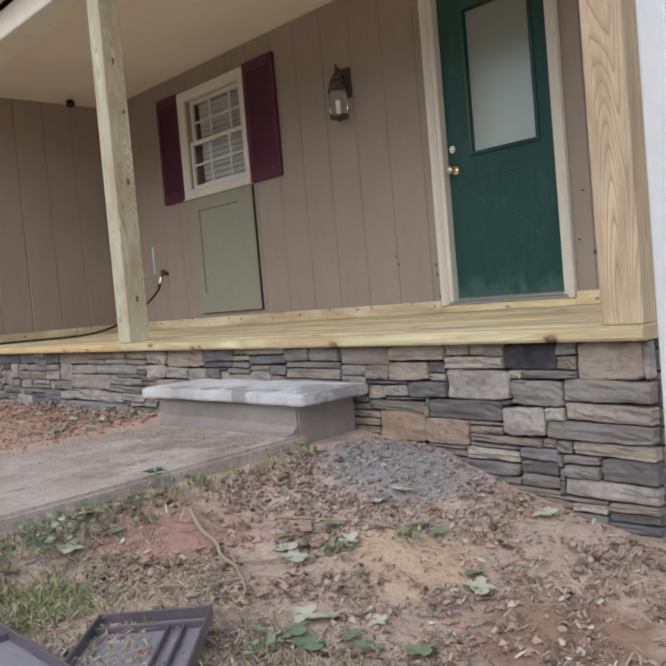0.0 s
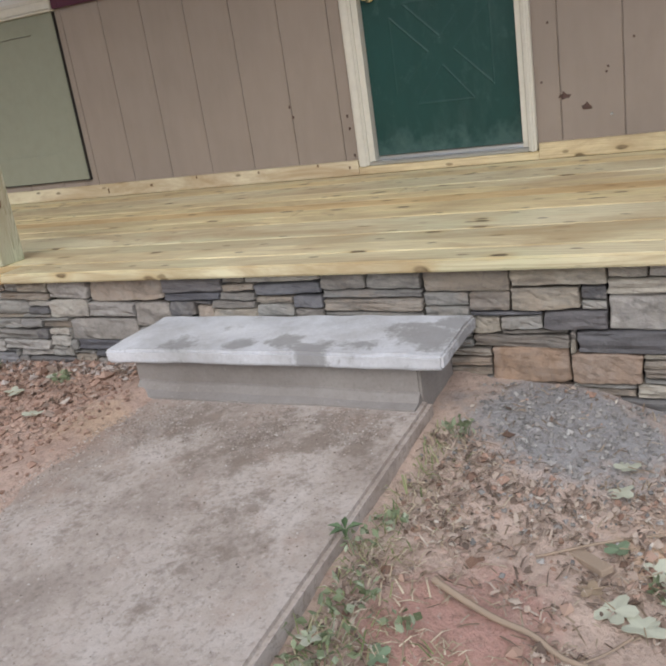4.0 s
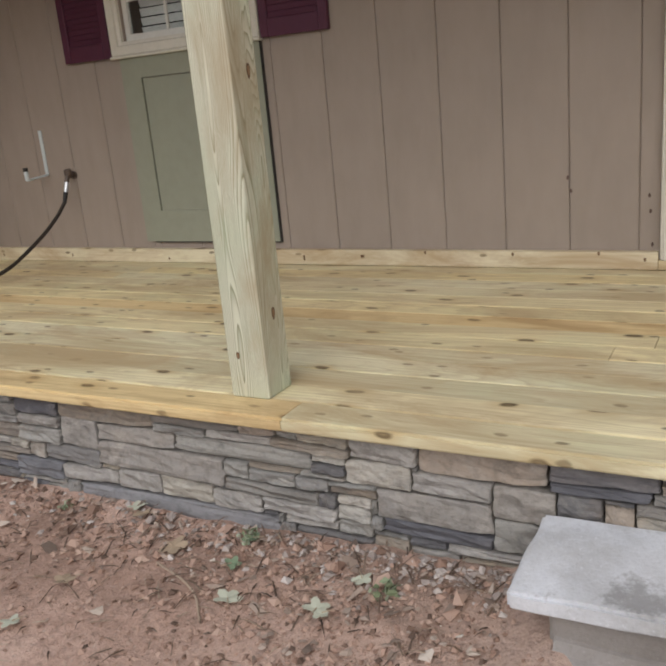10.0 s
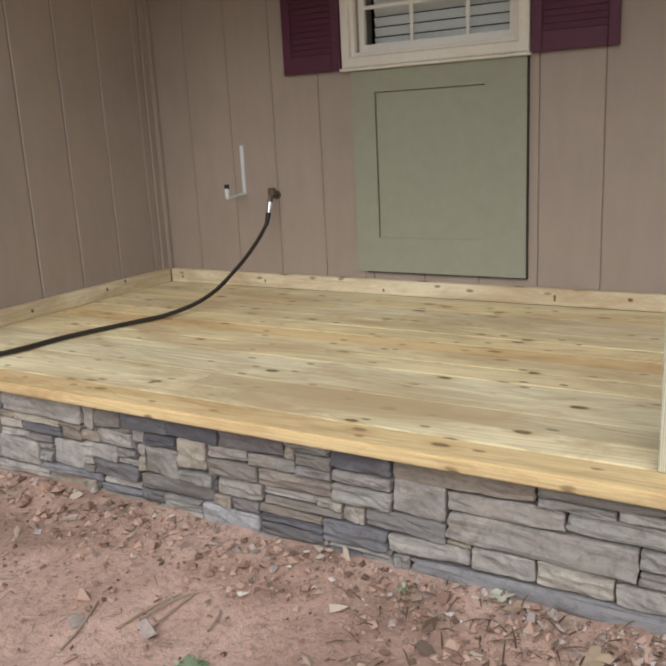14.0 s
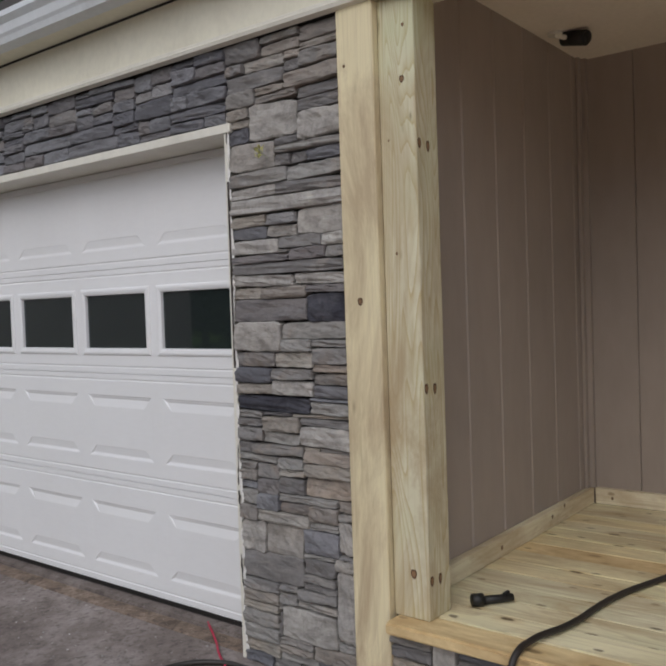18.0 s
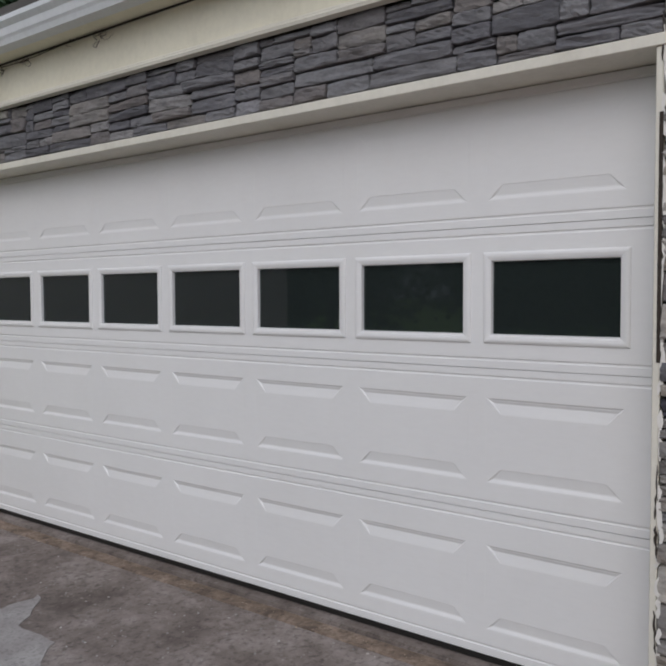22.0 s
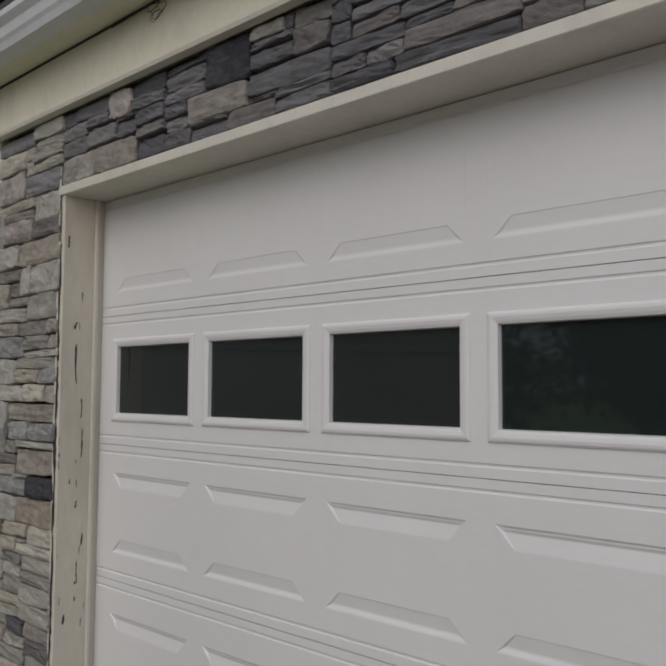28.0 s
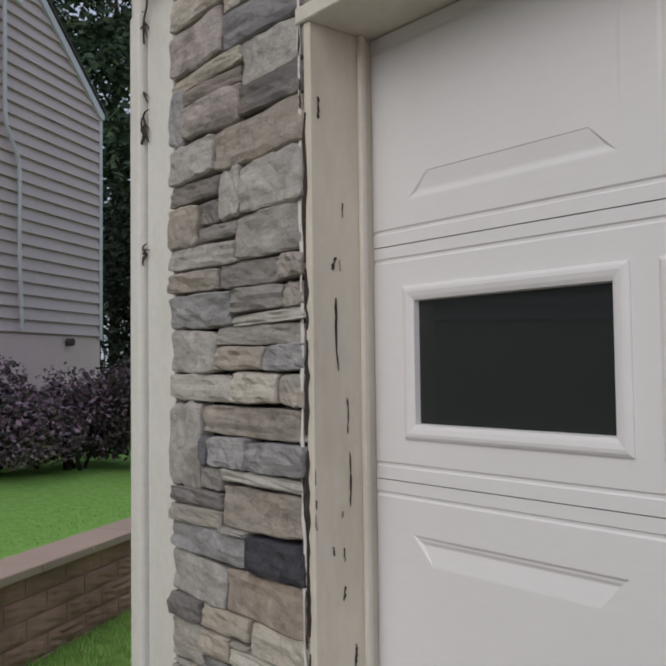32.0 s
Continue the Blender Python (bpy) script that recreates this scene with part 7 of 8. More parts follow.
# ---- single fallen leaves ----
M_LEAF = [painted("pale_leaf_underside", (0.50, 0.51, 0.40), 0.7, 0.15), painted("green_leaf_face", (0.20, 0.265, 0.165), 0.6, 0.25), painted("tan_dry_leaf", (0.38, 0.29, 0.2), 0.8, 0.2)]


def lobed_leaf(x, y, size, turn, kind, curl=0.18):
    """A five-lobed leaf with a stalk, lying slightly curled."""
    bm = bmesh.new()
    z = near_ground(x, y) + 0.014
    n = 20
    rim = []
    for i in range(n):
        a = math.tau * i / n
        r = size * (0.55 + 0.45 * abs(math.cos(2.5 * (a - math.pi)))) * (1.0 if abs(a - math.pi) > 0.35 else 0.55)
        px, py = r * math.cos(a), r * math.sin(a)
        rim.append(bm.verts.new((px, py, curl * r * (0.5 + 0.5 * math.sin(3 * a + turn)))))
    c = bm.verts.new((0, 0, 0))
    for a, b in zip(rim, rim[1:] + rim[:1]):
        bm.faces.new((c, a, b))
    ext = bmesh.ops.extrude_face_region(bm, geom=bm.faces[:])["geom"]
    for v in (g for g in ext if isinstance(g, bmesh.types.BMVert)):
        v.co.z += 0.0012
    bmesh.ops.recalc_face_normals(bm, faces=bm.faces[:])
    bm.transform(Matrix.Translation((x, y, z)) @ Matrix.Rotation(turn, 4, "Z") @ Matrix.Rotation(0.15, 4, "X"))
    names = ("pale upturned fallen maple leaf on the soil", "fresh green fallen maple leaf on the soil", "dry tan fallen leaf on the soil")
    lf = base("fallen_leaf", x, y, z, names[kind], "leaf", "fallen leaves")
    part("blade", bm, M_LEAF[kind], lf)
    d = Vector((math.cos(turn + math.pi), math.sin(turn + math.pi), 0))
    part("stalk", cyl_bm((x, y, z + 0.004), (x + d.x * size * 1.1, y + d.y * size * 1.1, z + 0.006), 0.0015, 0.001, 5), M_LEAF[2], lf)


PORCH_LEAVES = [(2.04, 4.39, 0.042, 0.6, 0), (1.75, 4.89, 0.035, 2.5, 0), (1.74, 5.12, 0.03, 4.4, 2), (2.08, 4.14, 0.04, 0.0, 0), (2.35, 4.95, 0.035, 1.9, 2), (2.23, 4.08, 0.032, 3.8, 0), (2.19, 4.48, 0.03, 5.7, 1), (1.68, 5.29, 0.06, 1.3, 2), (1.04, 2.33, 0.05, 0.0, 0), (1.16, 2.44, 0.035, 2.4, 0), (1.19, 2.32, 0.03, 4.8, 1), (0.87, 2.33, 0.035, 0.9, 2), (0.83, 2.39, 0.03, 3.3, 2), (1.31, 1.62, 0.045, 5.7, 0), (1.36, 1.58, 0.045, 1.8, 0), (1.24, 1.58, 0.05, 4.2, 1)]
PATH_LEAVES = [(1.23, 1.52, 0.055, 0.4, 1), (1.35, 1.48, 0.04, 2.8, 1), (1.44, 1.49, 0.03, 5.2, 0), (1.34, 1.42, 0.04, 1.3, 1), (1.43, 1.34, 0.045, 3.7, 1), (1.76, 1.42, 0.05, 6.1, 0), (1.82, 1.47, 0.04, 2.2, 1), (2.31, 1.56, 0.045, 4.6, 0), (2.06, 1.52, 0.035, 0.7, 2), (1.58, 1.68, 0.03, 3.1, 1), (1.68, 1.84, 0.045, 5.5, 0), (1.72, 1.93, 0.04, 1.6, 1), (1.52, 1.92, 0.05, 4.0, 0), (1.49, 1.86, 0.05, 0.2, 0), (1.93, 1.76, 0.045, 2.6, 1), (1.94, 1.7, 0.035, 5.0, 1)]
SOIL_LEAVES = [(2.05, 1.94, 0.04, 1.1, 0), (1.94, 1.95, 0.04, 3.5, 0), (1.3, 1.77, 0.03, 5.9, 2), (1.56, 1.97, 0.035, 2.0, 2), (1.89, 3.86, 0.04, 1.2, 0), (1.83, 4.02, 0.042, 3.3, 0), (1.8, 4.06, 0.035, 5.1, 1), (1.77, 4.25, 0.04, 0.7, 2), (2.07, 4.12, 0.03, 2.2, 0), (2.21, 4.71, 0.05, 4.4, 2), (2.39, 5.0, 0.04, 2.9, 0), (2.33, 4.5, 0.035, 1.9, 1), (1.75, 5.58, 0.05, 0.3, 1), (1.95, 4.9, 0.035, 1.1, 2)]
for s5 in PORCH_LEAVES + PATH_LEAVES + SOIL_LEAVES:
    lobed_leaf(*s5)


# ---- weeds ----
M_WEED = island_material("weed_leaf", [(0.0, (0.13, 0.16, 0.085)), (0.5, (0.22, 0.26, 0.15)), (1.0, (0.38, 0.42, 0.30))], 0.65)


def weed(x, y, r, h, count, seed, leaf=0.016):
    rnd = random.Random(seed)
    w = base("weed", x, y, near_ground(x, y), "small leafy green weed on the soil", "weed", "weeds")
    z = near_ground(x, y)
    pts = []
    stems = []
    for _ in range(count):
        a, q = rnd.uniform(0, math.tau), r * math.sqrt(rnd.random())
        p = (x + q * math.cos(a), y + q * math.sin(a), z + h * rnd.uniform(0.3, 1.0))
        pts.append(p)
        if rnd.random() < 0.4:
            stems.append(cyl_bm((x + 0.4 * q * math.cos(a), y + 0.4 * q * math.sin(a), z - 0.01), p, 0.0014, 0.0008, 4))
    hang(new("leaves", leaf_mesh("leaves", pts, leaf, rnd, M_WEED, 0.6)), w)
    part("stem", join(stems), M_WEED, w)


for i, (x, y, r, h, c) in enumerate(((0.92, 2.38, 0.12, 0.06, 50), (1.05, 2.40, 0.11, 0.07, 55), (1.17, 2.42, 0.10, 0.05, 40), (0.80, 2.36, 0.11, 0.06, 45), (1.30, 2.42, 0.07, 0.04, 24), (1.45, 2.46, 0.05, 0.06, 16), (1.62, 1.80, 0.06, 0.04, 26), (1.84, 1.72, 0.05, 0.05, 22), (1.22, 1.28, 0.07, 0.05, 30),
                                      (2.02, 2.38, 0.05, 0.06, 24), (1.28, 2.30, 0.04, 0.04, 14), (2.33, 4.52, 0.04, 0.04, 18), (1.73, 5.6, 0.06, 0.04, 26), (1.55, 2.42, 0.05, 0.05, 22), (1.10, 1.52, 0.05, 0.05, 18), (2.30, 5.25, 0.03, 0.03, 10))):
    weed(x, y, r, h, c, 200 + i, 0.014)
weed(2.18, 3.99, 0.04, 0.04, 22, 231, 0.014)
w_big = base("weed", 1.43, 2.50, 1.0, "dark green pointed weed leaves over the path edge", "weed", "weeds")
bm = bmesh.new()
for a in (0.4, 1.6, 2.6, 3.6, 5.2):
    d, s = Vector((math.cos(a), math.sin(a), 0)), Vector((-math.sin(a), math.cos(a), 0))
    c = Vector((1.43, 2.475, 0.995))
    v = [bm.verts.new(c), bm.verts.new(c + d * 0.02 + s * 0.008 + Vector((0, 0, 0.012))), bm.verts.new(c + d * 0.045 + Vector((0, 0, 0.007))), bm.verts.new(c + d * 0.02 - s * 0.008 + Vector((0, 0, 0.012)))]
    bm.faces.new((v[0], v[1], v[2]))
    bm.faces.new((v[0], v[2], v[3]))
part("leaves", bm, painted("dark_weed_leaf", (0.11, 0.17, 0.08), 0.6, 0.2), w_big)
part("stem", cyl_bm((1.43, 2.46, 0.92), (1.43, 2.475, 0.996), 0.002, 0.0015, 5), M_WEED, w_big)

sprig = base("sprig", 2.40, 8.405, 3.04, "yellow-green sprig caught between the pier stones", "plant")
rs = random.Random(91)
hang(new("leaves", leaf_mesh("leaves", [(2.395 + rs.uniform(-0.012, 0.01), 8.405 + rs.uniform(-0.025, 0.025), 3.05 + rs.uniform(-0.02, 0.025)) for _ in range(22)], 0.009, rs, island_material("yellow_sprig_leaf", [(0.0, (0.25, 0.26, 0.08)), (1.0, (0.60, 0.55, 0.22))], 0.7), 0.6)), sprig)
part("stem", cyl_bm((2.43, 8.40, 3.03), (2.392, 8.41, 3.06), 0.0018, 0.001, 5), M_WEED, sprig)

# ---- stick and wood scraps ----
M_STICK = painted("pale_dry_stick", (0.40, 0.305, 0.225), 0.85, 0.25, (20, 20, 20), 0.6)
stick = base("stick", 1.35, 2.0, 0.83, "pale dry forked stick lying on the soil", "stick")
sp = [(1.43, 2.28), (1.40, 2.20), (1.375, 2.13), (1.37, 2.06), (1.345, 2.0), (1.342, 1.93), (1.315, 1.88), (1.30, 1.84), (1.26, 1.78)]
tube("stem", [(x, y, near_ground(x, y) + 0.018) for x, y in sp], 0.0085, M_STICK, stick, "", 6, False, 0.45)
tube("fork", [(x, y, near_ground(x, y) + 0.016) for x, y in ((1.345, 1.97), (1.40, 1.92), (1.46, 1.88))], 0.003, M_STICK, stick)
tube("fork", [(x, y, near_ground(x, y) + 0.016) for x, y in ((1.30, 1.86), (1.26, 1.88), (1.22, 1.87))], 0.003, M_STICK, stick)
for k, pts in enumerate((((1.05, 1.98), (1.15, 1.94), (1.20, 1.86)), ((1.62, 2.1), (1.75, 1.95), (1.88, 1.78)), ((1.95, 4.42), (2.05, 4.52), (2.12, 4.70)), ((1.85, 5.85), (1.98, 5.82), (2.08, 5.74)), ((2.05, 7.0), (2.0, 7.2), (1.85, 7.42)), ((1.79, 5.875), (1.90, 5.86), (2.0, 5.83)), ((1.83, 5.80), (1.93, 5.80), (2.01, 5.79)), ((1.66, 5.95), (1.75, 5.97), (1.86, 6.02)), ((1.90, 5.65), (1.975, 5.67), (1.99, 5.68)))):
    tw = base("twig", pts[0][0], pts[0][1], near_ground(*pts[0]), "thin dry twig on the soil", "twig", "twigs")
    tube("stem", [(x, y, near_ground(x, y) + 0.008) for x, y in pts], 0.0035, M_STICK, tw)


def scrap(x, y, l, w, h, turn, label, mat):
    bm = box_bm(-l / 2, l / 2, -w / 2, w / 2, 0, h, 0.002)
    bm.transform(Matrix.Translation((x, y, near_ground(x, y) + 0.004)) @ Matrix.Rotation(turn, 4, "Z") @ Matrix.Rotation(0.08, 4, "Y"))
    return tagged(finish("wood_scrap", bm, mat), label, "offcut", "offcuts")


scrap(1.655, 1.985, 0.11, 0.035, 0.016, 0.85, "short tan lumber offcut on the soil", M_STICK)
scrap(1.78, 7.86, 0.16, 0.06, 0.02, 2.2, "small grey board offcut by the drive", M_STEP)
M_SLATE_CHIP = odd_stone("stone_offcut", (0.42, 0.33, 0.28), (0.5, 0.44, 0.39))
for i, (x, y, s) in enumerate(((1.93, 6.65, 0.045), (1.60, 6.43, 0.05), (1.77, 6.0, 0.055), (1.83, 5.81, 0.045), (2.235, 4.735, 0.05), (2.22, 6.55, 0.035), (2.30, 5.95, 0.03), (2.0, 6.9, 0.05), (2.1, 7.2, 0.04), (1.7, 7.3, 0.06), (1.95, 7.55, 0.06), (2.25, 7.35, 0.04), (1.6, 7.0, 0.05), (2.43 - 0.1, 5.2, 0.03))):
    rr = random.Random(500 + i)
    s *= 0.7
    bm = box_bm(-s, s, -s * 0.6, s * 0.6, 0, s * 0.32)
    for v in bm.verts:
        v.co += Vector((rr.uniform(-0.5, 0.5), rr.uniform(-0.4, 0.4), rr.uniform(-0.14, 0.14))) * s
    bmesh.ops.bevel(bm, geom=bm.edges[:], offset=s * 0.08, segments=1, affect="EDGES")
    bm.transform(Matrix.Translation((x, y, near_ground(x, y) - 0.002)) @ Matrix.Rotation(rr.uniform(0, 6), 4, "Z") @ Matrix.Rotation(rr.uniform(-0.2, 0.2), 4, "X"))
    tagged(finish("stone_offcut", bm, M_SLATE_CHIP), "broken pale stone offcut on the clay", "stone", "stone offcuts")

# ---- plastic shutters lying face down ----
M_PLUM = painted("weathered_plum_plastic", (0.13, 0.11, 0.13), 0.32, 0.2, (4, 4, 4), 0.1, 0.3, (0.25, 0.22, 0.22))

# the panel's paler plum paints in the sky it mirrors
M_PLUM_SKY = painted("sky_glossed_plum_plastic", (0.30, 0.285, 0.32), 0.28, 0.2, (4, 4, 4), 0.1, 0.3, (0.2, 0.18, 0.17))


def ground_shutter(x, y, turn, length, width, label):
    """Back of a hollow vinyl shutter: a tray with a rim and ribs. The near corner end is at the origin, running along -x."""
    z = near_ground(x, y) + 0.012
    e = base("plastic_shutter", x, y, z, label, "shutter", "shutters on the ground")
    m = Matrix.Translation((x, y, z)) @ Matrix.Rotation(turn, 4, "Z")

    def piece(name, a, b, c, d, h0, h1, mat=M_PLUM):
        bm = box_bm(a, b, c, d, h0, h1, 0.0015)
        bm.transform(m)
        part(name, bm, mat, e)

    w = width / 2
    piece("panel", -length, 0, -w, w, 0, 0.004, M_PLUM_SKY)
    piece("rim", -length, 0, -w, -w + 0.006, 0.0042, 0.03)
    piece("rim", -length, 0, w - 0.006, w, 0.0042, 0.03)
    piece("rim", -0.006, 0, -w + 0.0062, w - 0.0062, 0.0042, 0.03)
    piece("rim", -length, -length + 0.006, -w + 0.0062, w - 0.0062, 0.0042, 0.03)
    piece("rib", -0.062, -0.056, -w + 0.0062, w - 0.0062, 0.0042, 0.02)
    piece("rib", -length * 0.52, -length * 0.5, -w + 0.0062, w - 0.0062, 0.0042, 0.02)
    piece("rib", -length * 0.49, -0.07, -w + 0.05, -w + 0.056, 0.0042, 0.018)
    piece("rib", -length * 0.49, -0.07, -w + 0.085, -w + 0.091, 0.0042, 0.018)


ground_shutter(0.972, 1.729, radians(46.8), 0.75, 0.262, "plum plastic shutter lying face down on the soil")
ground_shutter(0.565, 2.27, math.pi / 2, 0.75, 0.27, "dirty plum plastic shutter lying face down in grass")

# ---- stones, last ----
# the stones that stand out, laid first: along, up, kind
CORNER_HIGH = [(13.92, 14.185, 3.336, 3.421, M_STONE_LEFT), (13.59, 13.92, 3.210, 3.304, M_STONE_DARK), (13.91, 14.185, 3.204, 3.327, M_PINK), (13.59, 13.83, 3.095, 3.192, M_PALE), (13.84, 14.185, 3.164, 3.214, M_STONE_LEFT), (13.85, 14.11, 3.117, 3.155, M_STONE_PIER), (14.10, 14.185, 3.011, 3.144, M_BLUE), (13.84, 14.09, 3.015, 3.102, M_PINK), (13.59, 13.84, 3.013, 3.088, M_STONE_PIER), (13.59, 13.95, 2.897, 3.011, M_TAN), (13.95, 14.185, 2.906, 3.010, M_PALE), (13.94, 14.185, 2.843, 2.899, M_STONE_PIER), (13.84, 13.94, 2.784, 2.891, M_PALE), (13.59, 13.83, 2.784, 2.889, M_PALE), (14.04, 14.185, 2.730, 2.842, M_STONE_LEFT), (13.94, 14.04, 2.790, 2.834, M_STONE_PIER), (13.85, 14.04, 2.735, 2.777, M_STONE_PIER), (13.59, 13.85, 2.666, 2.777, M_STONE_LEFT)]
CORNER_MIDDLE = [(13.86, 14.185, 2.662, 2.738, M_PALE), (13.93, 14.185, 2.611, 2.662, M_TAN), (13.70, 13.93, 2.610, 2.658, M_STONE_PIER), (13.59, 13.69, 2.611, 2.659, M_TAN), (13.87, 14.185, 2.517, 2.605, M_BLUE), (13.66, 13.87, 2.550, 2.602, M_STONE_PIER), (13.59, 13.66, 2.543, 2.604, M_TAN), (13.60, 13.87, 2.513, 2.544, M_STONE_LEFT), (13.96, 14.185, 2.404, 2.515, M_PALE), (13.59, 13.96, 2.470, 2.511, M_STONE_LEFT), (13.75, 13.97, 2.401, 2.468, M_STONE_LEFT), (13.59, 13.75, 2.402, 2.465, M_BLUE), (13.88, 14.185, 2.318, 2.399, M_STONE_LEFT), (13.68, 13.88, 2.320, 2.397, M_STONE_LEFT), (13.59, 13.68, 2.322, 2.402, M_STONE_LEFT), (14.04, 14.185, 2.098, 2.316, M_PALE), (13.59, 14.04, 2.247, 2.316, M_TAN), (13.99, 14.04, 2.160, 2.234, M_STONE_DARK)]
CORNER_LOW = [(13.81, 13.99, 2.168, 2.238, M_BLUE), (13.59, 13.81, 2.173, 2.245, M_BLUE), (13.93, 14.05, 2.100, 2.159, M_STONE_PIER), (13.59, 13.93, 2.127, 2.173, M_STONE_LEFT), (13.93, 14.185, 2.059, 2.101, M_STONE_PIER), (13.93, 14.185, 2.008, 2.057, M_STONE_LEFT), (13.59, 13.93, 2.022, 2.123, M_TAN), (13.82, 14.185, 1.930, 2.011, M_BLUE), (13.59, 13.82, 1.938, 2.024, M_NAVY), (13.91, 14.185, 1.814, 1.919, M_PALE), (13.59, 13.92, 1.815, 1.939, M_RUST), (14.03, 14.185, 1.759, 1.818, M_STONE_PIER), (13.81, 14.03, 1.751, 1.830, M_STONE_LEFT), (14.03, 14.185, 1.636, 1.755, M_STONE_LEFT), (13.59, 13.82, 1.733, 1.819, M_STONE_LEFT), (13.85, 14.16, 3.421, 3.497, M_STONE_DARK)]
END_STONES = [(1.54, 1.75, 1.236, 1.333, M_NAVY), (1.25, 1.48, 1.215, 1.321, M_RUST), (1.22, 1.26, 1.217, 1.310, M_LIGHT), (1.76, 1.91, 1.264, 1.330, M_LIGHT), (1.76, 2.02, 1.111, 1.218, M_LIGHT), (2.10, 2.31, 1.181, 1.251, M_STONE), (1.47, 1.68, 1.187, 1.228, M_STONE), (1.53, 1.74, 1.100, 1.179, M_STONE), (1.20, 1.52, 1.119, 1.192, M_STONE), (1.24, 1.53, 1.058, 1.118, M_STONE), (1.78, 2.11, 1.031, 1.109, M_STONE_DARK), (1.61, 1.78, 0.994, 1.102, M_LIGHT), (2.14, 2.38, 0.928, 1.046, M_OCHRE), (1.93, 2.13, 0.938, 1.026, M_OCHRE), (1.21, 1.60, 0.990, 1.053, M_STONE), (1.62, 1.92, 0.952, 0.997, M_STONE), (1.22, 1.51, 0.946, 0.989, M_STONE), (1.23, 1.55, 0.802, 0.863, M_LIGHT), (2.02, 2.21, 1.110, 1.175, M_STONE_DARK), (1.21, 1.42, 0.857, 0.940, M_STONE)]
PIER_HIGH = [(8.26, 8.51, 3.119, 3.246, M_LIGHT), (8.05, 8.26, 3.084, 3.184, M_LIGHT), (8.37, 8.63, 2.993, 3.101, M_BUFF), (8.05, 8.36, 3.048, 3.081, M_STONE_PIER), (8.05, 8.22, 3.002, 3.037, M_STONE_DARK), (8.22, 8.31, 2.993, 3.041, M_STONE_PIER), (8.05, 8.31, 2.939, 2.990, M_STONE_PIER), (8.32, 8.63, 2.940, 2.990, M_STONE_PIER), (8.37, 8.63, 2.891, 2.946, M_LIGHT), (8.05, 8.37, 2.882, 2.936, M_STONE_PIER), (8.05, 8.63, 2.830, 2.888, M_LIGHT), (8.05, 8.27, 2.735, 2.832, M_LIGHT), (8.43, 8.63, 2.782, 2.834, M_STONE_PIER), (8.28, 8.43, 2.779, 2.835, M_STONE_DARK), (8.43, 8.63, 2.730, 2.789, M_STONE_DARK)]
PIER_MIDDLE = [(8.28, 8.43, 2.740, 2.783, M_STONE_PIER), (8.38, 8.63, 2.686, 2.722, M_LIGHT), (8.16, 8.37, 2.686, 2.732, M_STONE_PIER), (8.05, 8.16, 2.683, 2.732, M_PALE), (8.33, 8.63, 2.643, 2.674, M_STONE_DARK), (8.15, 8.33, 2.642, 2.677, M_STONE_DARK), (8.05, 8.63, 2.588, 2.630, M_STONE_PIER), (8.31, 8.63, 2.551, 2.587, M_LIGHT), (8.05, 8.30, 2.550, 2.584, M_LIGHT), (8.48, 8.63, 2.499, 2.544, M_STONE_PIER), (8.25, 8.48, 2.498, 2.546, M_STONE_PIER), (8.05, 8.24, 2.516, 2.545, M_STONE_DARK), (8.05, 8.24, 2.424, 2.513, M_NAVY), (8.25, 8.63, 2.426, 2.496, M_STONE_DARK)]
PIER_LOW = [(8.38, 8.61, 2.281, 2.395, M_LIGHT), (8.06, 8.38, 2.341, 2.400, M_STONE_PIER), (8.23, 8.44, 2.121, 2.175, M_LIGHT), (8.25, 8.61, 2.046, 2.121, M_NAVY), (8.06, 8.31, 1.924, 1.998, M_LIGHT), (8.06, 8.28, 1.741, 1.818, M_RUST), (8.51, 8.61, 1.482, 1.606, M_LIGHT), (8.31, 8.50, 1.490, 1.606, M_BUFF), (8.13, 8.30, 1.515, 1.605, M_STONE_DARK), (8.06, 8.13, 1.536, 1.651, M_LIGHT), (8.30, 8.62, 1.375, 1.480, M_STONE_DARK), (8.05, 8.14, 1.206, 1.466, M_LIGHT), (8.15, 8.41, 1.176, 1.293, M_LIGHT)]
PORCH_STONES_STEP = [(3.35, 3.61, 1.262, 1.316, M_STONE_DARK), (3.37, 3.61, 1.222, 1.256, M_STONE_DARK), (3.61, 3.78, 1.119, 1.219, M_BUFF), (3.62, 3.97, 1.233, 1.316, M_RUST), (3.64, 3.78, 1.052, 1.105, M_STONE), (3.68, 3.90, 0.984, 1.022, M_LIGHT), (3.78, 3.99, 1.159, 1.218, M_LIGHT), (3.78, 4.12, 1.070, 1.153, M_BUFF), (3.79, 4.10, 1.026, 1.063, M_STONE_DARK), (3.98, 4.19, 1.254, 1.316, M_LIGHT), (4.00, 4.22, 1.166, 1.238, M_STONE), (4.24, 4.51, 1.028, 1.049, M_LIGHT), (4.25, 4.44, 0.985, 1.018, M_LIGHT), (4.31, 4.62, 1.070, 1.119, M_STONE), (4.32, 4.83, 1.181, 1.228, M_STONE), (4.44, 4.58, 1.269, 1.316, M_RUST), (4.45, 4.70, 1.237, 1.266, M_LIGHT), (4.45, 5.30, 0.946, 0.979, M_STONE_DARK)]
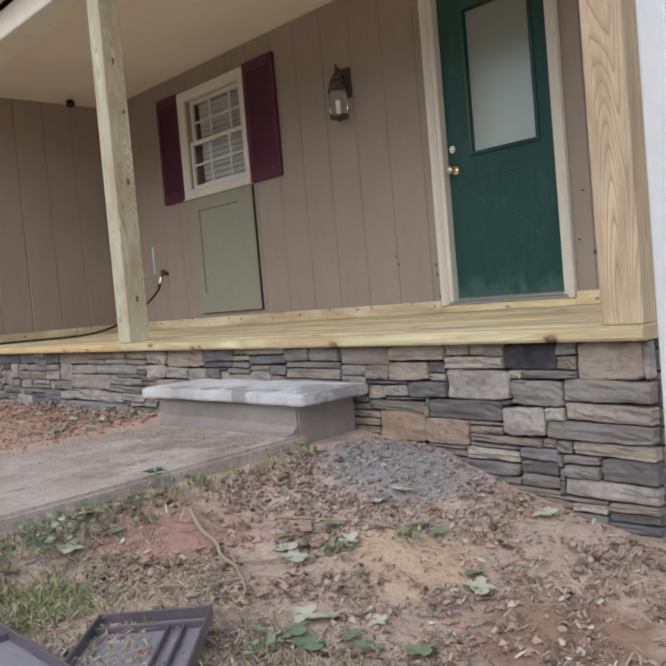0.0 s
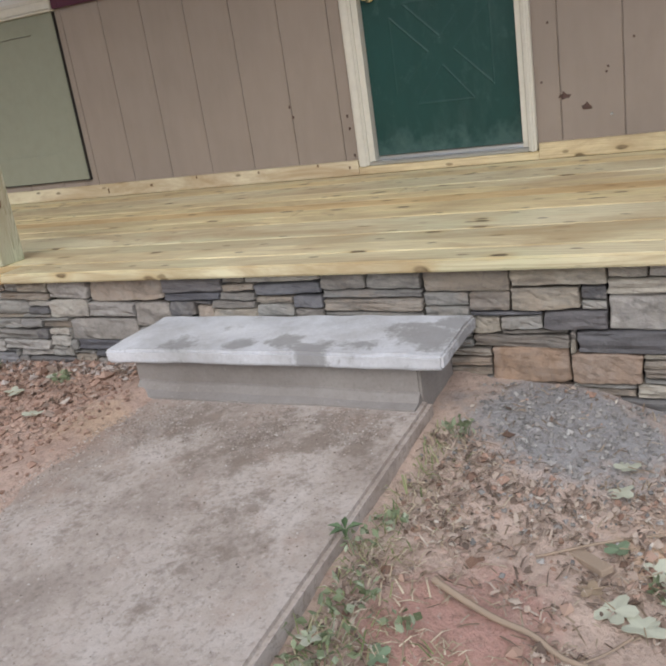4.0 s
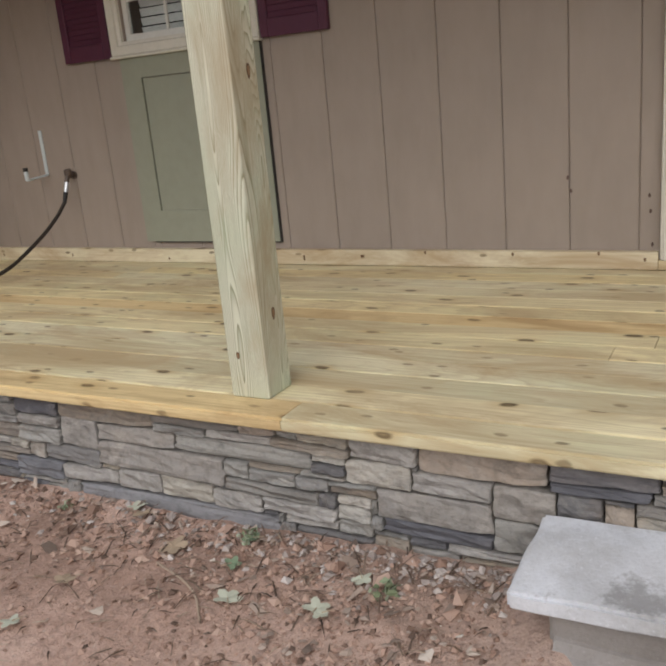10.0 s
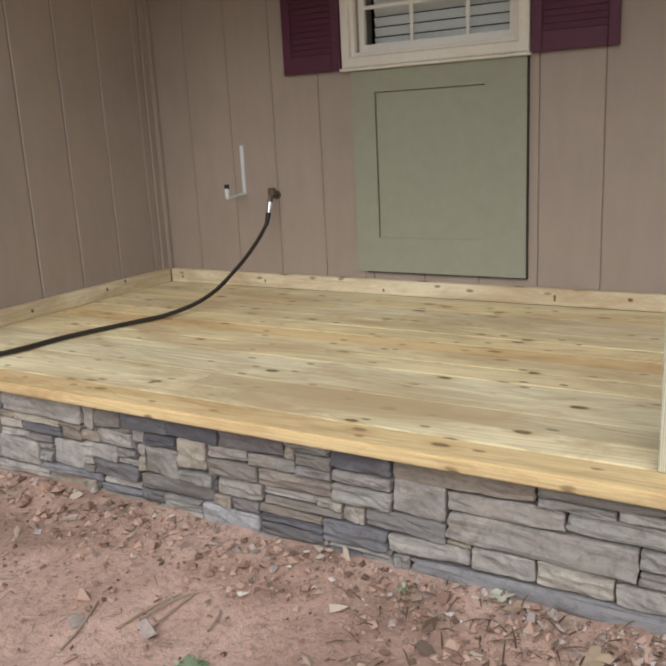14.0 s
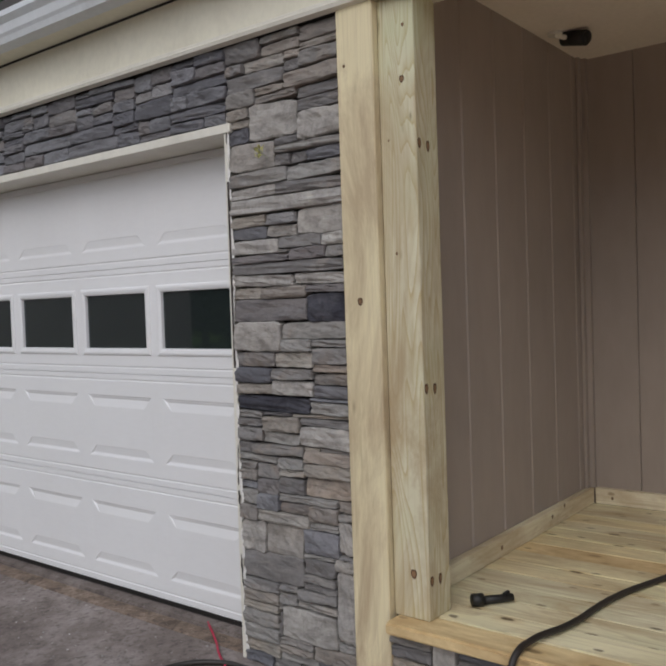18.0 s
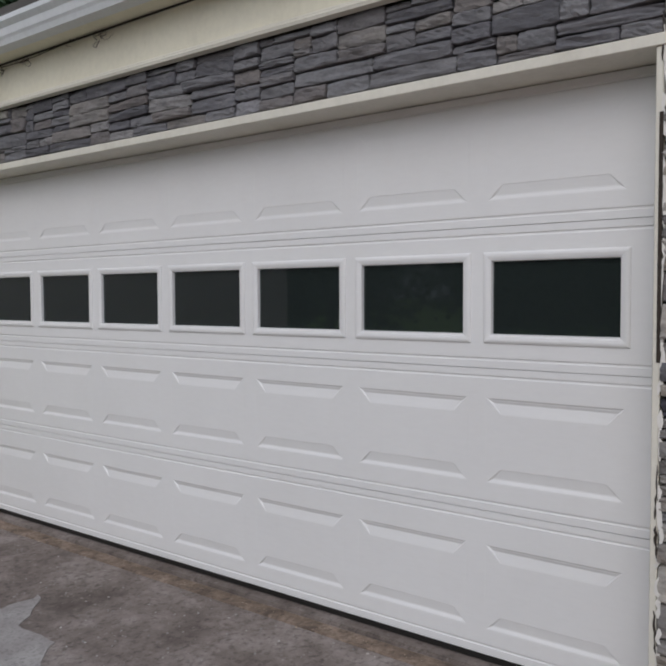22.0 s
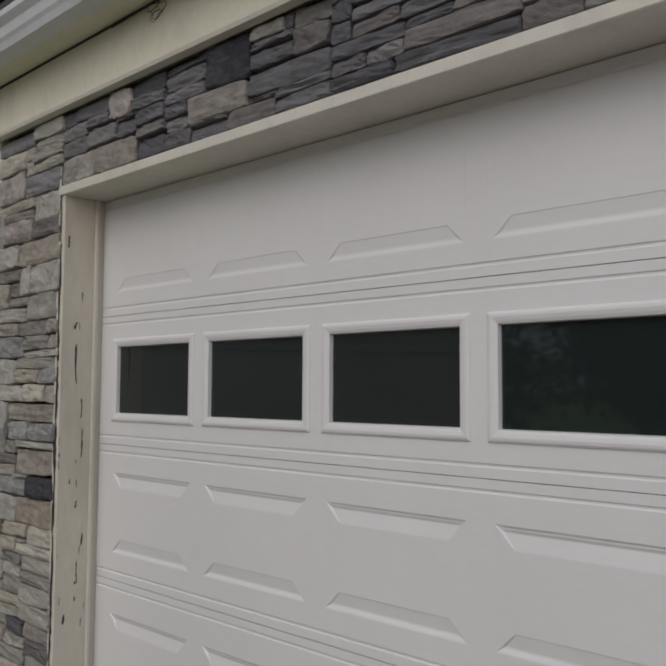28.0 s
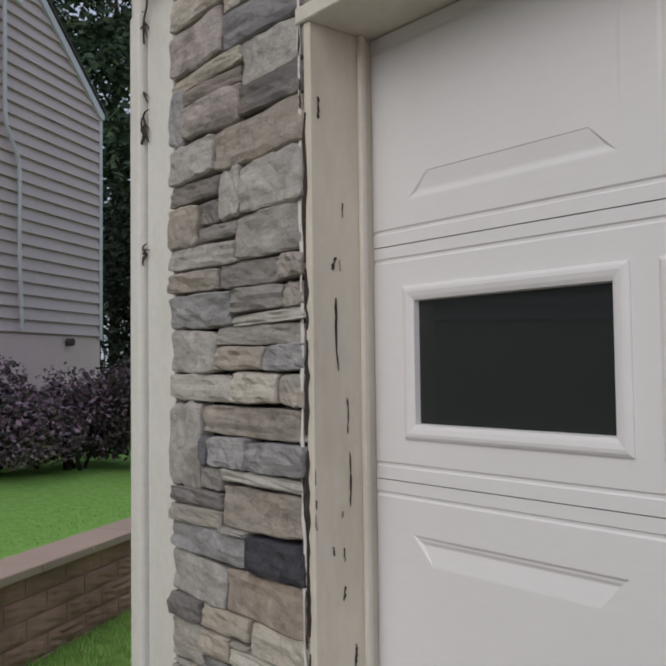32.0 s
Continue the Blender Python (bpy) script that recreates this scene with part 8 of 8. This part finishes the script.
PORCH_STONES_POST = [(4.52, 4.69, 1.024, 1.057, M_LIGHT), (4.58, 4.90, 1.269, 1.316, M_STONE), (4.64, 5.16, 1.076, 1.168, M_BUFF), (4.70, 4.89, 1.003, 1.057, M_STONE), (4.84, 5.17, 1.181, 1.218, M_BUFF), (4.91, 5.07, 1.000, 1.057, M_LIGHT), (4.92, 5.34, 1.235, 1.316, M_STONE), (5.10, 5.38, 1.004, 1.060, M_LIGHT), (5.19, 5.35, 1.148, 1.224, M_LIGHT), (5.19, 5.44, 1.072, 1.122, M_STONE), (5.34, 5.56, 1.145, 1.186, M_STONE), (5.35, 5.56, 1.262, 1.316, M_STONE_DARK), (5.35, 5.58, 0.966, 0.991, M_LIGHT), (5.37, 5.57, 1.193, 1.241, M_LIGHT), (5.38, 5.60, 1.011, 1.048, M_STONE_DARK), (5.45, 5.52, 1.061, 1.098, M_TAN), (5.56, 5.83, 1.142, 1.191, M_STONE), (5.57, 5.73, 1.277, 1.316, M_LIGHT)]
PORCH_STONES_MIDDLE = [(5.59, 5.83, 0.951, 0.972, M_STONE), (5.60, 5.83, 1.009, 1.039, M_STONE_DARK), (5.62, 5.81, 1.102, 1.129, M_LIGHT), (5.73, 5.98, 1.239, 1.316, M_STONE_DARK), (5.82, 6.02, 1.058, 1.109, M_BUFF), (5.84, 6.04, 1.132, 1.177, M_STONE), (5.84, 6.09, 0.938, 1.017, M_BLUE), (5.89, 6.04, 1.192, 1.232, M_BUFF), (5.99, 6.23, 1.247, 1.316, M_STONE_DARK), (6.04, 6.37, 1.019, 1.067, M_STONE), (6.06, 6.16, 1.127, 1.230, M_STONE), (6.08, 6.30, 0.938, 0.963, M_LIGHT), (6.19, 6.34, 1.081, 1.196, M_BUFF), (6.20, 6.46, 1.258, 1.316, M_STONE_DARK), (6.22, 6.34, 1.198, 1.244, M_STONE_DARK), (6.27, 6.38, 0.943, 0.981, M_STONE_DARK), (6.38, 6.59, 0.972, 1.000, M_STONE_DARK), (6.38, 6.61, 1.048, 1.080, M_STONE_DARK)]
PORCH_STONES_TAP = [(6.39, 6.56, 1.005, 1.036, M_LIGHT), (6.40, 6.57, 1.155, 1.222, M_LIGHT), (6.46, 6.57, 1.254, 1.316, M_STONE), (6.47, 6.64, 1.098, 1.153, M_LIGHT), (6.53, 6.88, 1.004, 1.026, M_STONE_DARK), (6.58, 6.64, 1.200, 1.316, M_LIGHT), (6.65, 7.10, 1.227, 1.316, M_LIGHT), (6.66, 6.84, 1.049, 1.148, M_LIGHT), (6.88, 7.17, 0.953, 0.974, M_LIGHT), (6.92, 7.15, 1.010, 1.078, M_LIGHT), (6.96, 7.13, 1.112, 1.147, M_LIGHT)]
lay_stones(porch_wall, 1.225, 7.90, 0.50, 1.316, 2.42, END_STONES + PORCH_STONES_STEP + PORCH_STONES_POST + PORCH_STONES_MIDDLE + PORCH_STONES_TAP + [(7.64, 7.72, 1.16, 1.316, M_PALE)], lengths=(6, 18), heights=(2, 2, 3, 3, 4), seed=3, grow=2, gap=0.0055)
lay_stones(porch_end, 2.50, 4.38, 0.50, 1.316, 1.222, seed=9, along="x")
lay_stones(g_r, 8.054, 8.628, 0.98, 3.502, 2.44, PIER_HIGH + PIER_MIDDLE + PIER_LOW, mat=M_STONE_PIER, lengths=(7, 16), heights=(2, 3, 3, 4, 4), seed=21)
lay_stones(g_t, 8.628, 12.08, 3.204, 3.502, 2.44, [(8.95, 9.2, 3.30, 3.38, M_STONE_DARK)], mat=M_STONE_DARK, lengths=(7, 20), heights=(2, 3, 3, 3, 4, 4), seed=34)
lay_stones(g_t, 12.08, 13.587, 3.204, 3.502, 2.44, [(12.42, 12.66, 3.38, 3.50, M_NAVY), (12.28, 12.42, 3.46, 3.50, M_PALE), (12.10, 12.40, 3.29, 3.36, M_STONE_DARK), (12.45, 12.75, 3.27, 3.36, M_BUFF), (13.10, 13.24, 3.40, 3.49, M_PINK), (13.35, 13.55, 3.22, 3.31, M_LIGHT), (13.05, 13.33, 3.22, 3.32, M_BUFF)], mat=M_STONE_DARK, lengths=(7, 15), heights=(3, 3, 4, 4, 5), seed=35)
lay_stones(g_l, 13.587, 14.185, 0.98, 3.502, 2.44, CORNER_HIGH + CORNER_MIDDLE + CORNER_LOW, mat=M_STONE_LEFT, lengths=(8, 18), heights=(3, 4, 4, 5), seed=47)
